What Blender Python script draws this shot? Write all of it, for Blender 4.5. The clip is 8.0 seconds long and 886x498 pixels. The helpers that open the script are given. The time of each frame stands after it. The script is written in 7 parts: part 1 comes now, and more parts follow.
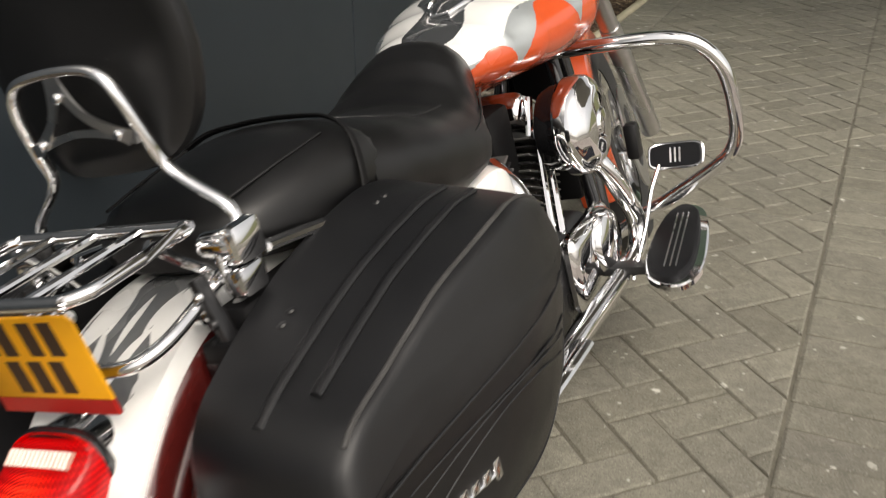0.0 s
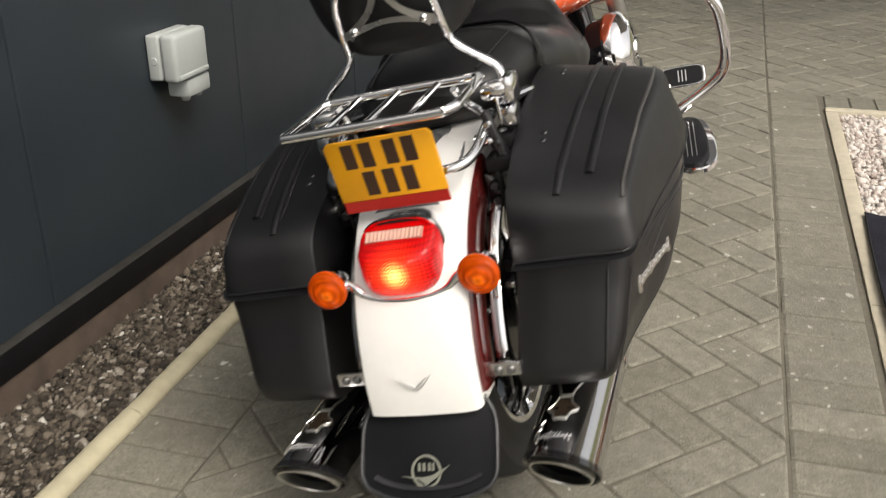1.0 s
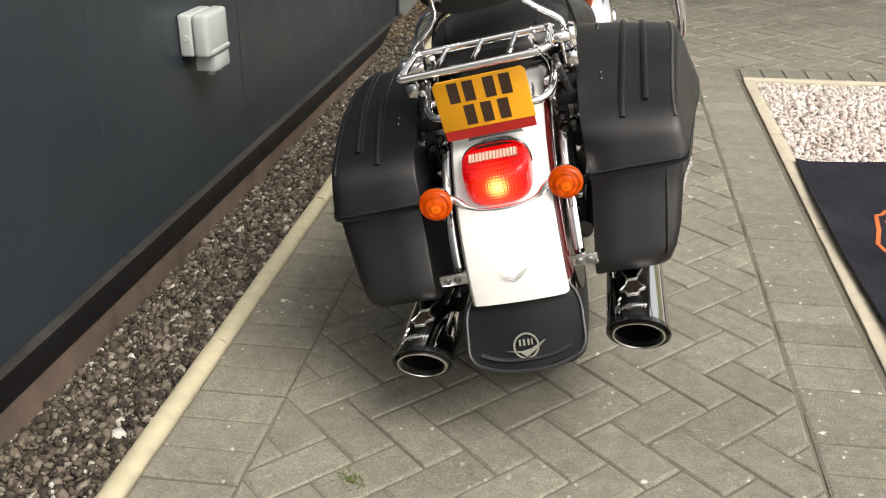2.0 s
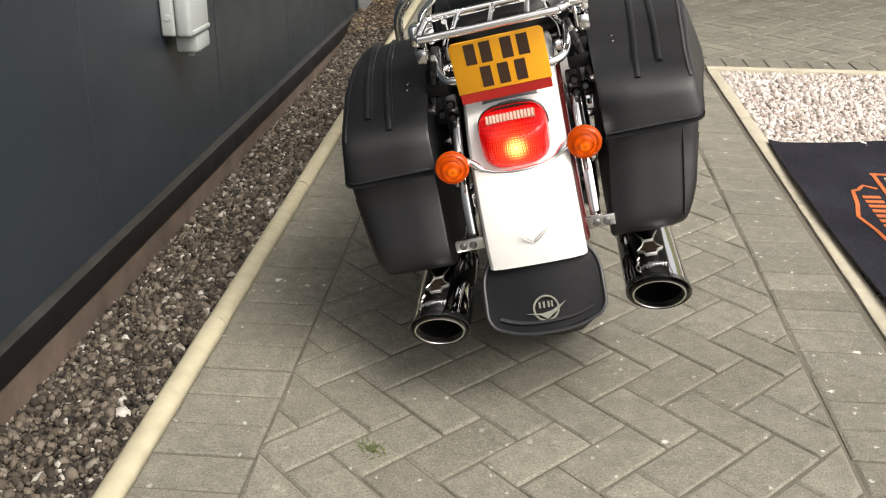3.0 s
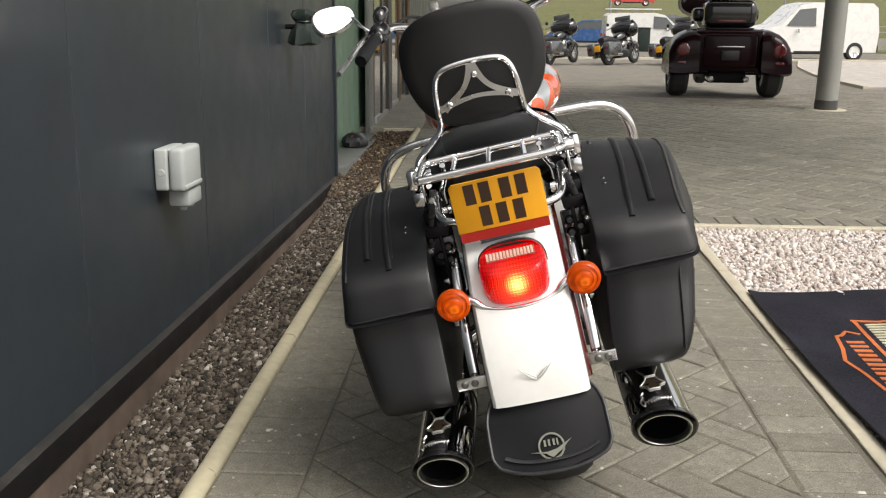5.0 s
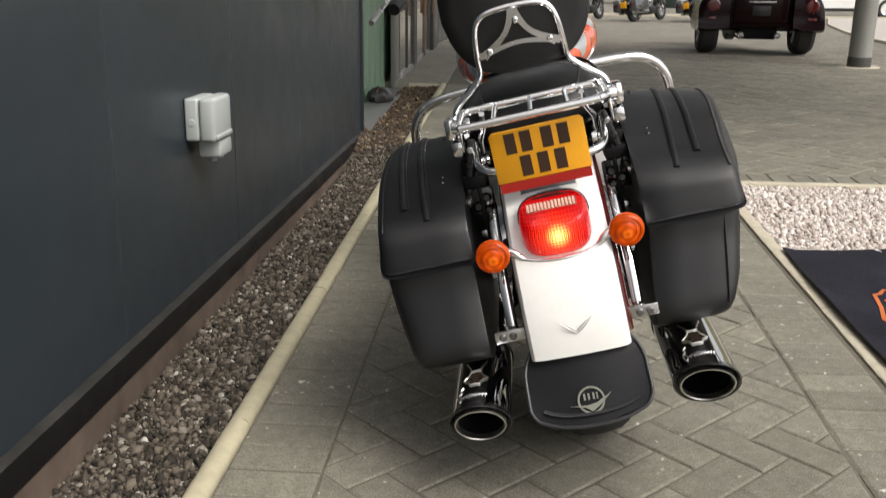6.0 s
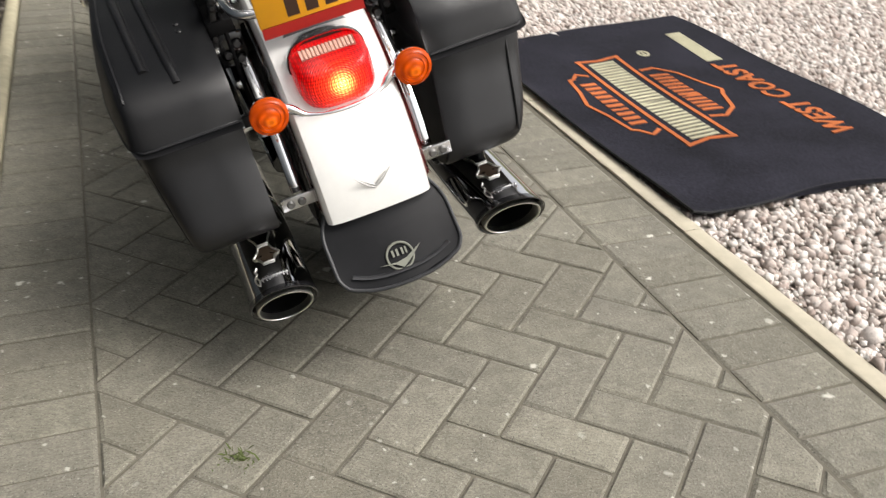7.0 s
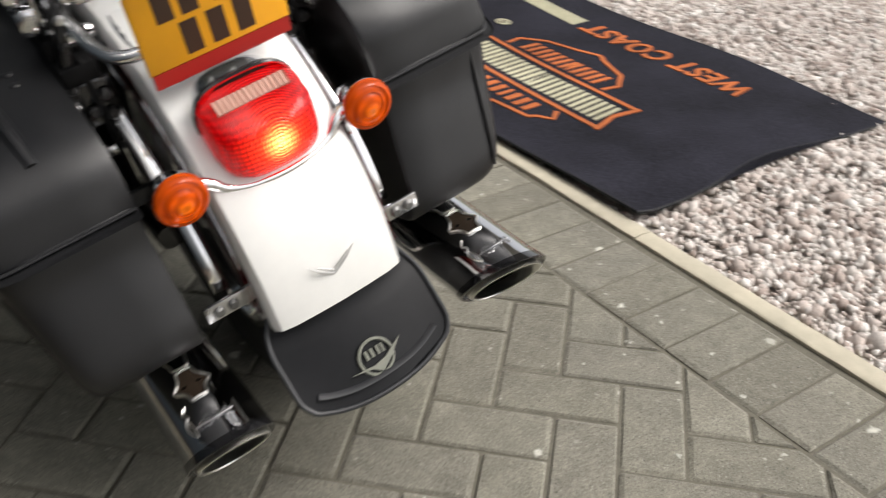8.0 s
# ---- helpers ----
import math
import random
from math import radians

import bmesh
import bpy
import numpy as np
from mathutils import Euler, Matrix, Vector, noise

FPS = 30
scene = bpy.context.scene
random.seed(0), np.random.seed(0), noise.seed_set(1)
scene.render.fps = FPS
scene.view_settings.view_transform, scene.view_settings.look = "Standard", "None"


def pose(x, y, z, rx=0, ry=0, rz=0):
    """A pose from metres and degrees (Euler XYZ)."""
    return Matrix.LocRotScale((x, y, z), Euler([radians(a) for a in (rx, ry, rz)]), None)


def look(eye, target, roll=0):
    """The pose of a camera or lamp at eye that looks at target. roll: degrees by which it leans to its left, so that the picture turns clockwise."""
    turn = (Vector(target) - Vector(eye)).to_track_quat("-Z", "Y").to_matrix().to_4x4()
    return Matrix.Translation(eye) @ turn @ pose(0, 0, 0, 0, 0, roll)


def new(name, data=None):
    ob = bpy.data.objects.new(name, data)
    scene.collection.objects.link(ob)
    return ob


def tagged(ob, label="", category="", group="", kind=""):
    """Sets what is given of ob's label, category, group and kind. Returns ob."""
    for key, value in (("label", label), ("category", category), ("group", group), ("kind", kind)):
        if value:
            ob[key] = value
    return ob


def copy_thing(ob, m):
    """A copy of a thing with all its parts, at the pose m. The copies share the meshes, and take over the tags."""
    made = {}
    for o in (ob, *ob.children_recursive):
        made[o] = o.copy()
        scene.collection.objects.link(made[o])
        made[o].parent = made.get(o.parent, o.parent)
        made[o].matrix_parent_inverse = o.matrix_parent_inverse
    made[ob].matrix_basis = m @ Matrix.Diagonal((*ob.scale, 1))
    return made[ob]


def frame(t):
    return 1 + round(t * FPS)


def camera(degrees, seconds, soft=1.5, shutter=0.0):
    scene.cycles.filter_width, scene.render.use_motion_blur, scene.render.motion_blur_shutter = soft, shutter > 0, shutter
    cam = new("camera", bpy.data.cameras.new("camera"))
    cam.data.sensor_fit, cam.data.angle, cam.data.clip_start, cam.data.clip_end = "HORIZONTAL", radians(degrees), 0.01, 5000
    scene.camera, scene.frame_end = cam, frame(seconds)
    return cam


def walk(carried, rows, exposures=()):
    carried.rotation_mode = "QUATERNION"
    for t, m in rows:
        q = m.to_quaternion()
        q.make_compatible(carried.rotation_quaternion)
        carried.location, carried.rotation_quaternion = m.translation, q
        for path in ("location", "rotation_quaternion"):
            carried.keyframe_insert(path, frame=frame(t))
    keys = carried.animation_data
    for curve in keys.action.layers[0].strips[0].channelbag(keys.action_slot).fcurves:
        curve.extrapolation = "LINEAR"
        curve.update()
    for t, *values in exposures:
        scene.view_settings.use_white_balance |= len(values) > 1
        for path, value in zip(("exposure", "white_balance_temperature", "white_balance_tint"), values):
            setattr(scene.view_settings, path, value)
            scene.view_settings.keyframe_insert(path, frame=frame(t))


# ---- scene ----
cam = camera(49.9, 8.0, soft=1.1, shutter=0.28)
PATH = [
    (0, (0.914, -0.27, 1.205), (0.145, 1.358, 0.335), -1.2),
    (0.3, (0.85, -0.506, 1.212), (0.2, 1.175, 0.343), -0.6),
    (0.5, (0.811, -0.652, 1.216), (0.185, 1.042, 0.357), -0.9),
    (0.6, (0.781, -0.716, 1.23), (0.178, 0.981, 0.361), -0.5),
    (0.8, (0.718, -0.848, 1.221), (0.151, 0.866, 0.36), -0.7),
    (1, (0.639, -0.98, 1.19), (0.123, 0.752, 0.333), -0.8),
    (1.2, (0.543, -1.082, 1.18), (0.098, 0.665, 0.314), -0.5),
    (1.5, (0.45, -1.233, 1.185), (0.084, 0.537, 0.328), -0.4),
    (1.7, (0.409, -1.327, 1.175), (0.077, 0.448, 0.317), -0.3),
    (2, (0.355, -1.428, 1.193), (0.078, 0.359, 0.34), -0.2),
    (3.3, (0.196, -1.494, 1.089), (0.059, 0.327, 0.274), 0.4),
    (3.5, (0.206, -1.528, 1.088), (0.073, 0.314, 0.318), 0.2),
    (4, (0.19, -1.538, 1.103), (0.097, 0.364, 0.491), 0.4),
    (4.2, (0.177, -1.536, 1.096), (0.099, 0.383, 0.539), 0.4),
    (5.3, (0.135, -1.488, 1.042), (0.02, 0.445, 0.543), 0.6),
    (5.5, (0.123, -1.498, 1.045), (-0.006, 0.431, 0.535), 0.7),
    (5.8, (0.117, -1.498, 1.043), (-0.03, 0.422, 0.503), 0.6),
    (6, (0.112, -1.469, 1.024), (-0.027, 0.439, 0.44), 0.6),
    (6.2, (0.079, -1.441, 1.02), (-0.009, 0.439, 0.344), 0.6),
    (6.3, (0.053, -1.422, 1.021), (0.015, 0.437, 0.285), 0.6),
    (6.5, (-0.004, -1.374, 1.022), (0.112, 0.44, 0.186), 0.6),
    (6.7, (-0.06, -1.32, 1.035), (0.293, 0.438, 0.149), 0.7),
    (6.8, (-0.097, -1.289, 1.04), (0.363, 0.433, 0.132), 0.8),
    (7, (-0.151, -1.219, 1.06), (0.45, 0.42, 0.084), 1.1),
    (7.2, (-0.182, -1.128, 1.063), (0.485, 0.455, 0.038), 1.3),
    (7.3, (-0.187, -1.074, 1.073), (0.502, 0.49, 0.033), 1.5),
    (7.5, (-0.193, -0.965, 1.075), (0.528, 0.58, 0.03), 1.5),
    (7.6, (-0.2, -0.917, 1.072), (0.539, 0.617, 0.023), 1.3),
    (7.8, (-0.205, -0.817, 1.049), (0.598, 0.681, -0.006), 1.2),
    (7.9, (-0.211, -0.77, 1.033), (0.654, 0.694, -0.019), 0.9),
    (8, (-0.216, -0.696, 1.014), (0.758, 0.697, -0.041), 1.1),
]
LIGHT = [(0, 0.26), (0.5, 0.31), (1, 0.42), (1.5, 0.46), (2, 0.74), (3.5, 0.76), (4.2, 0.71), (5.5, 0.44), (6, 0.44), (6.5, 0.62), (7, 0.64), (7.5, 0.34), (8, 0.48)]
walk(cam, [(t, look(eye, target, roll)) for t, eye, target, roll in PATH], [(t, stops, 7150 - 58 * t, 11) for t, stops in LIGHT])


# ---- world, sun, exposure ----
world = bpy.data.worlds.new("overcast_sky")
scene.world = world
world.use_nodes = True
wn, wl = world.node_tree.nodes, world.node_tree.links
sky = wn.new("ShaderNodeTexSky")
sky.sky_type, sky.sun_disc = "NISHITA", False
sky.sun_elevation, sky.sun_rotation = radians(53), radians(126)
sky.air_density, sky.dust_density = 1.0, 4.0
soft = wn.new("ShaderNodeHueSaturation")
soft.inputs["Saturation"].default_value = 0.22
wl.new(sky.outputs[0], soft.inputs["Color"])
wl.new(soft.outputs[0], wn["Background"].inputs["Color"])
wn["Background"].inputs["Strength"].default_value = 0.160
sun = new("sun", bpy.data.lights.new("sun", "SUN"))
sun.data.energy, sun.data.angle, sun.data.color = 1.42, radians(32), (1.0, 0.97, 0.93)
sun.matrix_world = look((0, 0, 0), (-0.62, 0.45, -1.0))


# ---- materials ----
def shader(name):
    m = bpy.data.materials.new(name)
    m.use_nodes = True
    return m, m.node_tree.nodes, m.node_tree.links, m.node_tree.nodes["Principled BSDF"]


def coords(n, l, scale=1.0, local=False):
    if local:
        return n.new("ShaderNodeTexCoord").outputs["Object"]
    return n.new("ShaderNodeNewGeometry").outputs["Position"]


def noise_node(n, l, vec, scale, detail=4.0, rough=0.6):
    t = n.new("ShaderNodeTexNoise")
    t.inputs["Scale"].default_value, t.inputs["Detail"].default_value = scale, detail
    t.inputs["Roughness"].default_value = rough
    l.new(vec, t.inputs["Vector"])
    return t.outputs["Fac"]


def ramp(n, l, fac, stops):
    r = n.new("ShaderNodeValToRGB")
    e = r.color_ramp.elements
    while len(e) < len(stops):
        e.new(0.5)
    for k, (p, c) in enumerate(stops):
        e[k].position, e[k].color = p, (*c, 1) if len(c) == 3 else c
    l.new(fac, r.inputs["Fac"])
    return r.outputs["Color"]


def mixed(n, l, a, b, fac, kind="MIX"):
    m = n.new("ShaderNodeMix")
    m.data_type, m.blend_type = "RGBA", kind
    for sock, v in ((m.inputs["Factor"], fac), (m.inputs["A"], a), (m.inputs["B"], b)):
        if isinstance(v, (int, float)):
            sock.default_value = v
        elif isinstance(v, tuple):
            sock.default_value = (*v, 1)
        else:
            l.new(v, sock)
    return m.outputs["Result"]


def bump(n, l, b, height, strength, dist=0.002):
    k = n.new("ShaderNodeBump")
    k.inputs["Strength"].default_value, k.inputs["Distance"].default_value = strength, dist
    l.new(height, k.inputs["Height"])
    l.new(k.outputs["Normal"], b.inputs["Normal"])


def plain(name, colour, rough=0.5, metal=0.0, vary=0.12, grain=60.0, relief=0.0, relief_scale=300.0, coat=0.0, wear=0.1, spec=0.5, creased=False):
    """A paint, plastic, metal or leather with fine and coarse variation."""
    m, n, l, b = shader(name)
    pos = coords(n, l)
    fine, coarse = noise_node(n, l, pos, grain), noise_node(n, l, pos, 4.0, 3.0)
    dark = tuple(c * (1 - vary) for c in colour)
    light = tuple(min(1, c * (1 + vary)) for c in colour)
    c = mixed(n, l, ramp(n, l, fine, ((0.3, dark), (0.7, light))), ramp(n, l, coarse, ((0.3, dark), (0.7, light))), 0.5)
    l.new(c, b.inputs["Base Color"])
    r = ramp(n, l, coarse, ((0.3, (max(0, rough - wear),) * 3), (0.7, (min(1, rough + wear),) * 3)))
    l.new(r, b.inputs["Roughness"])
    b.inputs["Metallic"].default_value = metal
    b.inputs["Coat Weight"].default_value = coat
    b.inputs["Coat Roughness"].default_value = 0.04
    b.inputs["Specular IOR Level"].default_value = spec
    if relief:
        tall = mixed(n, l, noise_node(n, l, pos, relief_scale, 3.0), noise_node(n, l, pos, 14.0, 4.0), 0.55 if creased else 0.0)
        bump(n, l, b, tall, relief, 0.006 if creased else 0.001)
    return m


def paver_material(name, per_object, laid=False):
    """Worn grey concrete: speckled grain, cloudy patches, lime spots and scuffs."""
    m, n, l, b = shader(name)
    pos = coords(n, l)
    if per_object:
        rnd = n.new("ShaderNodeObjectInfo").outputs["Random"]
    else:
        rnd = n.new("ShaderNodeNewGeometry").outputs["Random Per Island"]
    base = ramp(n, l, rnd, ((0.0, (0.182, 0.173, 0.139)), (0.35, (0.220, 0.211, 0.171)), (0.7, (0.205, 0.196, 0.162)), (1.0, (0.254, 0.242, 0.197))))
    if laid:
        # courses of blocks too far off to be told apart singly
        lay = n.new("ShaderNodeTexBrick")
        lay.inputs["Scale"].default_value, lay.inputs["Brick Width"].default_value, lay.inputs["Row Height"].default_value = 1.0, 0.204, 0.102
        lay.inputs["Mortar Size"].default_value, lay.inputs["Bias"].default_value = 0.006, 0.0
        lay.inputs["Color1"].default_value, lay.inputs["Color2"].default_value, lay.inputs["Mortar"].default_value = (0.150, 0.138, 0.112, 1), (0.245, 0.226, 0.186, 1), (0.060, 0.055, 0.045, 1)
        l.new(pos, lay.inputs["Vector"])
        base = lay.outputs["Color"]
    grain = noise_node(n, l, pos, 210.0, 7.0, 0.8)
    speck = noise_node(n, l, pos, 330.0, 2.0, 0.55)
    stain = noise_node(n, l, pos, 2.6, 5.0, 0.6)
    blotch = noise_node(n, l, pos, 26.0, 6.0, 0.7)
    scuff = noise_node(n, l, pos, 75.0, 6.0, 0.75)
    c = mixed(n, l, base, ramp(n, l, grain, ((0.32, (0.42, 0.42, 0.42)), (0.68, (1.58, 1.58, 1.58)))), 0.68, "MULTIPLY")
    c = mixed(n, l, c, ramp(n, l, stain, ((0.3, (0.76, 0.76, 0.78)), (0.7, (1.15, 1.15, 1.13)))), 0.65, "MULTIPLY")
    c = mixed(n, l, c, ramp(n, l, blotch, ((0.34, (0.72, 0.71, 0.69)), (0.66, (1.22, 1.22, 1.20)))), 0.65, "MULTIPLY")
    # dark pits and pale scuffs
    c = mixed(n, l, c, (0.045, 0.043, 0.038), ramp(n, l, speck, ((0.31, (0.85, 0.85, 0.85)), (0.36, (0, 0, 0)))))
    c = mixed(n, l, c, (0.36, 0.35, 0.31), ramp(n, l, scuff, ((0.59, (0, 0, 0)), (0.72, (0.55, 0.55, 0.55)))))
    c = mixed(n, l, c, (0.40, 0.39, 0.34), ramp(n, l, noise_node(n, l, pos, 300.0, 2.0, 0.5), ((0.66, (0, 0, 0)), (0.71, (0.8, 0.8, 0.8)))))
    # lime spots of uneven outline, clustered
    warp = n.new("ShaderNodeTexNoise")
    warp.inputs["Scale"].default_value, warp.inputs["Detail"].default_value = 60.0, 3.0
    l.new(pos, warp.inputs["Vector"])
    push = n.new("ShaderNodeVectorMath")
    push.operation = "MULTIPLY_ADD"
    l.new(warp.outputs["Color"], push.inputs[0])
    push.inputs[1].default_value = (0.022, 0.022, 0.0)
    l.new(pos, push.inputs[2])
    some = ramp(n, l, noise_node(n, l, pos, 4.0, 2.0), ((0.40, (0, 0, 0)), (0.52, (1, 1, 1))))
    for scale, size, colour in ((11.0, 0.085, (0.62, 0.61, 0.54)), (30.0, 0.11, (0.48, 0.47, 0.41))):
        v = n.new("ShaderNodeTexVoronoi")
        v.inputs["Scale"].default_value = scale
        l.new(push.outputs[0], v.inputs["Vector"])
        spots = ramp(n, l, v.outputs["Distance"], ((size * 0.75, (1, 1, 1)), (size * 1.35, (0, 0, 0))))
        pick = n.new("ShaderNodeSeparateColor")
        l.new(v.outputs["Color"], pick.inputs[0])
        rare = ramp(n, l, pick.outputs["Red"], ((0.30, (0, 0, 0)), (0.55, (1, 1, 1))))
        c = mixed(n, l, c, colour, mixed(n, l, mixed(n, l, spots, rare, 1.0, "MULTIPLY"), some, 1.0, "MULTIPLY"))
    l.new(c, b.inputs["Base Color"])
    b.inputs["Roughness"].default_value = 0.80
    b.inputs["Specular IOR Level"].default_value = 0.4
    rough_face = mixed(n, l, mixed(n, l, grain, scuff, 0.3), noise_node(n, l, pos, 110.0, 5.0, 0.65), 0.5)
    bump(n, l, b, rough_face, 1.0, 0.0055)
    return m


def stone_material(name, stops, rough=0.85):
    m, n, l, b = shader(name)
    pos = coords(n, l)
    rnd = n.new("ShaderNodeNewGeometry").outputs["Random Per Island"]
    c = ramp(n, l, rnd, stops)
    c = mixed(n, l, c, ramp(n, l, noise_node(n, l, pos, 260.0), ((0.3, (0.7, 0.7, 0.7)), (0.7, (1.25, 1.25, 1.25)))), 0.6, "MULTIPLY")
    l.new(c, b.inputs["Base Color"])
    b.inputs["Roughness"].default_value = rough
    bump(n, l, b, noise_node(n, l, pos, 500.0), 0.3, 0.001)
    return m


def lens_material(name, colour, glow_colour, centre, inner, outer, strength, base_glow, rings=90.0, gloss=0.25):
    """Coloured lamp lens with moulded rings, lit from a bulb near centre (in the thing's own axes)."""
    m, n, l, b = shader(name)
    pos = coords(n, l, local=True)
    far = n.new("ShaderNodeVectorMath")
    far.operation = "DISTANCE"
    l.new(pos, far.inputs[0])
    far.inputs[1].default_value = centre
    b.inputs["Base Color"].default_value = (*colour, 1)
    b.inputs["Roughness"].default_value = 0.15
    b.inputs["Specular IOR Level"].default_value = 0.2
    b.inputs["Coat Weight"].default_value = gloss
    w = n.new("ShaderNodeTexWave")
    w.wave_type, w.rings_direction = "RINGS", "SPHERICAL"
    w.inputs["Scale"].default_value = rings
    w.inputs["Distortion"].default_value = 0.6
    shift = n.new("ShaderNodeVectorMath")
    shift.operation = "SUBTRACT"
    l.new(pos, shift.inputs[0])
    shift.inputs[1].default_value = centre
    l.new(shift.outputs[0], w.inputs["Vector"])
    pure = tuple(q / max(colour) for q in colour)
    glow = ramp(n, l, far.outputs["Value"], ((0.0, glow_colour), (inner * 0.5, tuple(0.5 * a + 0.5 * q for a, q in zip(glow_colour, pure))), (inner, tuple(0.08 * a + 0.92 * q for a, q in zip(glow_colour, pure))), (outer, pure)))
    l.new(glow, b.inputs["Emission Color"])
    s = ramp(n, l, far.outputs["Value"], ((0.0, (1, 1, 1)), (inner, (0.34,) * 3), (outer, (base_glow,) * 3)))
    s = mixed(n, l, s, ramp(n, l, w.outputs["Fac"], ((0.0, (0.18,) * 3), (1.0, (1.4,) * 3))), 0.85, "MULTIPLY")
    for way in ("X", "Z"):
        prism = n.new("ShaderNodeTexWave")
        prism.wave_type, prism.bands_direction = "BANDS", way
        prism.inputs["Scale"].default_value, prism.inputs["Distortion"].default_value = rings * 0.62, 0.8
        l.new(shift.outputs[0], prism.inputs["Vector"])
        s = mixed(n, l, s, ramp(n, l, prism.outputs["Fac"], ((0.1, (0.45,) * 3), (0.9, (1.35,) * 3))), 0.7, "MULTIPLY")
    k = n.new("ShaderNodeMath")
    k.operation = "MULTIPLY"
    l.new(s, k.inputs[0])
    k.inputs[1].default_value = strength
    l.new(k.outputs[0], b.inputs["Emission Strength"])
    bump(n, l, b, w.outputs["Fac"], 0.6, 0.002)
    return m


LEATHER = plain("black_grained_leather", (0.0052, 0.0054, 0.0064), 0.43, vary=0.3, grain=35, relief=0.17, relief_scale=700, wear=0.10, creased=True, spec=0.58)
# paler leather for a worn edge, with its highlight put into the colour
WORNSHEEN = plain("worn_sheen_leather", (0.045, 0.044, 0.043), 0.5, vary=0.5, grain=30, wear=0.1)
VINYL = plain("black_seat_vinyl", (0.0036, 0.0036, 0.0040), 0.42, vary=0.25, grain=30, relief=0.18, relief_scale=700, wear=0.1, spec=0.55)
CHROME = plain("polished_chrome", (0.86, 0.86, 0.87), 0.07, 1.0, vary=0.04, wear=0.04)
DULLCHROME = plain("brushed_steel", (0.62, 0.62, 0.62), 0.28, 1.0, vary=0.1, wear=0.1)
WHITE = plain("pearl_white_paint", (0.88, 0.88, 0.855), 0.25, vary=0.03, coat=1.0, wear=0.05)
ORANGE = plain("orange_red_paint", (0.62, 0.085, 0.022), 0.25, vary=0.06, coat=1.0, wear=0.05)
SILVER = plain("silver_grey_paint", (0.38, 0.41, 0.42), 0.3, 0.3, vary=0.05, coat=1.0, wear=0.05)
MAROON = plain("dark_maroon_paint", (0.075, 0.008, 0.007), 0.25, vary=0.08, coat=1.0, wear=0.05)
FLAMEGREY = plain("steel_grey_flame_paint", (0.13, 0.135, 0.14), 0.25, vary=0.12, coat=1.0)
GREYPAINT = plain("charcoal_flame_paint", (0.05, 0.053, 0.056), 0.25, vary=0.06, coat=1.0)
BLACK = plain("satin_black_paint", (0.012, 0.012, 0.013), 0.35, vary=0.2, wear=0.1)
GLOSSBLACK = plain("gloss_black_enamel", (0.008, 0.008, 0.009), 0.12, vary=0.2, coat=0.6, wear=0.04)
RUBBER = plain("matt_black_rubber", (0.0075, 0.008, 0.0095), 0.55, vary=0.2, relief=0.2, relief_scale=700, spec=0.22)
FLATBLACK = plain("flat_black_coating", (0.004, 0.004, 0.0045), 0.6, vary=0.2, spec=0.2)
FLAPRIM = plain("worn_rubber_edge", (0.026, 0.028, 0.031), 0.5, vary=0.2)
TYRE = plain("tyre_rubber", (0.022, 0.022, 0.022), 0.75, vary=0.25, relief=0.3)
YELLOW = plain("amber_plate_film", (0.78, 0.36, 0.012), 0.35, vary=0.04)
INK = plain("dark_plate_ink", (0.045, 0.022, 0.012), 0.45, vary=0.1)
REDFILM = plain("red_reflective_tape", (0.42, 0.018, 0.014), 0.35, vary=0.12)
DULLPRINT = plain("faded_pale_print", (0.22, 0.23, 0.19), 0.6, vary=0.15)
AMBER = lens_material("amber_lens", (0.46, 0.055, 0.002), (1.0, 0.30, 0.01), (0, -0.012, -0.007), 0.014, 0.027, 0.6, 0.10, 26.0, 0.10)
REDLENS = lens_material("lit_red_lens", (0.30, 0.0006, 0.0012), (1.0, 0.66, 0.16), (0.002, 0.230, 0.552), 0.026, 0.060, 3.6, 0.085, 84.0, 0.35)
# chrome with a lowered base colour, standing in for dark reflections
DARKCHROME = plain("darkened_polished_chrome", (0.62, 0.62, 0.63), 0.05, 1.0, vary=0.05, wear=0.03)
RIMSTEEL = plain("bright_turned_steel", (0.86, 0.85, 0.80), 0.32, 1.0, vary=0.06, wear=0.06)
STARBROWN = plain("dark_brown_steel", (0.022, 0.015, 0.010), 0.6, 0.0, vary=0.4, spec=0.1)
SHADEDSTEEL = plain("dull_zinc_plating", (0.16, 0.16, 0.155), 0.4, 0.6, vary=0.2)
BADGE = plain("satin_silver_badge", (0.60, 0.60, 0.59), 0.35, 0.1, vary=0.1)
MULCH = stone_material("brown_bark_mulch", ((0.0, (0.030, 0.018, 0.010)), (0.4, (0.060, 0.038, 0.022)), (0.8, (0.105, 0.070, 0.042)), (0.96, (0.22, 0.16, 0.09)), (0.99, (0.34, 0.29, 0.20))))
# the orange tint puts the lit tail lamp's glow into clear plastic
CLEARLENS = plain("glow_tinted_window", (0.58, 0.35, 0.28), 0.2, vary=0.1, coat=0.5)
PAVER = paver_material("concrete_paver", True)
PAVERFAR = paver_material("concrete_paver_field", False)
PAVERLAID = paver_material("laid_concrete_blocks", False, True)
SAND = plain("jointing_sand", (0.128, 0.118, 0.092), 0.95, vary=0.35, grain=90)
KERB = plain("cream_concrete_edging", (0.42, 0.385, 0.27), 0.85, vary=0.22, grain=25, relief=0.4, relief_scale=250)
KERBGREY = plain("pale_concrete_edging", (0.47, 0.43, 0.335), 0.88, vary=0.18, grain=25, relief=0.4, relief_scale=250)
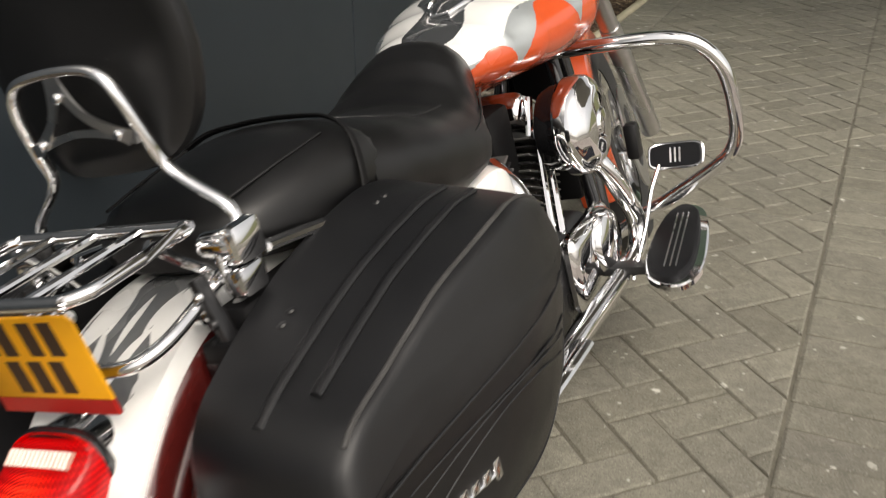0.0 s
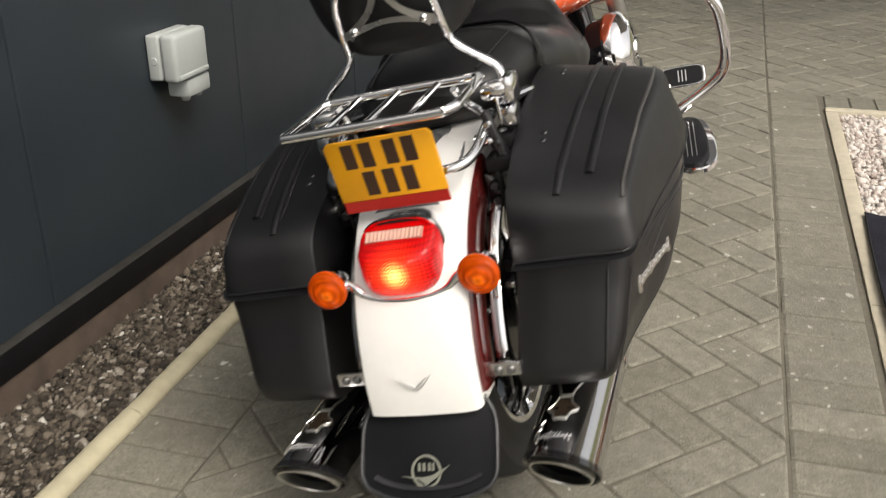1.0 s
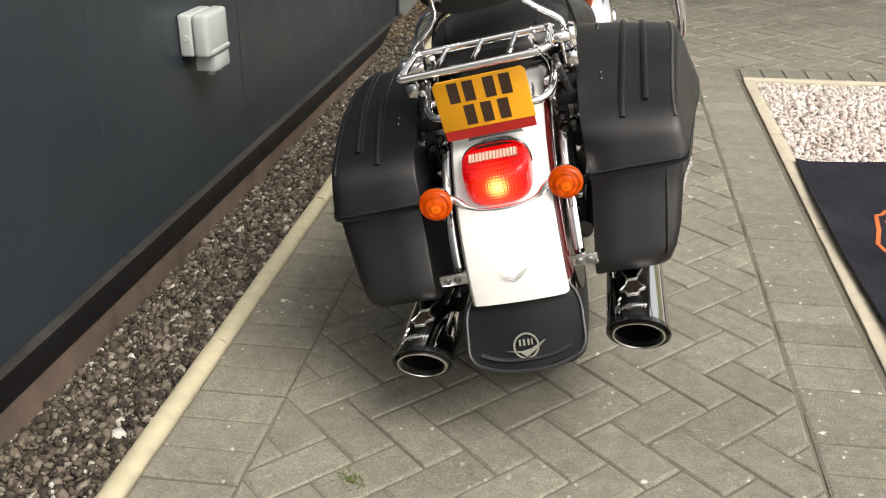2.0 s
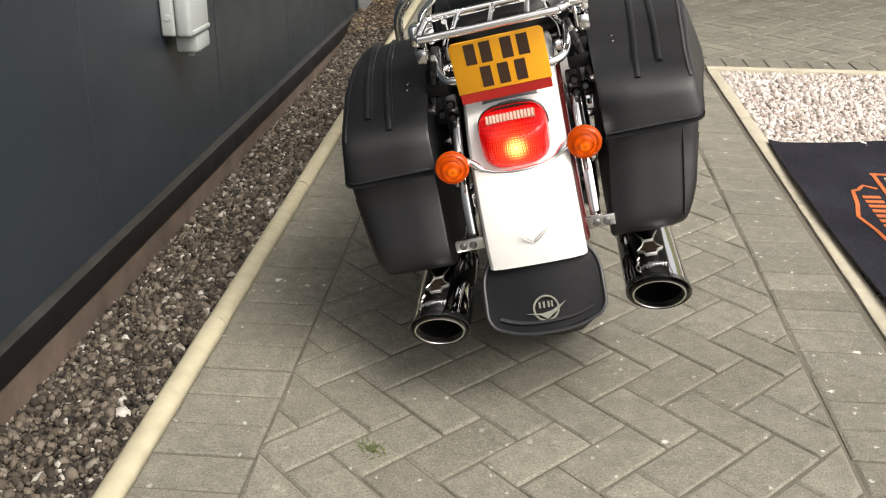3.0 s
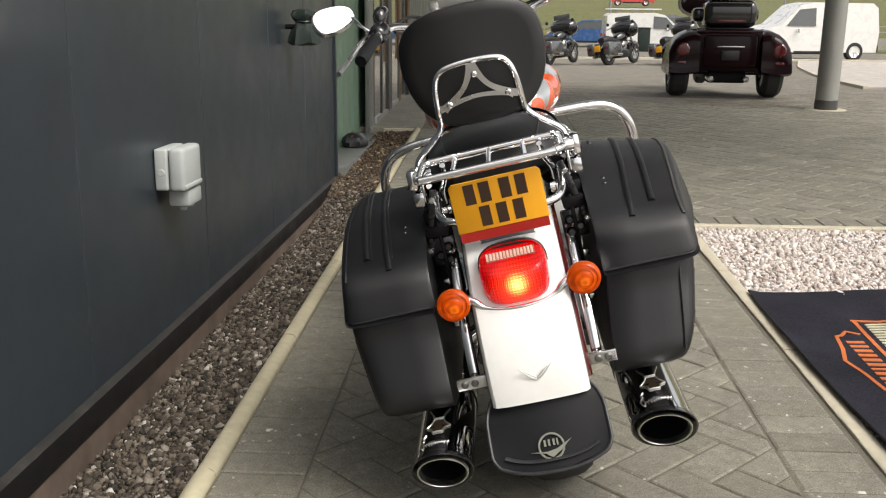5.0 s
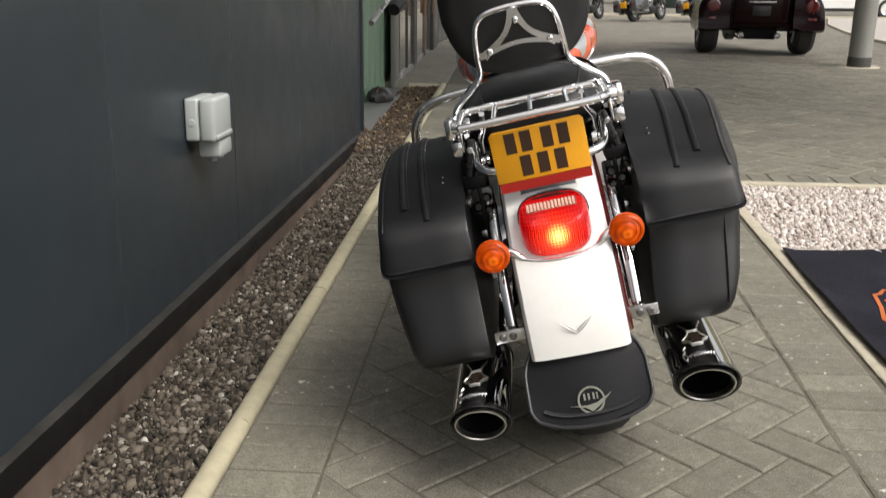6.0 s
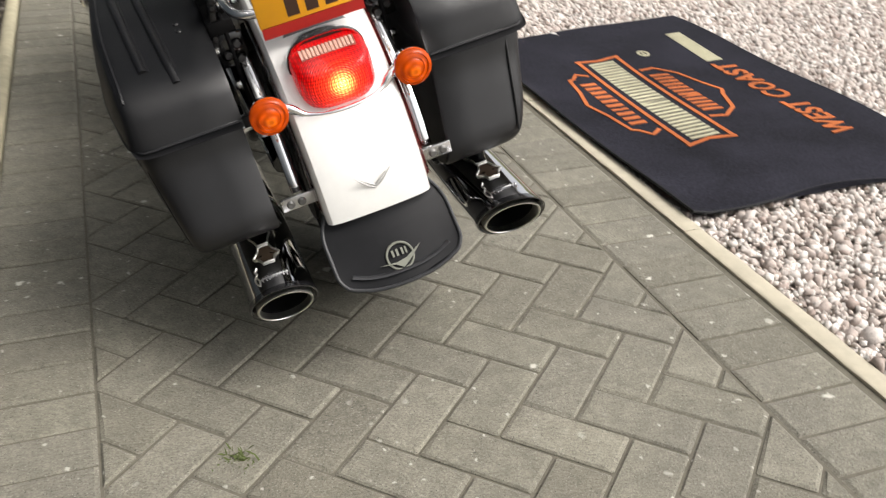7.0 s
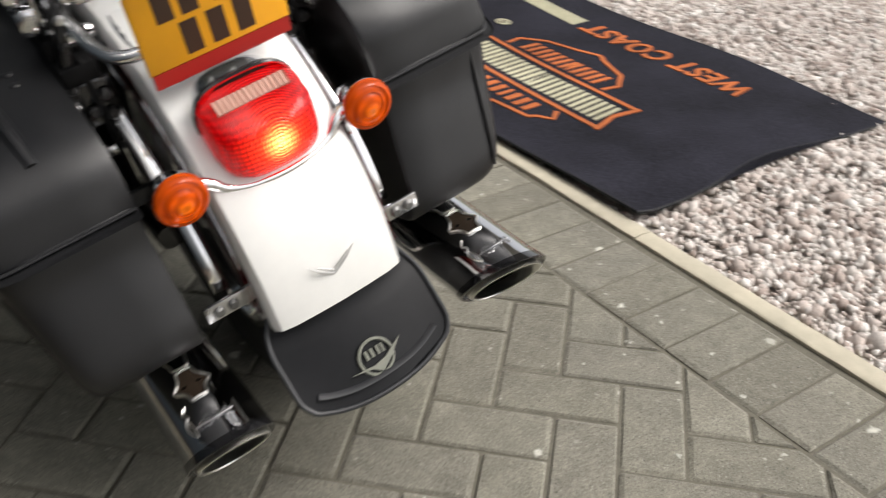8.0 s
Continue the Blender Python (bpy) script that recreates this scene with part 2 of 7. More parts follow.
DARKGRAVEL = stone_material("mixed_dark_gravel", ((0.0, (0.014, 0.011, 0.008)), (0.3, (0.038, 0.030, 0.021)), (0.6, (0.080, 0.064, 0.047)), (0.86, (0.140, 0.116, 0.088)), (0.965, (0.23, 0.205, 0.17)), (0.996, (0.46, 0.44, 0.40))))
PALEGRAVEL = stone_material("pale_granite_gravel", ((0.0, (0.35, 0.285, 0.25)), (0.25, (0.49, 0.425, 0.385)), (0.55, (0.565, 0.51, 0.47)), (0.8, (0.64, 0.60, 0.56)), (1.0, (0.74, 0.715, 0.68))))
SOIL = plain("gravel_bed_soil", (0.075, 0.065, 0.055), 0.95, vary=0.4, grain=140)
PALESOIL = plain("pale_gravel_bed", (0.40, 0.37, 0.335), 0.95, vary=0.45, grain=70, relief=0.8, relief_scale=70)
CLAD = plain("slate_grey_cladding", (0.0215, 0.0290, 0.0362), 0.36, vary=0.10, grain=3, wear=0.08)
FLASH = plain("black_flashing", (0.006, 0.006, 0.007), 0.45, vary=0.4, grain=40, spec=0.25)
LEDGE = plain("dusty_ledge", (0.022, 0.021, 0.019), 0.6, vary=0.9, grain=22)
PLINTH = plain("brown_concrete_plinth", (0.105, 0.076, 0.058), 0.9, vary=0.5, grain=9, relief=0.4, relief_scale=120)
PLASTIC = plain("grey_socket_plastic", (0.40, 0.43, 0.42), 0.42, vary=0.05)
FELT = plain("black_mat_pile", (0.019, 0.019, 0.026), 0.95, vary=0.75, grain=140, relief=0.6, relief_scale=900, spec=0.1)
MATORANGE = plain("orange_mat_pile", (0.46, 0.135, 0.048), 0.95, vary=0.45, grain=260, relief=0.5, relief_scale=900, spec=0.1)
MATPALE = plain("straw_mat_pile", (0.46, 0.44, 0.31), 0.95, vary=0.45, grain=260, relief=0.5, relief_scale=900, spec=0.1)
GREENPANEL = plain("sage_green_sheet", (0.15, 0.235, 0.165), 0.5, vary=0.12)
GREENCLOTH = plain("dark_green_sacking", (0.010, 0.020, 0.016), 0.75, vary=0.3, grain=60)
SILLGREY = plain("grey_sill_paint", (0.13, 0.135, 0.13), 0.6, vary=0.15)
# tan base colour paints the outdoor reflections in the door panes
DOORGLASS = plain("reflection_tan_glass", (0.22, 0.205, 0.175), 0.10, vary=0.3, grain=3, coat=1.0)
DOORGREY = plain("dark_grey_aluminium", (0.075, 0.075, 0.072), 0.4, 0.2, vary=0.1)
ALU = plain("grey_aluminium", (0.30, 0.30, 0.29), 0.4, 0.6, vary=0.1)
GLASS = plain("dark_window_glass", (0.05, 0.055, 0.055), 0.06, vary=0.2, coat=1.0)
MIRROR = plain("mirror_silvering", (0.93, 0.93, 0.93), 0.01, 1.0, vary=0.01, wear=0.01)
TIMBER = plain("brown_interior_timber", (0.20, 0.11, 0.05), 0.6, vary=0.25)
POSTPAINT = plain("grey_post_paint", (0.30, 0.30, 0.28), 0.45, 0.2, vary=0.08)
GRASS = plain("rough_winter_grass", (0.11, 0.115, 0.045), 0.95, vary=0.35, grain=3, relief=0.5, relief_scale=15)
CARBLUE = plain("blue_car_paint", (0.035, 0.10, 0.26), 0.25, vary=0.06, coat=1.0)
CARWHITE = plain("white_van_paint", (0.66, 0.66, 0.64), 0.3, vary=0.03, coat=0.8)
CARGREY = plain("grey_van_paint", (0.12, 0.125, 0.13), 0.3, vary=0.06, coat=0.8)
CARRED = plain("red_car_paint", (0.48, 0.03, 0.025), 0.3, vary=0.06, coat=0.8)
MOSS = plain("green_grass_blades", (0.105, 0.135, 0.04), 0.7, vary=0.3)
TRIKELENS = plain("dark_red_lamp_lens", (0.085, 0.004, 0.005), 0.2, vary=0.1, coat=0.8)
TRIKEPAINT = plain("near_black_maroon_paint", (0.009, 0.0016, 0.0028), 0.2, vary=0.1, coat=0.06, wear=0.05, spec=0.15)


# ---- mesh helpers ----
def finish(name, bm, material, smooth=35.0):
    me = bpy.data.meshes.new(name)
    bmesh.ops.recalc_face_normals(bm, faces=bm.faces[:])
    bm.to_mesh(me)
    bm.free()
    for mt in (material if isinstance(material, (list, tuple)) else [material]):
        me.materials.append(mt)
    if smooth:
        me.shade_smooth()
        me.set_sharp_from_angle(angle=radians(smooth))
    return me


def part(name, bm, material, parent=None, label="", at=None, smooth=35.0):
    """One mesh object, under a thing or a part where parent is given."""
    ob = new(name, finish(name, bm, material, smooth))
    if parent is not None:
        ob.parent = parent
    if at is not None:
        ob.location = at
    return tagged(ob, label)


def thing(name, label, category, at=(0, 0, 0), turn=None, group="", kind=""):
    ob = new(name)
    ob.matrix_world = Matrix.Translation(at) @ (turn if turn is not None else Matrix())
    ob.empty_display_size = 0.1
    return tagged(ob, label, category, group, kind)


def solid(bm, x0, x1, y0, y1, z0, z1, bevel=0.0, m=None, seg=2):
    """Adds a box, bevelled, to bm."""
    vs = [bm.verts.new(p) for p in ((x0, y0, z0), (x1, y0, z0), (x1, y1, z0), (x0, y1, z0), (x0, y0, z1), (x1, y0, z1), (x1, y1, z1), (x0, y1, z1))]
    fs = [bm.faces.new([vs[i] for i in f]) for f in ((3, 2, 1, 0), (4, 5, 6, 7), (0, 1, 5, 4), (1, 2, 6, 5), (2, 3, 7, 6), (3, 0, 4, 7))]
    made = vs
    if bevel:
        es = list({e for f in fs for e in f.edges})
        r = bmesh.ops.bevel(bm, geom=es, offset=bevel, segments=seg, profile=0.5, affect="EDGES")
        made = list({v for v in r["verts"]} | {v for v in vs if v.is_valid})
    if m is not None:
        for v in made:
            v.co = m @ v.co
    return bm


def box(x0, x1, y0, y1, z0, z1, bevel=0.0, m=None, seg=2):
    return solid(bmesh.new(), x0, x1, y0, y1, z0, z1, bevel, m, seg)


def glide(points, steps=6, closed=False):
    """A smooth curve through points (Catmull-Rom)."""
    ps = [Vector(p) for p in points]
    if len(ps) < 3:
        return ps
    n, out = len(ps), []
    for i in range(n if closed else n - 1):
        a, b, c, d = (ps[(i + k) % n] if closed else ps[min(max(i + k, 0), n - 1)] for k in (-1, 0, 1, 2))
        for s in range(steps):
            t = s / steps
            out.append(0.5 * ((2 * b) + (c - a) * t + (2 * a - 5 * b + 4 * c - d) * t * t + (3 * b - a - 3 * c + d) * t ** 3))
    return out if closed else out + [ps[-1]]


def skin(bm, rings, cap=True, around=True, along=False):
    """Joins rings of points into a surface."""
    vs = [[bm.verts.new(p) for p in r] for r in rings]
    n = len(vs[0])
    for i in range(len(vs) if along else len(vs) - 1):
        a, b = vs[i], vs[(i + 1) % len(vs)]
        for j in range(n if around else n - 1):
            k = (j + 1) % n
            bm.faces.new((a[j], a[k], b[k], b[j]))
    if cap and around and not along:
        bm.faces.new(vs[0][::-1])
        bm.faces.new(vs[-1])
    return bm


def tube(bm, points, radius, seg=10, closed=False, flat=1.0, smooth=5, up=(0, 0, 1)):
    """A round (or flattened) bar swept along a smooth curve. radius: a number or one for each point."""
    path = glide(points, smooth, closed) if smooth > 1 else [Vector(p) for p in points]
    n = len(path)
    if not isinstance(radius, (int, float)):
        k = len(radius) - 1
        rs = [radius[min(int(i / (n - 1) * k), k - 1)] * (1 - (i / (n - 1) * k - min(int(i / (n - 1) * k), k - 1))) + radius[min(int(i / (n - 1) * k), k - 1) + 1] * (i / (n - 1) * k - min(int(i / (n - 1) * k), k - 1)) for i in range(n)]
    else:
        rs = [radius] * n
    rings, side = [], None
    for i in range(n):
        d = (path[(i + 1) % n] - path[i - 1]) if closed else (path[min(i + 1, n - 1)] - path[max(i - 1, 0)])
        d.normalize()
        if side is None:
            ref = Vector(up) if abs(d.dot(Vector(up))) < 0.95 else Vector((1, 0, 0))
            side = d.cross(ref).normalized()
        else:
            side = (side - d * side.dot(d)).normalized()
        other = d.cross(side)
        rings.append([path[i] + rs[i] * (side * math.cos(q) + other * math.sin(q) * flat) for q in (2 * math.pi * j / seg for j in range(seg))])
    return skin(bm, rings, cap=not closed, along=closed)


def spin(bm, profile, seg=32, m=None, arc=2 * math.pi):
    """Turns (radius, height) pairs round z."""
    whole = abs(arc - 2 * math.pi) < 1e-6
    rings = []
    for j in range(seg if whole else seg + 1):
        a = arc * j / seg
        rings.append([(m @ Vector((r * math.cos(a), r * math.sin(a), h))) if m is not None else Vector((r * math.cos(a), r * math.sin(a), h)) for r, h in profile])
    skin(bm, rings, cap=False, around=False, along=whole)
    bmesh.ops.remove_doubles(bm, verts=bm.verts[:], dist=1e-6)
    return bm


def oval(cx, cy, a, b, n=24, power=2.5):
    out = []
    for j in range(n):
        q = 2 * math.pi * j / n
        c, s = math.cos(q), math.sin(q)
        out.append((cx + a * math.copysign(abs(c) ** (2 / power), c), cy + b * math.copysign(abs(s) ** (2 / power), s)))
    return out


def slab(bm, outline, z0, z1, m=None, inset=0.0, drop=0.0):
    """An upright prism over a flat outline, with a chamfered top edge where inset is given."""
    c = Vector((sum(p[0] for p in outline) / len(outline), sum(p[1] for p in outline) / len(outline)))
    rings = [[Vector((p[0], p[1], z0)) for p in outline], [Vector((p[0], p[1], z1 - drop)) for p in outline]]
    if inset:
        top = []
        for p in outline:
            d = c - Vector(p[:2])
            k = inset * 1.35 / max(d.length, 1e-6)
            top.append(Vector((p[0] + d.x * min(k, 0.5), p[1] + d.y * min(k, 0.5), z1)))
        rings.append(top)
    if m is not None:
        rings = [[m @ v for v in r] for r in rings]
    return skin(bm, rings)


FACING_BACK = Matrix(((1, 0, 0), (0, 0, -1), (0, 1, 0))).to_4x4()   # flat x, y become across and up, height points to -y


# ---- ground, paving, edging ----
def fall(y):
    """Height of the forecourt and the car park beyond it."""
    for (a, za), (b, zb) in (((10.5, 0), (28, -0.72)), ((28, -0.72), (43, -1.0)), ((43, -1.0), (50, -1.22)), ((50, -1.22), (75, -1.50)), ((75, -1.50), (700, -6.0))):
        if y <= b:
            return za + (zb - za) * max(0.0, y - a) / (b - a)
    return -6.0


bm = bmesh.new()
xs = [-400, -120, -40, -7.91, -7.9, 1.1, 6.59, 6.6, 12, 40, 120, 400]
ys = [-400, -60, -12, -3.2, -3.19, 3.0, 8.99, 9.0, 10.5, 28, 43, 50, 75, 130, 300, 700]
grid = [[bm.verts.new((x, y, fall(y) - (0.34 if -3.195 < y < 8.995 and -7.905 < x < 6.595 else 0.003))) for x in xs] for y in ys]
for j in range(len(ys) - 1):
    for i in range(len(xs) - 1):
        bm.faces.new((grid[j][i], grid[j][i + 1], grid[j + 1][i + 1], grid[j + 1][i]))
tagged(part("ground", bm, PAVERLAID, smooth=0), "grey block-paved forecourt and car park falling gently away", "ground", kind="structure")

JX0, JX1, KX0, EX1 = -0.262, 0.854, -0.464, 1.062     # joints beside the courses, kerb face, edging face
CELL, U0, V0 = 0.1015, 0.15, 0.05
pavement = tagged(part("pavement", box(-0.462, 1.075, -3.2, 9.0, -0.085, -0.0046), SAND, smooth=0), "grey concrete block paving laid in herringbone with sandy joints", "paving", kind="structure")
part("sand_bed", box(1.075, 6.6, 3.13, 9.0, -0.085, -0.0047), SAND, pavement, smooth=0)


def clip(poly, axis, limit, keep_less):
    out = []
    for i, p in enumerate(poly):
        q = poly[(i + 1) % len(poly)]
        inp, inq = ((v[axis] <= limit) == keep_less for v in (p, q))
        if inp:
            out.append(p)
        if inp != inq:
            t = (limit - p[axis]) / (q[axis] - p[axis])
            out.append((p[0] + (q[0] - p[0]) * t, p[1] + (q[1] - p[1]) * t))
    return out


def area(poly):
    return 0.5 * abs(sum(p[0] * q[1] - q[0] * p[1] for p, q in zip(poly, poly[1:] + poly[:1])))


def herringbone(x0, x1, y0, y1):
    """Outlines of blocks laid at 45 degrees, cut to a rectangle; the flag tells whole blocks, with their way."""
    gap, s = 0.0025, math.sqrt(0.5)
    a0, a1 = int((x0 - y1) * s / CELL) - 3, int((x1 - y0) * s / CELL) + 3
    b0, b1 = int((x0 + y0) * s / CELL) - 3, int((x1 + y1) * s / CELL) + 3
    for b in range(b0, b1 + 1):
        for a in range(a0, a1 + 1):
            k = (a - b) % 4
            if k == 1:
                r = (a, b, a + 2, b + 1)
            elif k == 0:
                r = (a, b, a + 1, b + 2)
            else:
                continue
            u0, v0, u1, v1 = ((r[0] + U0) * CELL + gap, (r[1] + V0) * CELL + gap, (r[2] + U0) * CELL - gap, (r[3] + V0) * CELL - gap)
            c = 0.0035   # worn corners
            poly = [(u0 + c, v0), (u1 - c, v0), (u1, v0 + c), (u1, v1 - c), (u1 - c, v1), (u0 + c, v1), (u0, v1 - c), (u0, v0 + c)]
            poly = [((u + v) * s, (v - u) * s) for u, v in poly]
            if max(p[0] for p in poly) < x0 or min(p[0] for p in poly) > x1 or max(p[1] for p in poly) < y0 or min(p[1] for p in poly) > y1:
                continue
            whole = min(p[0] for p in poly) >= x0 and max(p[0] for p in poly) <= x1 and min(p[1] for p in poly) >= y0 and max(p[1] for p in poly) <= y1
            if not whole:
                for axis, limit, less in ((0, x0 + gap, False), (0, x1 - gap, True), (1, y0, False), (1, y1, True)):
                    if poly:
                        poly = clip(poly, axis, limit, less)
                if len(poly) < 3 or area(poly) < 0.0006:
                    continue
            yield poly, (k if whole else None)


def course(x0, x1, y0, y1, across):
    """Blocks side by side: their length across (along x) or along y."""
    n = round(((y1 - y0) if across else (x1 - x0)) / 0.102)
    for i in range(n):
        g = 0.0028
        if across:
            r = (x0 + g, x1 - g, y0 + i * 0.102 + g, y0 + (i + 1) * 0.102 - g)
        else:
            r = (x0 + i * 0.102 + g, x0 + (i + 1) * 0.102 - g, y0 + g, y1 - g)
        yield [(r[0], r[2]), (r[1], r[2]), (r[1], r[3]), (r[0], r[3])]


# one-piece field of blocks further off
bm = bmesh.new()
rnd = random.Random(5)
far_rows = [p for p, _ in herringbone(JX0, JX1, 2.6, 9.0)] + [p for p, _ in herringbone(JX0, JX1, -3.19, -1.0)]
far_rows += [p for p, _ in herringbone(JX1, 6.6, 3.34, 9.0)]
far_rows += list(course(KX0, JX0, 1.592, 6.7, True)) + list(course(KX0, JX0, -3.1, -1.06, True)) + list(course(JX1, EX1, -3.1, -1.06, True)) + list(course(1.08, 6.55, 3.135, 3.338, False))
vs, fs = [], []
for poly in far_rows:
    h = rnd.uniform(-0.0012, 0.0012)
    c = (sum(p[0] for p in poly) / len(poly), sum(p[1] for p in poly) / len(poly))
    k, n = len(vs), len(poly)
    for z, sc in ((-0.02, 1.0), (h - 0.005, 1.0), (h, 0.925)):
        vs += [(c[0] + (p[0] - c[0]) * sc, c[1] + (p[1] - c[1]) * sc, z) for p in poly]
    for r in (0, n):
        fs += [(k + r + j, k + r + (j + 1) % n, k + r + n + (j + 1) % n, k + r + n + j) for j in range(n)]
    fs.append(tuple(range(k + 2 * n, k + 3 * n)))
me = bpy.data.meshes.new("paver_field")
me.from_pydata(vs, [], fs)
me.materials.append(PAVERFAR)
field = new("paver_field", me)
field.parent = pavement
tagged(field, kind="stuff")


def edging(name, x0, x1, y0, y1, top, material, parent, lengths=0.915, worn=0.35):
    """Round-topped concrete edging, in lengths laid end to end."""
    along_y = (y1 - y0) > (x1 - x0)
    a, b = (y0, y1) if along_y else (x0, x1)
    lo, hi = (x0, x1) if along_y else (y0, y1)
    w, s = (hi - lo) / 2, a
    while s < b - 0.01:
        e = min(s + lengths, b)
        prof = [(-w, -0.09), (-w, top - 0.019 * worn), (-w * 0.93, top - 0.0115 * worn), (-w * 0.72, top - 0.005 * worn), (-w * 0.38, top - 0.001), (0, top), (w * 0.38, top - 0.001), (w * 0.72, top - 0.005 * worn), (w * 0.93, top - 0.0115 * worn), (w, top - 0.019 * worn), (w, -0.09)]
        bm = bmesh.new()
        mid = (lo + hi) / 2 + random.uniform(-0.0012, 0.0012)
        lift = random.uniform(-0.0015, 0.0015)
        rings = []
        cuts = max(4, int((e - s) / 0.035))
        for i in range(cuts + 1):
            q = s + 0.0015 + (e - s - 0.003) * i / cuts
            k = 0.97 if i in (0, cuts) else 1.0
            chip = [random.uniform(-0.0014, 0.0010) if abs(p) > w * 0.6 else random.uniform(-0.0005, 0.0005) for p, _ in prof]
            rings.append([Vector((mid + p * k, q, z + lift + c)) if along_y else Vector((q, mid + p * k, z + lift + c)) for (p, z), c in zip(prof, chip)])
        part("edging", skin(bm, rings), material, parent)
        s = e


kerb_left = tagged(new("kerb_left"), "cream round-topped concrete edging along the gravel strip", "kerb", kind="structure")
edging("edging", -0.518, -0.467, -3.2, 6.66, 0.014, KERB, kerb_left, worn=1.0)
edging("edging", -0.785, -0.519, 6.640, 6.663, 0.006, KERBGREY, kerb_left)
kerb_right = tagged(new("kerb_right"), "pale concrete edging round the gravel bed", "kerb", kind="structure")
edging("edging", 1.076, 1.124, -3.2, 3.08, 0.005, KERBGREY, kerb_right, worn=0.16)
edging("edging", 1.076, 6.6, 3.081, 3.132, 0.012, KERBGREY, kerb_right)


def gravel(name, x0, x1, y0, y1, size, count, material, level, seed, label, skip=None, spread=0.35, rough=0.40):
    """Loose angular stones strewn over a bed."""
    g = np.random.default_rng(seed)
    t = (1 + 5 ** 0.5) / 2
    ico = np.array([(-1, t, 0), (1, t, 0), (-1, -t, 0), (1, -t, 0), (0, -1, t), (0, 1, t), (0, -1, -t), (0, 1, -t), (t, 0, -1), (t, 0, 1), (-t, 0, -1), (-t, 0, 1)]) / 1.9
    tri = np.array([(0, 11, 5), (0, 5, 1), (0, 1, 7), (0, 7, 10), (0, 10, 11), (1, 5, 9), (5, 11, 4), (11, 10, 2), (10, 7, 6), (7, 1, 8), (3, 9, 4), (3, 4, 2), (3, 2, 6), (3, 6, 8), (3, 8, 9), (4, 9, 5), (2, 4, 11), (6, 2, 10), (8, 6, 7), (9, 8, 1)])
    c = np.column_stack([g.uniform(x0, x1, count), g.uniform(y0, y1, count), np.zeros(count)])
    if skip is not None:
        c = c[~((c[:, 0] > skip[0]) & (c[:, 0] < skip[1]) & (c[:, 1] > skip[2]) & (c[:, 1] < skip[3]))]
    n = len(c)
    s = size * np.clip(g.lognormal(0, spread, n), 0.5, 2.4) / 2
    c[:, 2] = np.array([level(x, y) for x, y, _ in c]) + g.uniform(-0.3, 0.9, n) * size * (0.6 if size < 0.0125 else 0.42)
    v = ico[None] * (1 + g.uniform(-rough, rough, (n, 12, 1))) * g.uniform(0.58, 1.32, (n, 1, 3))
    q = g.normal(size=(n, 4))
    q /= np.linalg.norm(q, axis=1)[:, None]
    w, x, y, z = q.T
    rot = np.stack([np.stack([1 - 2 * (y * y + z * z), 2 * (x * y - z * w), 2 * (x * z + y * w)], -1), np.stack([2 * (x * y + z * w), 1 - 2 * (x * x + z * z), 2 * (y * z - x * w)], -1), np.stack([2 * (x * z - y * w), 2 * (y * z + x * w), 1 - 2 * (x * x + y * y)], -1)], 1)
    v = np.einsum("nij,nkj->nki", rot, v) * s[:, None, None] + c[:, None, :]
    v[:, :, 0] = np.clip(v[:, :, 0], x0, x1)
    v[:, :, 1] = np.clip(v[:, :, 1], y0, y1)
    f = (tri[None] + 12 * np.arange(n)[:, None, None]).reshape(-1, 3)
    me = bpy.data.meshes.new(name)
    me.vertices.add(12 * n)
    me.vertices.foreach_set("co", v.reshape(-1))
    me.loops.add(f.size)
    me.loops.foreach_set("vertex_index", f.reshape(-1))
    me.polygons.add(len(f))
    me.polygons.foreach_set("loop_start", np.arange(0, f.size, 3))
    me.polygons.foreach_set("loop_total", np.full(len(f), 3))
    me.update(calc_edges=True)
    me.materials.append(material)
    return tagged(new(name, me), label, "gravel", kind="stuff")


SLOPE = 0.028       # the building stands level while the forecourt rises a little


def strip_level(x, y):
    """Gravel lies lower towards the building."""
    t = (x + 0.512) / -0.33
    y = max(0.0, y)
    low = (1 - t) * (-0.014 - 0.004 * y) + t * (-0.064 - 0.021 * y)
    k = min(1.0, max(0.0, (y - 3.5) / 0.9))
    k = k * k * (3 - 2 * k)
    return low * (1 - k) + k * (-0.022 - 0.012 * t) + 0.003 * math.sin(9 * y + 5 * x)


def bed_level(x, y):
    return -0.012 + 0.006 * math.sin(4 * x + 1) * math.sin(3.1 * y)


bm = bmesh.new()
rings = [[Vector((-0.862, y, -0.30)), Vector((-0.862, y, strip_level(-0.862, y) - 0.006)), Vector((-0.513, y, strip_level(-0.513, y) - 0.006)), Vector((-0.513, y, -0.30))] for y in (-3.2, -1, 0, 1, 2, 3, 3.5, 3.7, 3.9, 4.1, 4.3, 4.5, 5, 6, 6.64)]
tagged(part("gravel_bed_dark", skin(bm, rings), SOIL, smooth=0), "dark soil under the gravel strip", "ground", kind="structure")
tagged(part("gravel_bed_pale", box(1.128, 6.6, -3.2, 3.081, -0.088, -0.022), PALESOIL, smooth=0), "pale grit under the gravel bed", "ground", kind="structure")
gravel("dark_gravel", -0.835, -0.513, -1.0, 4.7, 0.0108, 33000, DARKGRAVEL, strip_level, 3, "dark mixed gravel with a few white stones beside the wall", None, 0.48)
gravel("bark_mulch", -0.835, -0.513, 4.0, 6.62, 0.017, 6500, MULCH, strip_level, 9, "brown bark mulch with pale chips along the entrance sill")
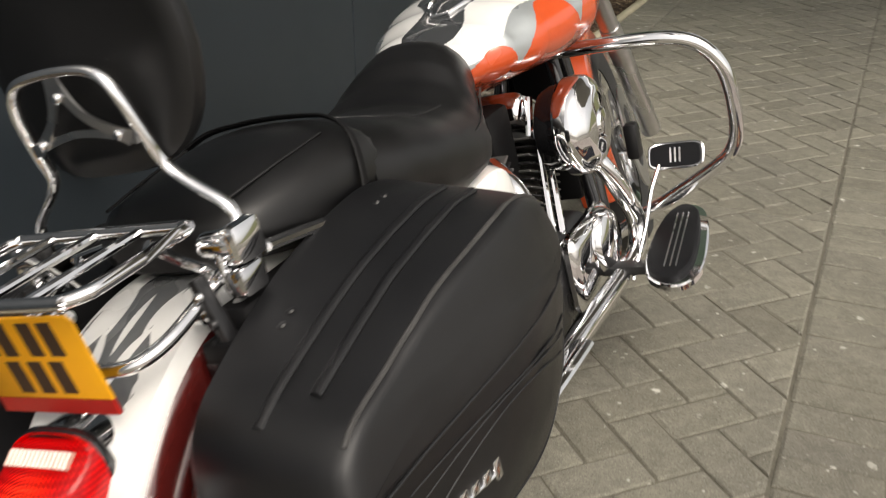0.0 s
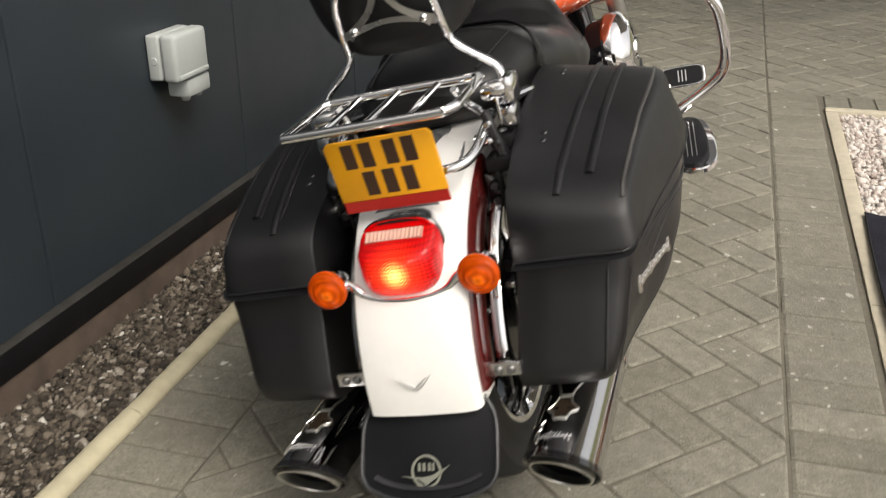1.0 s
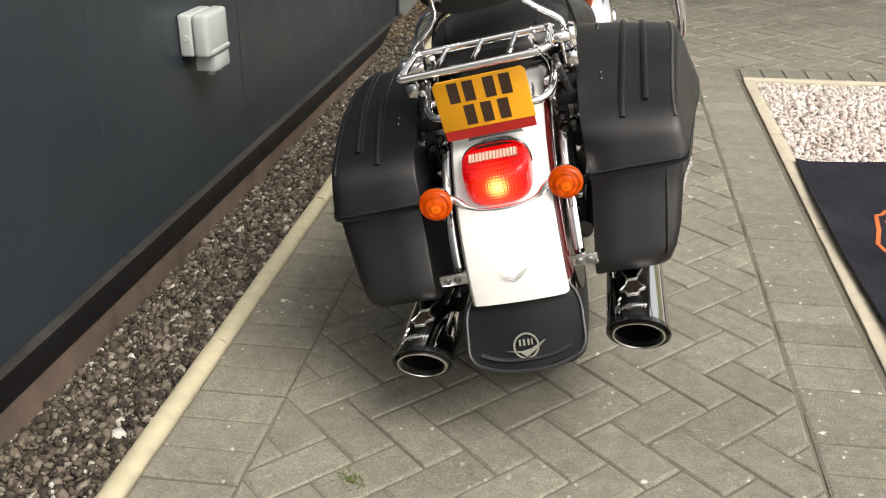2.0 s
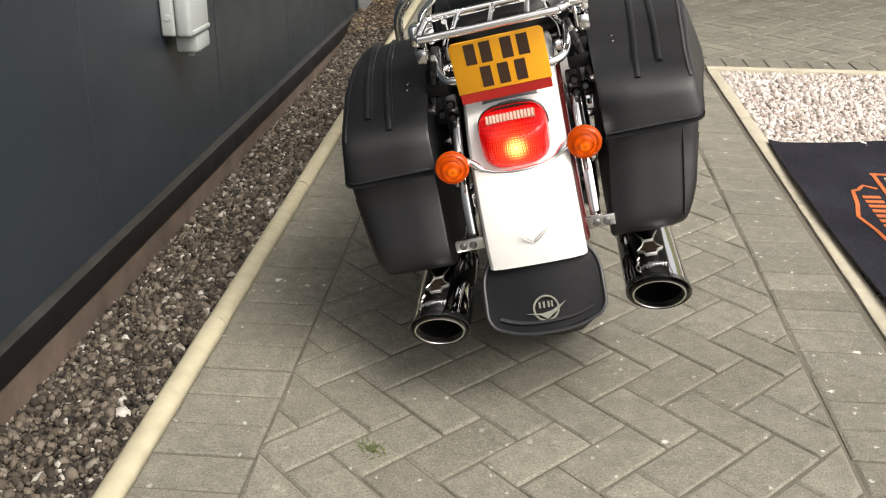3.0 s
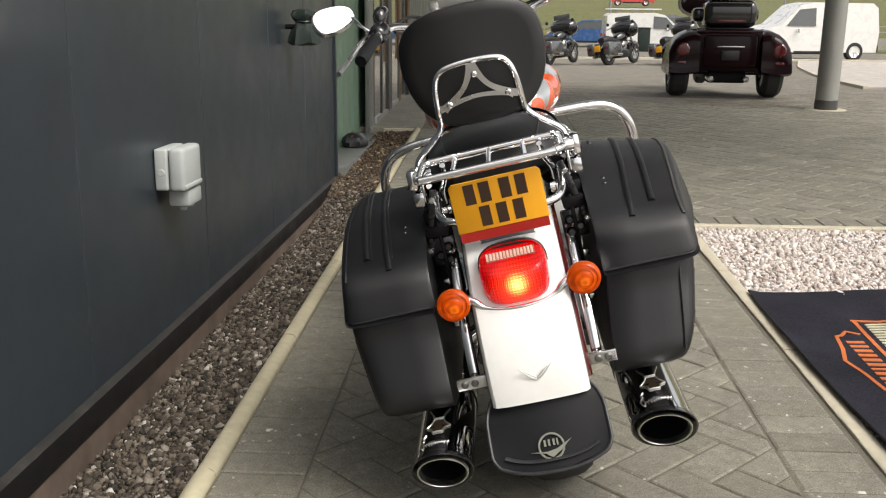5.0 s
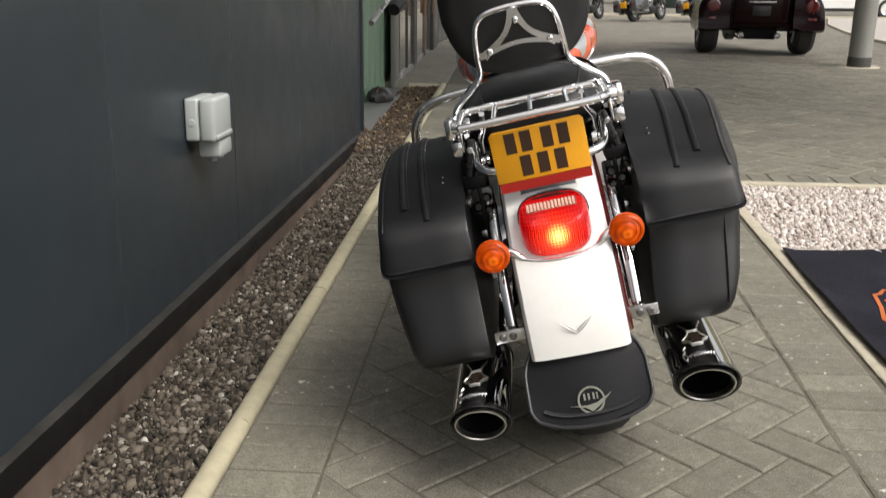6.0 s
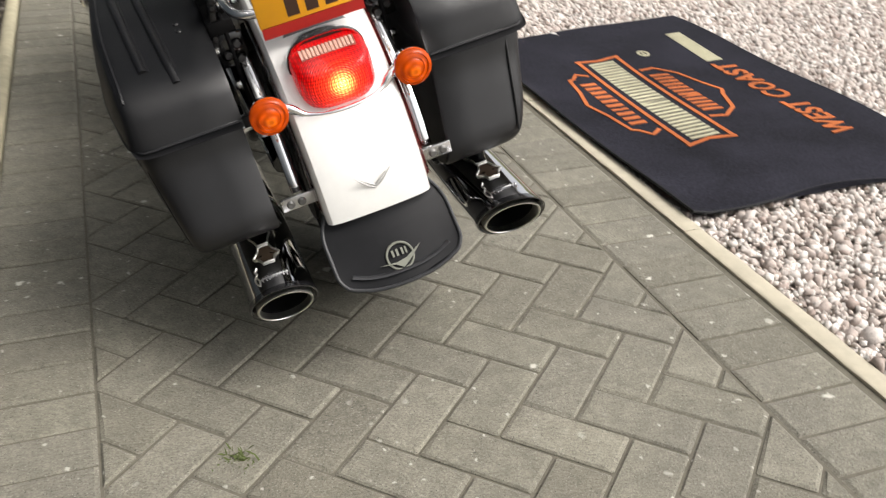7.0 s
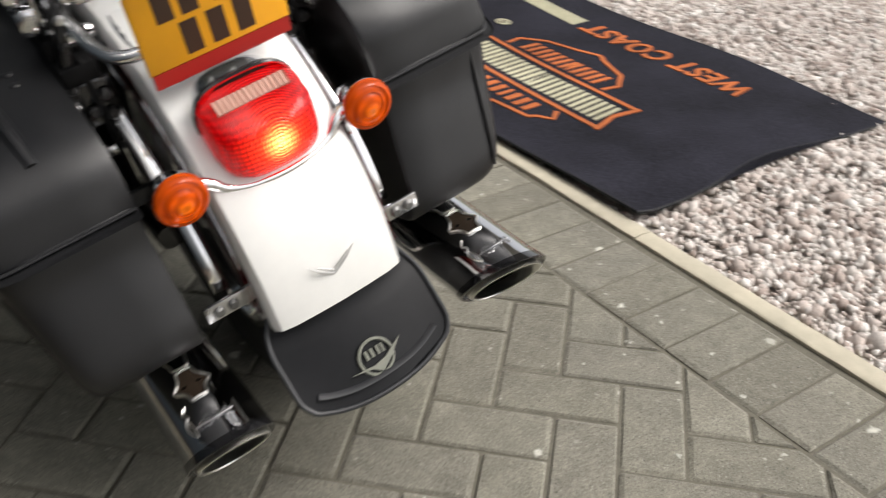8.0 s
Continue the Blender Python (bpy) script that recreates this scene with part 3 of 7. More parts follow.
gravel("pale_gravel", 1.128, 3.1, -0.9, 3.081, 0.0152, 68000, PALEGRAVEL, bed_level, 4, "pale pinkish-grey crushed stone in the edged bed", (1.14, 2.00, 0.56, 1.95))
gravel("pale_gravel_rear", 3.1, 6.4, -0.5, 3.081, 0.026, 16000, PALEGRAVEL, bed_level, 5, "pale pinkish-grey crushed stone in the edged bed")


# ---- building ----
LEVEL = Matrix.Rotation(math.atan(-SLOPE), 4, "X")
WX, WEND = -0.845, 4.44
building = thing("building", "dark slate-grey clad building with flashing over a brown plinth", "building", turn=LEVEL, kind="structure")


def cladding():
    """Flat wall panels with fine upright ribs and narrow seams."""
    # unseen lengths behind y -3.3 are added for dark reflections; the height cuts skylight
    seams = [-12.3, -9.3, -6.3, -3.3, -2.3, -1.3, -0.3, 0.70, 1.71, 2.72, 3.52, WEND]
    for a, b in zip(seams, seams[1:]):
        bm = bmesh.new()
        n = int((b - a) / 0.018)
        outer = [(WX - 0.006, a + 0.0015), (WX, a + 0.005)]
        for i in range(1, n):
            y = a + (b - a) * i / n
            outer.append((WX - (0.0007 if i % 2 else 0.0), y))
        outer += [(WX, b - 0.005), (WX - 0.006, b - 0.0015)]
        rings = [[Vector((x, y, z)) for x, y in outer + [(WX - 0.06, b - 0.0015), (WX - 0.06, a + 0.0015)]] for z in (0.1045, 6.4)]
        part("wall_panel", skin(bm, rings), CLAD, building)


cladding()
part("flashing", box(WX - 0.05, WX + 0.020, -12.3, WEND, 0.0245, 0.0935, 0.003), FLASH, building)
bm = bmesh.new()
skin(bm, [[Vector(p) for p in ((WX - 0.004, y, 0.094), (WX - 0.004, y, 0.104), (WX + 0.004, y, 0.103), (WX + 0.021, y, 0.0965), (WX + 0.021, y, 0.094))] for y in (-12.3, WEND)])
part("flashing_ledge", bm, LEDGE, building)
part("plinth", box(WX - 0.25, WX + 0.014, -12.3, WEND, -0.40, 0.0240), PLINTH, building)
part("inner_wall", box(-8.0, WX - 0.0605, -12.3, WEND - 0.004, -0.30, 6.4), CLAD, building)
part("corner_post", box(WX - 0.10, WX + 0.014, WEND + 0.0005, WEND + 0.05, -0.1, 6.4, 0.004), CLAD, building)


# ---- the motorcycle ----
LEANING = Matrix.Rotation(radians(-14), 4, "Y")
bike = thing("motorcycle", "white and orange cruiser motorcycle with black leather bags, leaning", "motorcycle", (0.333, 0, 0), LEANING)
AX, AZ, FR = 0.570, 0.310, 0.376        # rear axle, fender radius


def arc_point(deg, r, x=0.0):
    a = radians(deg)
    return Vector((x, AX - r * math.cos(a), AZ + r * math.sin(a)))


def sweep_arc(bm, section, d0, d1, n=48):
    """section: (x, radius) pairs, swept round the rear axle from d0 to d1 degrees (0 is straight back, 90 straight up)."""
    rings = [[arc_point(d0 + (d1 - d0) * i / n, r, x) for x, r in section] for i in range(n + 1)]
    return skin(bm, rings)


def rear_fender():
    out = [(-0.0955, FR - 0.085), (-0.0965, FR - 0.03), (-0.0945, FR - 0.012), (-0.088, FR - 0.004), (-0.070, FR), (-0.035, FR + 0.002), (0, FR + 0.0028)]
    out += [(-x, r) for x, r in out[-2::-1]]
    inn = [(x * 0.965, r - 0.004) for x, r in reversed(out)]
    fender = part("rear_fender", sweep_arc(bmesh.new(), out + inn, 2.7, 150), WHITE, bike)
    for s in (-1, 1):
        k = 0.105 if s > 0 else 0.0995
        sec = [(s * 0.0972, FR - 0.086), (s * (k - 0.001), FR - 0.082), (s * k, FR - 0.072), (s * k, FR - 0.038), (s * (k - 0.002), FR - 0.028), (s * 0.0972, FR - 0.022)]
        part("side_panel", sweep_arc(bmesh.new(), sec, 6, 75), MAROON, fender, "dark maroon painted fender side")
        sec = [(s * 0.1225 + a, FR - 0.078 + b) for a, b in oval(0, 0, 0.0105, 0.006, 12)]
        part("fender_strut", sweep_arc(bmesh.new(), sec, 12, 66, 30), CHROME, bike, "polished chrome strut")
        part("strut_bracket", box(min(s * 0.097, s * 0.158), max(s * 0.097, s * 0.158), 0.243, 0.249, 0.358, 0.382, 0.002), DULLCHROME, bike, "chrome bag bracket")
        bm = bmesh.new()
        for x in (0.122, 0.142):
            spin(bm, [(0, 0.006), (0.005, 0.006), (0.0075, 0.003), (0.0075, 0)], 12, Matrix.Translation((s * x, 0.243, 0.370)) @ FACING_BACK)
        part("bolt", bm, SHADEDSTEEL, bike)
    # winged badge
    m = Matrix.Translation((0, 0.1950, 0.386)) @ Matrix.Rotation(radians(11), 4, "X") @ FACING_BACK
    bm = bmesh.new()
    for q in (-1, 1):
        for w0, h0 in ((0.032, 0.016), (0.024, 0.011)):
            tube(bm, [m @ Vector(p) for p in ((0, -0.015 + (0.032 - w0) * 0.6, 0.002), (q * w0 * 0.5, -0.003 + (0.032 - w0) * 0.4, 0.0022), (q * w0, h0, 0.0018))], [0.0020, 0.0015, 0.0006], 6)
    part("fender_badge", bm, BADGE, fender, "small chrome winged badge")
    # grey flame field on the crown, with white leaf-shaped tongues
    def on_fender(d, x, lift):
        return arc_point(d, FR + 0.0028 - 0.9 * x * x + lift, x)
    rings = []
    for i in range(19):
        t = i / 18
        w = 0.066 * (1 - 0.62 * t) + 0.012 * math.sin(9 * t)
        rings.append([on_fender(54 + 34 * t, -w + 2 * w * j / 8, 0.0008) for j in range(9)])
    part("flame_paint", skin(bmesh.new(), rings, cap=False, around=False), FLAMEGREY, fender, "grey painted flame field")
    for x0, d0, lean, length, w in ((0.018, 57, 0.022, 14, 0.0075), (-0.018, 57, -0.022, 14, 0.0075), (0.030, 68, 0.010, 13, 0.006), (-0.030, 68, -0.010, 13, 0.006), (0.0, 64, 0.0, 15, 0.006)):
        rings = []
        for i in range(11):
            t = i / 10
            k, x = w * math.sin(math.pi * t) ** 0.8 + 0.0003, x0 + lean * t * t
            rings.append([on_fender(d0 + length * t, x + k * q, 0.0012) for q in (-1, 0, 1)])
        part("flame_tongue", skin(bmesh.new(), rings, cap=False, around=False), WHITE, fender, "white leaf-shaped flame tongue")
    for q in (-1, 1):
        rings = []
        for i in range(13):
            t = i / 12
            k, x = 0.0035 * math.sin(math.pi * t) + 0.0004, q * (0.058 + 0.020 * math.sin(math.pi * t * 0.9))
            rings.append([on_fender(56 + 26 * t, x + k * e, 0.0010) for e in (-1, 1)])
        part("flame_tail", skin(bmesh.new(), rings, cap=False, around=False), FLAMEGREY, fender, "thin grey flame tail")


def mud_flap():
    def at(u, v):
        w = 0.088 + 0.026 * math.sin(min(1, v / 0.50) * math.pi / 2) - 0.030 * max(0, v - 0.80) ** 2 * 4
        z = 0.348 - v * (0.131 - 0.020 * abs(u) ** 3)
        y = 0.2085 - 0.018 * min(1, v / 0.35) - 0.070 * max(0, v - 0.30) / 0.70
        return Vector((u * w, y + 0.020 * u * u, z))
    bm = bmesh.new()
    rings = []
    for i in range(17):
        v = i / 16
        rings.append([at(-1 + 2 * j / 20, v) for j in range(21)] + [at(1 - 2 * j / 20, v) + Vector((0, 0.006, 0)) for j in range(21)])
    skin(bm, rings)
    flap = part("mud_flap", bm, RUBBER, bike, "black rubber mud flap")
    edge = [at(-1, v / 12) for v in range(1, 12)] + [at(-0.94 + 1.88 * j / 14, 1) for j in range(15)] + [at(1, v / 12) for v in range(11, 0, -1)]
    part("flap_edge", tube(bmesh.new(), [p + Vector((0, -0.001, 0)) for p in edge], 0.0035, 8, smooth=2), FLAPRIM, flap, "raised worn rubber edge")
    bm = bmesh.new()
    tube(bm, [at(-0.78 + 1.56 * j / 12, 0.86 - 0.03 * abs(-1 + j / 6) ** 3) + Vector((0, -0.0005, 0)) for j in range(13)], 0.0075, 8, flat=0.25, smooth=2)
    part("flap_rib", bm, FLAPRIM, flap)
    c = at(0.0, 0.71)
    m = Matrix.Translation(c + Vector((0, -0.003, 0))) @ Matrix.Rotation(radians(-32), 4, "X") @ FACING_BACK
    bm = bmesh.new()
    rings = [[m @ Vector(((0.0235 + 0.0022 * math.cos(b)) * math.cos(a), (0.0235 + 0.0022 * math.cos(b)) * math.sin(a), 0.002 * math.sin(b))) for b in (k * math.pi / 3 for k in range(6))] for a in (j * math.pi / 18 for j in range(36))]
    skin(bm, rings, along=True)
    slab(bm, [(-0.040, -0.006), (-0.008, -0.009), (0.010, -0.006), (0.040, 0.009), (0.020, -0.008), (0.0, -0.021), (-0.012, -0.012)], 0, 0.003, m)
    for x0, x1 in ((-0.013, -0.009), (-0.005, -0.001), (0.004, 0.008), (0.011, 0.014)):
        slab(bm, [(x0, 0.001), (x1, 0.001), (x1, 0.013), (x0, 0.013)], 0, 0.002, m)
    part("flap_emblem", bm, DULLPRINT, flap, "pale round winged emblem")


def tail_light():
    lamp = part("tail_light", skin(bmesh.new(), [[Vector((x, y, z)) for x, z in oval(0, 0.563, a, b, 36, 3.2)] for y, a, b in ((0.350, 0.060, 0.052), (0.318, 0.061, 0.053), (0.300, 0.0635, 0.0545))]), CHROME, bike, "lit red tail light on a chrome base")
    bm = bmesh.new()
    rings = []
    for y, a, b, zc, f in ((0.3015, 0.062, 0.053, 0.563, 0.0), (0.297, 0.0665, 0.0565, 0.563, 0.0), (0.275, 0.0665, 0.0560, 0.563, 0.3), (0.256, 0.0635, 0.0530, 0.562, 0.8), (0.243, 0.056, 0.0465, 0.560, 1.0), (0.235, 0.044, 0.036, 0.558, 1.0), (0.2315, 0.028, 0.024, 0.556, 1.0), (0.230, 0.012, 0.010, 0.556, 1.0)):
        rings.append([Vector((x, y + f * 1.5 * max(0.0, z - 0.578), z)) for x, z in oval(0, zc, a, b, 40, 3.4)])
    skin(bm, rings)
    part("lens", bm, REDLENS, lamp, "glowing red ribbed lens")
    bm = bmesh.new()
    rings = []
    for y, a, b in ((0.309, 0.0665, 0.0570), (0.305, 0.0690, 0.0590), (0.299, 0.0690, 0.0590), (0.2965, 0.0672, 0.0572)):
        rings.append([Vector((x, y, z)) for x, z in oval(0, 0.563, a, b, 40, 3.2)])
    skin(bm, rings)
    part("bezel", bm, GLOSSBLACK, lamp, "dark lens gasket")
    # ribbed window for the plate
    m = Matrix.Translation((0, 0.2700, 0.6005)) @ Matrix.Rotation(radians(-54), 4, "X")
    rows = []
    for i in range(43):
        x, out = -0.047 + i * 0.094 / 42, (0.0026, 0.0026, 0.0)[i % 3]
        rows.append([m @ Vector((x, -out, -0.0060)), m @ Vector((x, -out, 0.0125)), m @ Vector((x, 0.003, 0.0125)), m @ Vector((x, 0.003, -0.0060))])
    bm = skin(bmesh.new(), rows)
    part("plate_window", bm, CLEARLENS, lamp, "clear ribbed window with the lamp's glow painted in")
    # chrome bar with the indicators
    pts = [(-0.124, 0.278, 0.534), (-0.104, 0.268, 0.5325), (-0.086, 0.262, 0.525), (-0.070, 0.258, 0.5115), (-0.045, 0.252, 0.5045), (-0.02, 0.249, 0.5025), (0, 0.248, 0.502)]
    pts += [(-x, y, z) for x, y, z in pts[-2::-1]]
    wide = [0.0085, 0.0085, 0.0075, 0.0062, 0.0052, 0.005, 0.005]
    bar = part("indicator_bar", tube(bmesh.new(), pts, wide + wide[-2::-1], 12, flat=1.1), CHROME, bike, "chrome bar under the tail light")
    for s in (-1, 1):
        c = Vector((s * 0.127, 0.253, 0.5325))
        bm = spin(bmesh.new(), [(0, -0.045), (0.012, -0.044), (0.021, -0.036), (0.027, -0.020), (0.031, -0.002), (0.0325, 0.0), (0.0315, 0.003)], 28, FACING_BACK)
        ind = part("indicator", bm, CHROME, bike, "chrome bullet indicator with amber lens", at=c)
        bm = spin(bmesh.new(), [(0.0325, 0.001), (0.033, 0.004), (0.032, 0.0075), (0.026, 0.0105), (0.0255, 0.0085), (0.018, 0.0125), (0.0175, 0.0105), (0.009, 0.0145), (0, 0.016)], 36, FACING_BACK)
        part("lens", bm, AMBER, ind, "amber lens")


def number_plate():
    tilt = Matrix.Translation((0, 0.314, 0.692)) @ Matrix.Rotation(radians(7.5), 4, "X") @ FACING_BACK
    outline = [(0.090, -0.0425), (0.090, 0.0535), (0.083, 0.0605), (-0.083, 0.0605), (-0.090, 0.0535), (-0.090, -0.0425)]
    plate = part("number_plate", slab(bmesh.new(), outline, 0, 0.004, tilt, 0.0015, 0.001), YELLOW, bike, "amber plate with two rows of dark bars")
    for row, xs_ in ((0.034, (-0.052, -0.022, 0.018, 0.049)), (-0.014, (-0.030, 0.003, 0.036))):
        for x in xs_:
            part("bar", slab(bmesh.new(), [(x - 0.0105, row - 0.0205), (x + 0.0105, row - 0.0205), (x + 0.0105, row + 0.0205), (x - 0.0105, row + 0.0205)], 0.004, 0.0046, tilt), INK, plate)
    part("reflective_strip", slab(bmesh.new(), [(-0.088, -0.0620), (0.088, -0.0620), (0.088, -0.0430), (-0.088, -0.0430)], -0.001, 0.0036, tilt), REDFILM, plate, "red reflective strip")
    part("plate_bracket", box(-0.05, 0.05, 0.326, 0.34, 0.64, 0.73, 0.003), BLACK, bike)


def rack():
    def rim(x, y):
        return Vector((x, y, 0.777 + 0.03 * (y - 0.276)))
    w, r = 0.140, 0.022
    pts = []
    for cx, cy, a0 in ((w - r, 0.450 - r, 0), (-w + r, 0.450 - r, 90), (-w + r, 0.277 + r, 180), (w - r * 1.6, 0.277 + r * 1.6, 270)):
        rr = r * (1.6 if a0 == 270 else 1)
        pts += [rim(cx + rr * math.cos(radians(a0 + q)), cy + rr * math.sin(radians(a0 + q))) for q in (0, 22.5, 45, 67.5, 90)]
    rk = part("luggage_rack", tube(bmesh.new(), pts, 0.0078, 12, closed=True, smooth=2), CHROME, bike, "chrome tubular luggage rack")
    for x in (-0.072, -0.002, 0.068):
        part("rack_bar", tube(bmesh.new(), [rim(x, 0.277), rim(x, 0.36), rim(x, 0.45)], 0.0055, 10), CHROME, rk)
    for s in (-1, 1):
        part("rack_stay", tube(bmesh.new(), [(s * 0.10, 0.42, 0.776), (s * 0.105, 0.45, 0.745), (s * 0.118, 0.48, 0.715), (s * 0.120, 0.50, 0.685)], 0.006, 10), CHROME, rk)


def sissy_bar():
    half = [(0.161, 0.505, 0.735), (0.158, 0.501, 0.772), (0.148, 0.500, 0.790), (0.120, 0.497, 0.812), (0.098, 0.495, 0.832), (0.089, 0.492, 0.848), (0.087, 0.483, 0.877), (0.082, 0.472, 0.923), (0.072, 0.469, 0.948), (0.050, 0.467, 0.961), (0.0, 0.466, 0.965)]
    pts = half + [(-x, y, z) for x, y, z in half[-2::-1]]
    sb = part("sissy_bar", tube(bmesh.new(), pts, 0.0085, 12, flat=0.8), CHROME, bike, "chrome upright carrying the backrest")
    # three-armed plate
    def arm(a, b, c, w):
        q = glide([a, b, c], 8)
        rings = []
        for i, p in enumerate(q):
            d = (q[min(i + 1, len(q) - 1)] - q[max(i - 1, 0)]).normalized()
            n_ = Vector((-d.z, 0, d.x)).normalized()
            t = i / (len(q) - 1)
            k = w * (0.7 + 0.6 * abs(2 * t - 1) ** 2)
            rings.append([p + n_ * k + Vector((0, -0.002, 0)), p - n_ * k + Vector((0, -0.002, 0)), p - n_ * k + Vector((0, 0.002, 0)), p + n_ * k + Vector((0, 0.002, 0))])
        return rings
    bm = bmesh.new()
    skin(bm, arm((0, 0.464, 0.959), (-0.024, 0.468, 0.914), (-0.074, 0.476, 0.878), 0.0075))
    skin(bm, arm((0, 0.4638, 0.959), (0.026, 0.4678, 0.912), (0.074, 0.4758, 0.880), 0.0075))
    skin(bm, arm((-0.082, 0.4765, 0.880), (0.0, 0.4745, 0.893), (0.082, 0.4765, 0.880), 0.006))
    part("backrest_plate", bm, DULLCHROME, sb, "steel three-armed plate")
    for p in ((0.002, 0.462, 0.937), (-0.060, 0.471, 0.886), (0.062, 0.471, 0.886)):
        part("bolt", spin(bmesh.new(), [(0, 0.005), (0.004, 0.0045), (0.0065, 0.002), (0.0068, 0)], 14, Matrix.Translation(p) @ FACING_BACK), CHROME, sb)
    for s in (-1, 1):
        part("side_plate", box(min(s * 0.150, s * 0.157), max(s * 0.150, s * 0.157), 0.455, 0.525, 0.700, 0.745, 0.003), CHROME, sb)
        bm = spin(bmesh.new(), [(0, -0.02), (0.014, -0.02), (0.016, -0.014), (0.016, 0.014), (0.014, 0.02), (0, 0.02)], 18, Matrix.Translation((s * 0.150, 0.470, 0.752)) @ Matrix.Rotation(radians(90), 4, "Y"))
        part("docking_clamp", bm, CHROME, sb, "polished docking clamp")
        part("clamp_block", box(min(s * 0.160, s * 0.184), max(s * 0.160, s * 0.184), 0.458, 0.510, 0.726, 0.774, 0.010), CHROME, sb, "angular polished clamp knob")
        # darker chrome paints the dark reflection low on the clamp
        part("clamp_foot", box(min(s * 0.150, s * 0.180), max(s * 0.150, s * 0.180), 0.455, 0.500, 0.690, 0.7255, 0.008), DARKCHROME, sb)
        part("side_rail", tube(bmesh.new(), [(s * 0.156, 0.53, 0.722), (s * 0.162, 0.60, 0.712), (s * 0.164, 0.68, 0.700), (s * 0.160, 0.76, 0.688)], [0.014, 0.015, 0.012, 0.006], 10, flat=0.5), CHROME, sb)


def backrest():
    bm = bmesh.new()
    rings = []
    for y, k in ((0.486, 0.80), (0.490, 0.92), (0.498, 0.985), (0.512, 1.0), (0.528, 0.985), (0.545, 0.92), (0.556, 0.80), (0.560, 0.5)):
        ring = []
        for x, z in oval(0, 0, 1, 1, 56, 3.7):
            w = 0.153 - 0.036 * max(0, -z) ** 1.3
            ring.append(Vector((0.006 + x * w * k, 0.486 + (y - 0.486) * 0.68 + 0.02 * (x * x), 0.958 + z * (0.109 if z > 0 else 0.124) * k + (0.012 * (1 - x * x) if z > 0 else 0))))
        rings.append(ring)
    skin(bm, rings)
    part("backrest_pad", bm, VINYL, bike, "padded black vinyl backrest")


def loft_seat(stations, n=28):
    """stations: (y, half width, top, bottom, power)."""
    bm = bmesh.new()
    rings = []
    for y, w, top, bot, pw in stations:
        rings.append([Vector((x, y, z)) for x, z in oval(0, (top + bot) / 2, w, (top - bot) / 2, n, pw)])
    return skin(bm, rings)


def seat():
    sts = [(0.522, 0.070, 0.748, 0.700, 2.6), (0.540, 0.110, 0.766, 0.690, 2.7), (0.58, 0.136, 0.783, 0.680, 2.8), (0.66, 0.152, 0.797, 0.660, 2.8), (0.74, 0.160, 0.806, 0.650, 2.7), (0.80, 0.164, 0.805, 0.640, 2.6), (0.83, 0.158, 0.792, 0.640, 2.6), (0.86, 0.130, 0.750, 0.650, 2.6)]
    pillion = part("pillion_seat", loft_seat(sts), VINYL, bike, "black vinyl pillion seat")
    sts = [(0.785, 0.164, 0.796, 0.62, 2.6), (0.86, 0.184, 0.789, 0.60, 2.6), (0.94, 0.197, 0.771, 0.585, 2.5), (1.02, 0.201, 0.752, 0.578, 2.4), (1.09, 0.196, 0.748, 0.575, 2.15), (1.14, 0.168, 0.772, 0.58, 2.0), (1.19, 0.138, 0.806, 0.60, 2.1), (1.235, 0.116, 0.822, 0.62, 2.2), (1.27, 0.100, 0.815, 0.64, 2.2), (1.31, 0.082, 0.790, 0.66, 2.1), (1.35, 0.055, 0.755, 0.68, 2.0)]
    rings = []
    fine = [[a + (b - a) * (t * t * (3 - 2 * t)) if k else a + (b - a) * t for k, (a, b) in enumerate(zip(p, q))] for p, q in zip(sts, sts[1:]) for t in (0, 0.33, 0.67)] + [sts[-1]]
    rider = part("rider_seat", loft_seat(fine), VINYL, bike, "black vinyl rider seat with a raised nose")
    half = [(0.168, 0.738, 0.690), (0.166, 0.752, 0.733), (0.150, 0.772, 0.780), (0.112, 0.790, 0.803), (0.06, 0.800, 0.809), (0.0, 0.803, 0.811)]
    part("grab_strap", tube(bmesh.new(), half + [(-x, y, z) for x, y, z in half[-2::-1]], 0.0075, 8, flat=0.42), FLATBLACK, pillion, "black strap over the seat")
    for s in (-1, 1):
        part("seam", tube(bmesh.new(), [(s * 0.100, 0.56, 0.774), (s * 0.112, 0.66, 0.786), (s * 0.118, 0.75, 0.793)], 0.0022, 6), VINYL, pillion)
        part("seam", tube(bmesh.new(), [(s * 0.06, 0.86, 0.787), (s * 0.105, 0.92, 0.766), (s * 0.125, 1.0, 0.742), (s * 0.120, 1.09, 0.732)], 0.0022, 6), VINYL, rider)
        part("seam", tube(bmesh.new(), [(s * 0.192, 1.03, 0.69), (s * 0.186, 1.08, 0.693), (s * 0.170, 1.13, 0.70), (s * 0.148, 1.18, 0.712), (s * 0.125, 1.24, 0.72)], 0.0022, 6), VINYL, rider)


def bag_outer(z, s=1):
    """Half width of the bag's outer face at a height; the two sides differ a little in how they have sagged."""
    if s > 0:
        pts = ((0.26, 0.258), (0.325, 0.294), (0.40, 0.321), (0.50, 0.342), (0.53, 0.343), (0.60, 0.335), (0.66, 0.324), (0.73, 0.302))
    else:
        pts = ((0.26, 0.304), (0.325, 0.318), (0.40, 0.330), (0.50, 0.339), (0.53, 0.337), (0.60, 0.325), (0.66, 0.309), (0.73, 0.284))
    for (a, xa), (b, xb) in zip(pts, pts[1:]):
        if z <= b:
            return xa + (xb - xa) * max(0, z - a) / (b - a)
    return pts[-1][1]


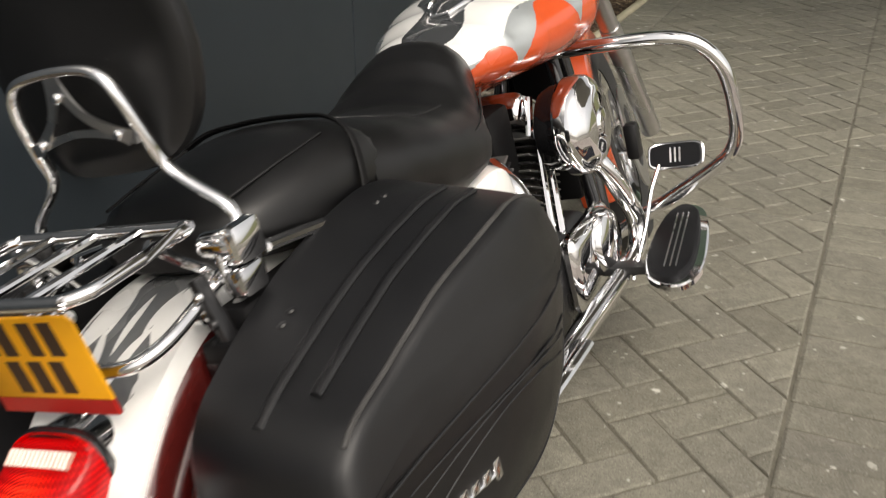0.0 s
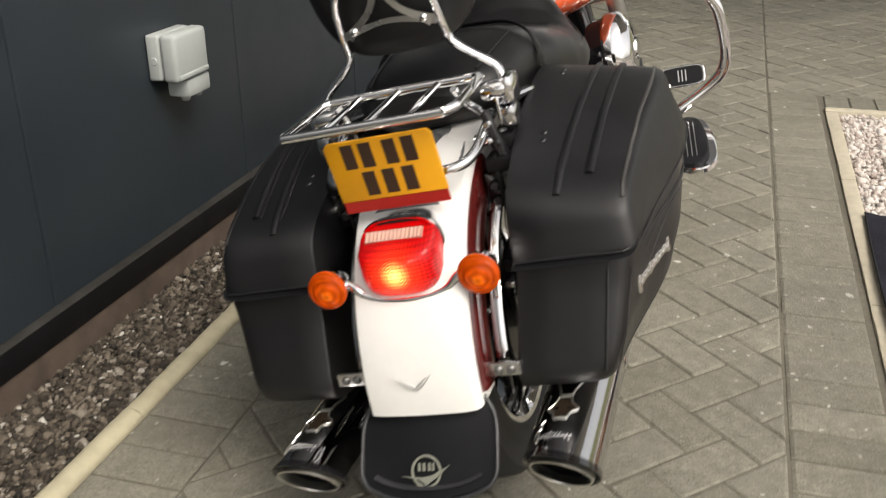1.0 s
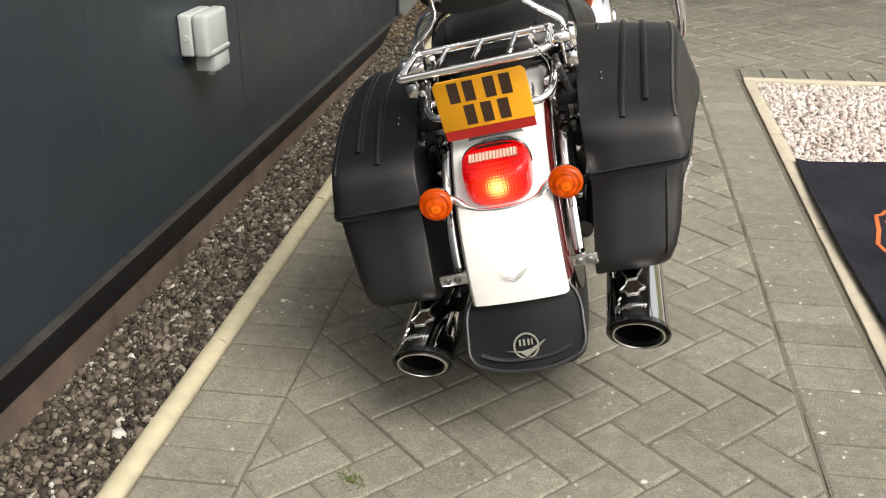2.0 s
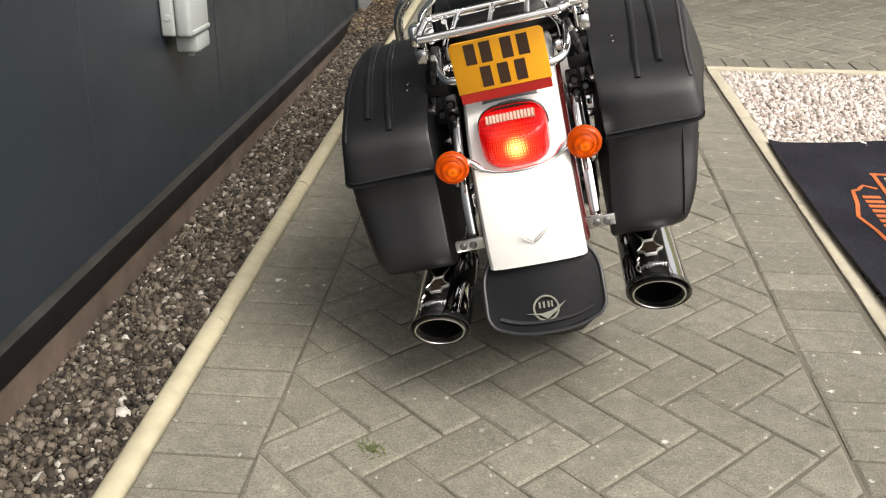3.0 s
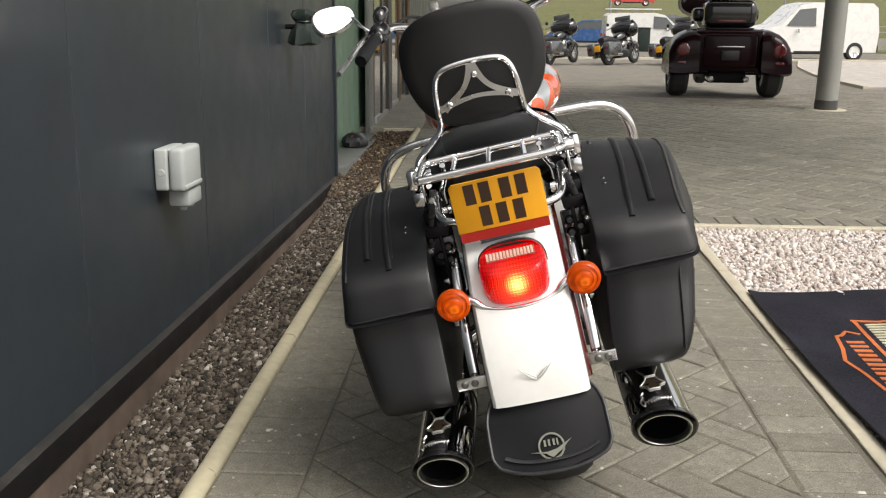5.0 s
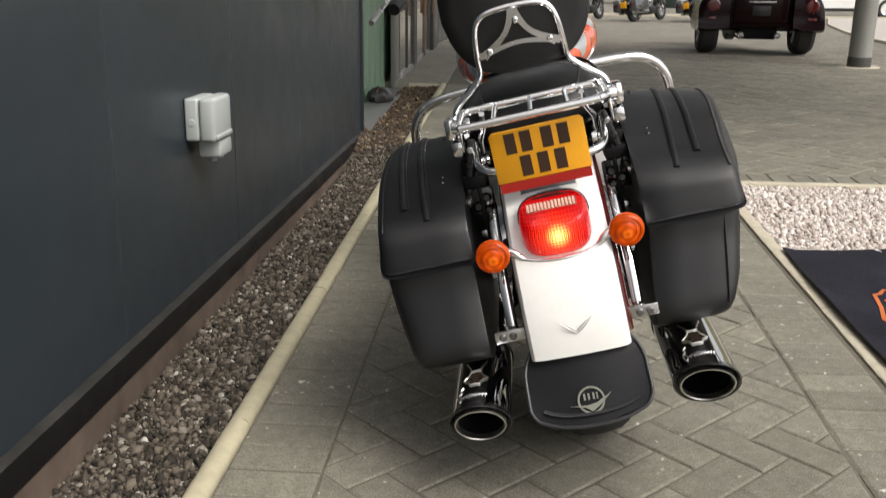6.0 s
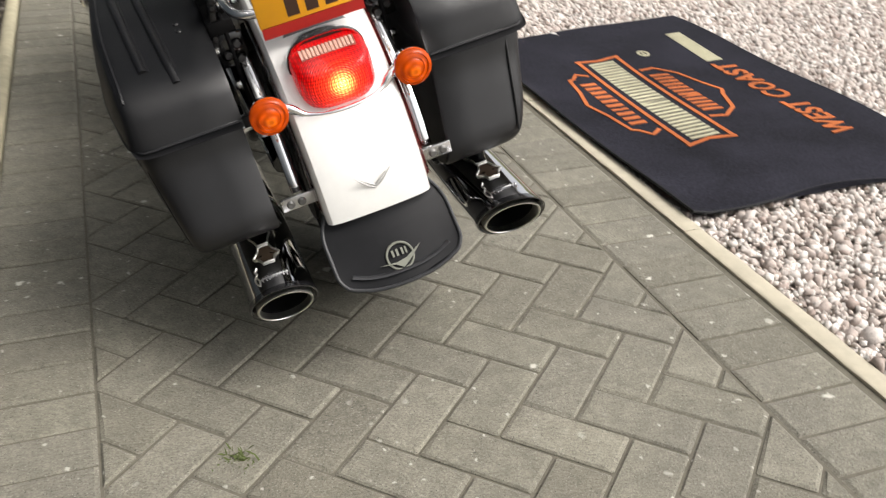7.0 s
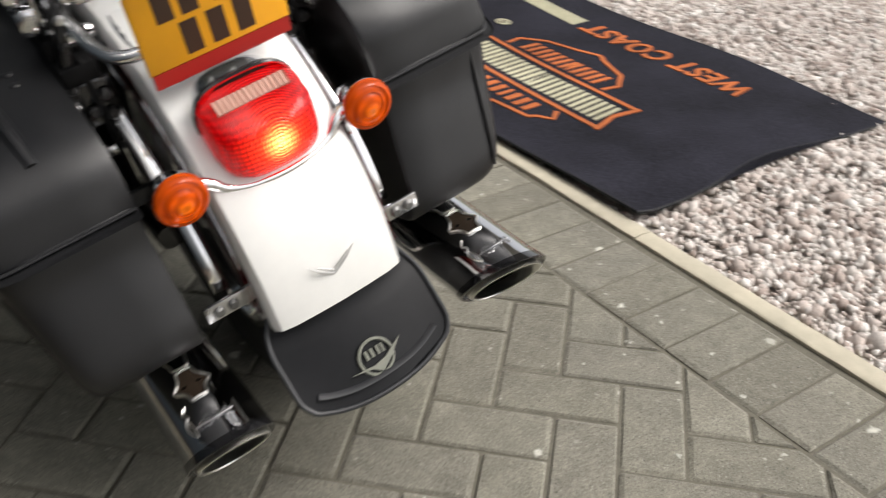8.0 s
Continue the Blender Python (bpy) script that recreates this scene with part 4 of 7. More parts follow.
BAG_LOW = [(0.243, 0.352), (0.260, 0.410), (0.284, 0.475), (0.303, 0.535), (0.40, 0.600), (0.60, 0.650), (0.80, 0.640), (0.872, 0.580), (0.885, 0.520), (0.878, 0.450), (0.845, 0.375), (0.785, 0.330), (0.68, 0.309), (0.50, 0.302), (0.35, 0.308), (0.270, 0.322)]
BAG_LID = [(0.2975, 0.5190), (0.2962, 0.5220), (0.3035, 0.552), (0.315, 0.584), (0.348, 0.612), (0.41, 0.635), (0.47, 0.656), (0.54, 0.677), (0.62, 0.691), (0.70, 0.699), (0.76, 0.696), (0.82, 0.677), (0.866, 0.645), (0.890, 0.590), (0.8935, 0.5735), (0.8915, 0.5715), (0.60, 0.537)]


def bag_loft(profile, x_in, extra, rounding, swell, s, tuck=0.0):
    prof = glide([(0, y, z) for y, z in profile], 4, True)
    cy, cz = sum(p.y for p in prof) / len(prof), sum(p.z for p in prof) / len(prof)
    rings = []
    for t, k in ((0.0, 0.06), (0.0, 0.02), (0.03, 0.0), (0.35, 0.0), (0.62, 0.0), (0.80, 0.006), (0.90, 0.022), (0.955, 0.048), (0.985, 0.09), (1.0, 0.16), (1.003, 0.30), (1.004, 0.45 / rounding), (1.004, 0.70 / rounding), (1.004, 0.92 / rounding)):
        k *= rounding
        ring = []
        for p in prof:
            y, z = p.y + (cy - p.y) * k, p.z + (cz - p.z) * k
            bulge = swell * math.sin(math.pi * min(1, max(0, (y - 0.27) / 0.64)) ** (1.7 if s > 0 else 1.1)) * t
            near = x_in - tuck * max(0.0, 0.52 - z)
            ring.append(Vector((near + t * (bag_outer(z, s) + extra + bulge - near), y, z)))
        rings.append(ring)
    return rings


def crown(x, z):
    """The lid on the kerb side stands higher along the fender than along its outer edge."""
    return (0.020 - 0.040 * (x - 0.168) / 0.20) * min(1.0, max(0.0, (z - 0.56) / 0.08))


def lid_top(y):
    for (a, za), (b, zb) in zip(BAG_LID[3:13], BAG_LID[4:14]):
        if y <= b:
            return za + (zb - za) * max(0, (y - a)) / (b - a)
    return 0.6


def saddlebag(s):
    side = Matrix.Diagonal((s, 1, 1, 1))
    LID = bag_loft(BAG_LID, 0.168, 0.013, 0.50, 0.056 if s > 0 else 0.036, s)
    if s > 0:
        for r in LID:
            for p in r:
                p.z += crown(p.x, p.z)
    LOW = bag_loft(BAG_LOW, 0.172, 0.0, 0.68 if s > 0 else 0.48, 0.052 if s > 0 else 0.040, s, 0.13 if s > 0 else 0.0)

    def flip(rings):
        return [[side @ p for p in r] for r in rings]
    body = part("saddlebag", skin(bmesh.new(), flip(LOW)), LEATHER, bike, "black leather hard saddlebag", smooth=50)
    lid = part("lid", skin(bmesh.new(), flip(LID)), LEATHER, body, "black leather bag lid with raised welts", smooth=50)
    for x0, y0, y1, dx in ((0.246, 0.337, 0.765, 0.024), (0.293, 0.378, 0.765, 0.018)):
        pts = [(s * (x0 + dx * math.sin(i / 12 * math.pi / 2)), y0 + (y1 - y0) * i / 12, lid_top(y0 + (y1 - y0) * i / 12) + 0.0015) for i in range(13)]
        if s > 0:
            pts = [(x, y, z + crown(x, z)) for x, y, z in pts]
        part("welt", tube(bmesh.new(), pts, 0.0068, 10, flat=0.8, smooth=2), LEATHER, lid)
        # a thin black strip paints the shade beside the welt
        part("welt_shade", tube(bmesh.new(), [(p[0] - s * 0.0085, p[1], p[2] - 0.0012) for p in pts], 0.0032, 6, flat=0.7, smooth=2), BLACK, lid)
    for y in (0.452, 0.472, 0.69, 0.71):
        part("rivet", spin(bmesh.new(), [(0, 0.0022), (0.0035, 0.0020), (0.0056, 0.0)], 12, Matrix.Translation((s * 0.214, y, lid_top(y) + 0.0008 + (crown(0.214, lid_top(y)) if s > 0 else 0))) @ Matrix.Rotation(radians(20), 4, "X")), BLACK, lid)
    # stitched edge of the lid, and seams on the bag
    pts = [(s * x, 0.2925, 0.5235) for x in (0.172, 0.22, 0.28, 0.325)] + [(s * 0.343, 0.298, 0.5245)] + [(s * (bag_outer(0.52 + 0.085 * (y - 0.32), s) + 0.0125 + (0.056 if s > 0 else 0.036) * math.sin(math.pi * ((y - 0.27) / 0.64) ** (1.7 if s > 0 else 1.1))), y, 0.5215 + 0.090 * (y - 0.32)) for y in (0.34, 0.42, 0.50, 0.60, 0.70, 0.78)]
    part("lid_piping", tube(bmesh.new(), pts, 0.0024, 8, smooth=3), LEATHER, lid)
    ring = [p for p in LID[7] if p.z > 0.585 and 0.33 < p.y < 0.885]
    ring.sort(key=lambda p: p.y)
    # right-hand piping is pale: wear plus the painted gloss of the rounded edge
    part("edge_seam", tube(bmesh.new(), [side @ p for p in ring], 0.0034 if s > 0 else 0.0026, 8, smooth=2), WORNSHEEN if s > 0 else LEATHER, lid, "worn piped edge with its highlight painted pale" if s > 0 else "")
    ring = [p for p in LOW[9] if p.z < 0.49]
    ring.sort(key=lambda p: math.atan2(p.z - 0.55, p.y - 0.58))
    part("edge_seam", tube(bmesh.new(), [side @ p for p in ring], 0.0018, 6, smooth=2), LEATHER, body)
    def skin_x(y, z):
        return bag_outer(z, s) + (0.052 if s > 0 else 0.040) * math.sin(math.pi * min(1, max(0, (y - 0.27) / 0.64)) ** (1.7 if s > 0 else 1.1)) - 0.0005
    for z0, y0, y1, sag in ((0.490, 0.40, 0.80, 0.010), (0.468, 0.42, 0.80, 0.026), (0.440, 0.45, 0.79, 0.040)):
        pts = []
        for i in range(13):
            t = i / 12
            y, z = y0 + (y1 - y0) * t, z0 + sag * math.sin(math.pi * t)
            pts.append((s * (skin_x(y, z) + 0.0008), y, z))
        part("side_seam", tube(bmesh.new(), pts, 0.0018, 6, smooth=2), LEATHER, body)
    pts = [(s * 0.313, 0.2965, 0.518), (s * 0.305, 0.2790, 0.463), (s * 0.296, 0.2575, 0.405), (s * 0.288, 0.2430, 0.355)]
    if s > 0:
        part("corner_seam", tube(bmesh.new(), pts, 0.0020, 6), LEATHER, body)
    if s > 0:
        badge = None
        for i in range(9):
            t = i / 8
            y, z = 0.375 + 0.185 * t, 0.432 - 0.018 * t
            x = skin_x(y, z) + 0.001
            h = (0.017, 0.010, 0.008, 0.012, 0.008, 0.010, 0.008, 0.009, 0.015)[i]
            if badge is None:
                pts = [(skin_x(q, 0.426 - 0.018 * k) + 0.0015, q, 0.424 - 0.018 * k) for k, q in ((j / 6, 0.37 + 0.195 * j / 6) for j in range(7))]
                badge = part("script_badge", tube(bmesh.new(), pts, 0.0032, 8), CHROME, body, "slim chrome script badge")
            bm = bmesh.new()
            solid(bm, x - 0.004, x + 0.004, y - 0.006, y + 0.0075, z - h, z + h * 0.8, 0.002, None, 2)
            part("badge_stroke", bm, CHROME, badge)
    # mounting gear between fender and bag
    part("mount_plate", box(min(s * 0.135, s * 0.143), max(s * 0.135, s * 0.143), 0.42, 0.68, 0.44, 0.660, 0.004), FLATBLACK, bike)
    part("mount_cover", box(min(s * 0.126, s * 0.168), max(s * 0.126, s * 0.168), 0.455, 0.66, 0.610, 0.682, 0.008), FLATBLACK, bike, "flat black mounting cover")
    part("mount_rail", box(min(s * 0.122, s * 0.168), max(s * 0.122, s * 0.168), 0.42, 0.62, 0.630, 0.655, 0.004), FLATBLACK, bike)
    lean = Matrix.Translation((s * 0.150, 0.436, 0.665)) @ Matrix.Rotation(radians(-14 * s), 4, "Y")
    arm = part("latch_arm", box(-0.006, 0.006, -0.010, 0.010, -0.075, 0.065, 0.003, lean), BLACK, bike, "black bag latch arm")
    for z in (-0.062, -0.040, 0.012, 0.045):
        part("bolt", spin(bmesh.new(), [(0, 0.006), (0.0045, 0.0055), (0.0065, 0.002), (0.007, 0)], 12, lean @ Matrix.Translation((0, -0.010, z)) @ FACING_BACK), DULLCHROME if z in (-0.062, 0.045) else BLACK, arm)
    flange = part("bag_flange", box(min(s * 0.112, s * 0.164), max(s * 0.112, s * 0.164), 0.428, 0.434, 0.568, 0.628, 0.004), GLOSSBLACK, bike, "black bag mounting flange")
    for x, z in ((0.128, 0.606), (0.148, 0.590), (0.128, 0.580)):
        part("bolt", spin(bmesh.new(), [(0, 0.008), (0.006, 0.008), (0.008, 0.005), (0.008, 0.0), (0.0105, 0.0)], 12, Matrix.Translation((s * x, 0.428, z)) @ FACING_BACK), BLACK, flange)
    part("docking_post", spin(bmesh.new(), [(0, 0.016), (0.010, 0.015), (0.0115, 0.010), (0.0085, 0.006), (0.0085, -0.004), (0.012, -0.006), (0.012, -0.016), (0, -0.016)], 20, Matrix.Translation((s * 0.121, 0.452, 0.676)) @ Matrix.Rotation(radians(90), 4, "Y")), CHROME, bike, "chrome docking post")
    part("lower_arm", box(min(s * 0.108, s * 0.166), max(s * 0.108, s * 0.166), 0.380, 0.392, 0.470, 0.492, 0.003), BLACK, bike)
    part("latch_clip", box(min(s * 0.128, s * 0.146), max(s * 0.128, s * 0.146), 0.352, 0.366, 0.455, 0.466, 0.003), DULLCHROME, bike, "small bright clip")
    part("clip_stay", box(min(s * 0.134, s * 0.142), max(s * 0.134, s * 0.142), 0.3665, 0.43, 0.448, 0.470, 0.002), BLACK, bike)
    for y, z in ((0.440, 0.640), (0.475, 0.642), (0.436, 0.53)):
        bm = spin(bmesh.new(), [(0, 0.010), (0.007, 0.010), (0.0085, 0.007), (0.0085, 0.0), (0.011, 0.0), (0.011, -0.004)], 12, Matrix.Translation((s * 0.145, y, z)) @ Matrix.Rotation(radians(90 * s), 4, "Y"))
        part("bolt", bm, DULLCHROME, bike)
    for y in (0.475, 0.520):
        part("bolt", spin(bmesh.new(), [(0, 0.004), (0.005, 0.0035), (0.0075, 0.0)], 12, Matrix.Translation((s * 0.147, y, 0.6815))), DULLCHROME, bike)


def support_tube():
    pts = [(0.135, 0.475, 0.715), (0.130, 0.43, 0.698), (0.124, 0.375, 0.682), (0.105, 0.342, 0.674), (0.06, 0.334, 0.672), (0, 0.332, 0.672)]
    pts += [(-x, y, z) for x, y, z in pts[-2::-1]]
    part("grab_rail", tube(bmesh.new(), pts, 0.0085, 12), CHROME, bike, "curved chrome rail behind the plate")


def mufflers():
    def cut(bm, y0, side):
        """Slants the open end so that its upper edge overhangs."""
        for v in bm.verts:
            k = max(0.0, min(1.0, (y0 - v.co.y) / 0.16 + 1.0))
            v.co.y -= k * (0.76 * (v.co.z - 0.243) + (0.24 if side > 0 else -0.06) * (side * v.co.x - 0.212))
        return bm
    for s in (-1, 1):
        m = Matrix.Translation((s * 0.212, 0.155, 0.243)) @ FACING_BACK @ Matrix.Diagonal((1.06, 1.06, 1, 1))
        bm = spin(bmesh.new(), [(0.050, -0.014), (0.0535, -0.004), (0.0555, 0.001), (0.0568, -0.002), (0.0568, -0.012), (0.0562, -0.020), (0.0560, -0.030), (0.0560, -0.10), (0.0560, -0.20), (0.0560, -0.52), (0.050, -0.56), (0.030, -0.66), (0.024, -0.70)], 40, m)
        muf = part("muffler", cut(bm, 0.155, s), DARKCHROME, bike, "polished chrome muffler with a dark flared tip")
        bm = spin(bmesh.new(), [(0.0440, -0.022), (0.0480, -0.010), (0.0530, 0.000), (0.0550, 0.0030), (0.0568, 0.001), (0.0572, -0.008), (0.0564, -0.014)], 40, m)
        part("flare", cut(bm, 0.155, s), GLOSSBLACK, muf, "gloss black flared lip")
        bm = spin(bmesh.new(), [(0.0462, -0.022), (0.0466, 0.006), (0.0458, 0.0100), (0.0442, 0.0110), (0.0428, 0.0090), (0.0420, -0.004), (0.0415, -0.03)], 40, m)
        part("tip", cut(bm, 0.155, s), RIMSTEEL, muf, "bright rolled tip ring")
        bm = spin(bmesh.new(), [(0.0418, -0.014), (0.0412, -0.02), (0.040, -0.15), (0.0, -0.155)], 32, m)
        part("baffle", cut(bm, 0.155, s), BLACK, muf)
        part("clamp_band", spin(bmesh.new(), [(0.0562, -0.30), (0.0575, -0.302), (0.0575, -0.326), (0.0562, -0.328)], 36, m), CHROME, muf)

        def on_top(x, y, lift):
            """A spot on the muffler's upper side, seen from above."""
            z = math.sqrt(0.0594 ** 2 - x * x)
            return Vector((s * 0.212 + x * (1 + lift / 0.0594), y, 0.243 + z + lift))
        # bright star-shaped rim round a dark brown patch
        half = [(0.0, 0.0225), (0.0095, 0.0225), (0.0105, 0.0190), (0.0125, 0.0120), (0.0165, 0.0065), (0.0225, 0.0015), (0.0225, -0.0015), (0.0165, -0.0065), (0.0125, -0.0120), (0.0105, -0.0190), (0.0095, -0.0225)]
        rim = half + [(-x, -y) for x, y in half]
        star = [on_top(x, 0.232 + 1.25 * y, 0.0016) for x, y in rim]
        hole = [on_top(0.92 * x, 0.232 + 1.15 * y, 0.0006) for x, y in rim]
        part("star_rim", tube(bmesh.new(), star, 0.0017, 8, closed=True, smooth=2), RIMSTEEL, muf, "bright star-shaped rim")
        bm = bmesh.new()
        mid = bm.verts.new(on_top(0, 0.232, 0.0006))
        vs = [bm.verts.new(p) for p in hole]
        for a, b in zip(vs, vs[1:] + vs[:1]):
            bm.faces.new((mid, a, b))
        part("star_fill", bm, STARBROWN, muf, "dark brown star-shaped patch")
        part("star_rim", tube(bmesh.new(), [on_top(x, 0.290 - y, 0.0014) for x, y in ((-0.020, -0.02), (-0.014, 0.0), (-0.0105, 0.012), (-0.0095, 0.022), (0.0095, 0.022), (0.0105, 0.012), (0.014, 0.0), (0.020, -0.02))], 0.0017, 8, smooth=2), RIMSTEEL, muf)
        for pts in (((-0.023, 0.205), (-0.029, 0.196), (-0.026, 0.188), (-0.032, 0.176), (-0.031, 0.160), (-0.027, 0.150)), ((-0.027, 0.150), (-0.0255, 0.164), (-0.028, 0.180))):
            part("flame_line", tube(bmesh.new(), [on_top(x, y, 0.0008) for x, y in pts], 0.0011, 6), RIMSTEEL, muf, "thin bright flame line")
        # small bright script
        rr = random.Random(11)
        for q in range(9):
            x = -0.020 + q * 0.005
            h = rr.uniform(0.004, 0.010)
            pts = [on_top(x + 0.002 * math.sin(q), 0.160 - h, 0.0006), on_top(x, 0.160, 0.0009), on_top(x + 0.003, 0.160 + h, 0.0006)]
            part("script_mark", tube(bmesh.new(), pts, 0.0008, 6, smooth=2), DULLCHROME, muf)
        part("script_mark", tube(bmesh.new(), [on_top(-0.024, 0.163, 0.0006), on_top(0, 0.157, 0.0009), on_top(0.024, 0.163, 0.0006)], 0.0011, 6), DULLCHROME, muf)


def rear_wheel():
    m = Matrix.Translation((0, AX, AZ)) @ Matrix.Rotation(radians(90), 4, "Y")
    prof = [(0.205, -0.055), (0.225, -0.070), (0.262, -0.077), (0.292, -0.068), (0.306, -0.045), (0.311, 0.0), (0.306, 0.045), (0.292, 0.068), (0.262, 0.077), (0.225, 0.070), (0.205, 0.055)]
    wheel = part("rear_wheel", spin(bmesh.new(), [(0.202, -0.058), (0.212, -0.060), (0.208, -0.040), (0.190, -0.030), (0.188, 0.0), (0.190, 0.030), (0.208, 0.040), (0.212, 0.060), (0.202, 0.058), (0.185, 0.032), (0.182, 0.0), (0.185, -0.032), (0.202, -0.058)], 48, m), CHROME, bike, "chrome rim with a black tyre")
    part("tyre", spin(bmesh.new(), prof, 64, m), TYRE, wheel, "black road tyre")
    bm = bmesh.new()
    for s in (-1, 1):
        spin(bm, [(0.0, 0.060 * s), (0.035, 0.058 * s), (0.045, 0.050 * s), (0.045, 0.0)], 24, m)
    part("hub", bm, CHROME, wheel)
    for k in range(9):
        a = 2 * math.pi * k / 9
        p, q = m @ Vector((0.04 * math.cos(a), 0.04 * math.sin(a), 0.02)), m @ Vector((0.186 * math.cos(a), 0.186 * math.sin(a), 0.01))
        part("spoke", tube(bmesh.new(), [p, p.lerp(q, 0.5), q], 0.010, 8, smooth=2), GLOSSBLACK, wheel)
    for x, mt in ((0.085, BLACK), (-0.088, BLACK)):
        part("brake_disc" if x > 0 else "belt_pulley", spin(bmesh.new(), [(0.09, x - 0.003), (0.146, x - 0.003), (0.146, x + 0.003), (0.09, x + 0.003), (0.09, x - 0.003)], 40, m), mt, wheel)
    for s in (-1, 1):
        part("swing_arm", tube(bmesh.new(), [(s * 0.115, 0.53, 0.31), (s * 0.118, 0.75, 0.33), (s * 0.120, 1.05, 0.36)], 0.021, 10), GLOSSBLACK, bike)


rear_fender()
mud_flap()
tail_light()
number_plate()
rack()
sissy_bar()
backrest()
seat()
saddlebag(1)
saddlebag(-1)
support_tube()
mufflers()
rear_wheel()


def engine():
    case = part("crankcase", box(-0.15, 0.150, 1.22, 1.60, 0.16, 0.36, 0.04, seg=3), BLACK, bike, "black engine cases")
    bm = spin(bmesh.new(), [(0, 0.030), (0.050, 0.030), (0.066, 0.022), (0.074, 0.006), (0.074, -0.02)], 32, Matrix.Translation((0.176, 1.545, 0.292)) @ Matrix.Rotation(radians(90), 4, "Y"))
    part("timing_cover", bm, CHROME, case, "chrome timing cover")
    part("cam_cover", box(0.14, 0.186, 1.37, 1.62, 0.195, 0.365, 0.028, seg=3), CHROME, case, "chrome cam cover")
    part("gearbox", box(-0.12, 0.145, 1.05, 1.27, 0.20, 0.38, 0.03, seg=3), BLACK, case)
    part("gearbox_cover", box(0.14, 0.165, 1.10, 1.24, 0.23, 0.35, 0.02, seg=3), CHROME, case, "chrome gearbox cover")
    bm = bmesh.new()
    rings = [[Vector((x, y, z)) for y, z in oval(1.30, 0.28, a, b, 36, 2.8)] for x, a, b in ((-0.15, 0.27, 0.115), (-0.185, 0.265, 0.11), (-0.20, 0.25, 0.10), (-0.205, 0.20, 0.07))]
    part("primary_cover", skin(bm, rings), CHROME, case, "chrome primary cover")
    for tilt, cy in ((-22.5, 1.46), (22.5, 1.36)):
        m = Matrix.Translation((0.0, cy, 0.33)) @ Matrix.Rotation(radians(tilt), 4, "X")
        cyl = part("cylinder", box(-0.055, 0.055, -0.055, 0.055, 0.02, 0.24, 0.02, m), BLACK, bike, "black finned cylinder")
        for k in range(11):
            z = 0.045 + k * 0.0165
            part("fin", box(-0.092, 0.096, -0.082, 0.082, z, z + 0.005, 0.002, m, 1), BLACK if k % 2 else SHADEDSTEEL, cyl)
        part("rocker_cover", box(-0.070, 0.078, -0.075, 0.075, 0.245, 0.315, 0.022, m, 3), CHROME, cyl, "chrome rocker cover")
        part("head_bolt", tube(bmesh.new(), [m @ Vector((0.085, -0.05, 0.22)), m @ Vector((0.088, -0.05, 0.30))], 0.008, 8, smooth=1), CHROME, cyl)
        for d in (-0.022, 0.022):
            p, q = m @ Vector((0.088, d, 0.235)), Vector((0.128, 1.41 + d * 1.2 + (0.02 if tilt < 0 else -0.02), 0.345))
            part("pushrod_tube", tube(bmesh.new(), [p, p.lerp(q, 0.5), q], [0.0085, 0.0085, 0.0105], 10, smooth=3), CHROME, cyl)
    # air cleaner
    m = Matrix.Translation((0.166, 1.535, 0.553)) @ Matrix.Rotation(radians(90), 4, "Y") @ Matrix.Diagonal((1.15, 1.22, 1.0, 1))
    cleaner = part("air_cleaner", spin(bmesh.new(), [(0.050, -0.06), (0.070, -0.05), (0.078, -0.03), (0.080, -0.004)], 40, m), GLOSSBLACK, bike, "chrome-covered air cleaner")
    part("cover", spin(bmesh.new(), [(0.082, -0.008), (0.088, 0.0), (0.089, 0.014), (0.087, 0.034), (0.080, 0.046), (0.070, 0.051), (0.066, 0.057), (0.050, 0.063), (0.028, 0.067), (0.026, 0.072), (0.014, 0.075), (0, 0.076)], 44, m), CHROME, cleaner, "domed chrome cover")
    part("intake", box(-0.04, 0.07, 1.355, 1.465, 0.47, 0.64, 0.015), FLATBLACK, bike)
    part("oil_tank", box(-0.10, 0.10, 1.00, 1.25, 0.385, 0.64, 0.02), FLATBLACK, bike)
    # pipes
    for name, pts, r in (("exhaust_pipe", [(0.09, 1.56, 0.530), (0.150, 1.572, 0.495), (0.192, 1.592, 0.445), (0.218, 1.632, 0.350), (0.224, 1.655, 0.285), (0.224, 1.62, 0.235), (0.218, 1.50, 0.222), (0.214, 1.30, 0.224), (0.212, 1.10, 0.230), (0.212, 0.84, 0.243)], 0.0215),
                         ("exhaust_pipe", [(0.09, 1.275, 0.560), (0.150, 1.235, 0.520), (0.178, 1.215, 0.440), (0.175, 1.19, 0.340), (0.150, 1.10, 0.270), (0.0, 1.03, 0.235), (-0.150, 0.98, 0.230), (-0.212, 0.84, 0.243)], 0.022)):
        part(name, tube(bmesh.new(), pts, r, 16), CHROME, bike, "curved chrome exhaust pipe")
    part("heat_shield", tube(bmesh.new(), [(0.244, 1.17, 0.245), (0.246, 1.05, 0.252), (0.244, 0.95, 0.255)], 0.021, 12, flat=0.5), CHROME, bike, "chrome pipe shield")
    # frame tubes
    for s in (-1, 1):
        part("frame_tube", tube(bmesh.new(), [(s * 0.03, 1.80, 0.80), (s * 0.08, 1.74, 0.55), (s * 0.12, 1.70, 0.28), (s * 0.13, 1.62, 0.165), (s * 0.13, 1.30, 0.150), (s * 0.13, 1.05, 0.165), (s * 0.12, 0.98, 0.30)], 0.017, 12), GLOSSBLACK, bike)
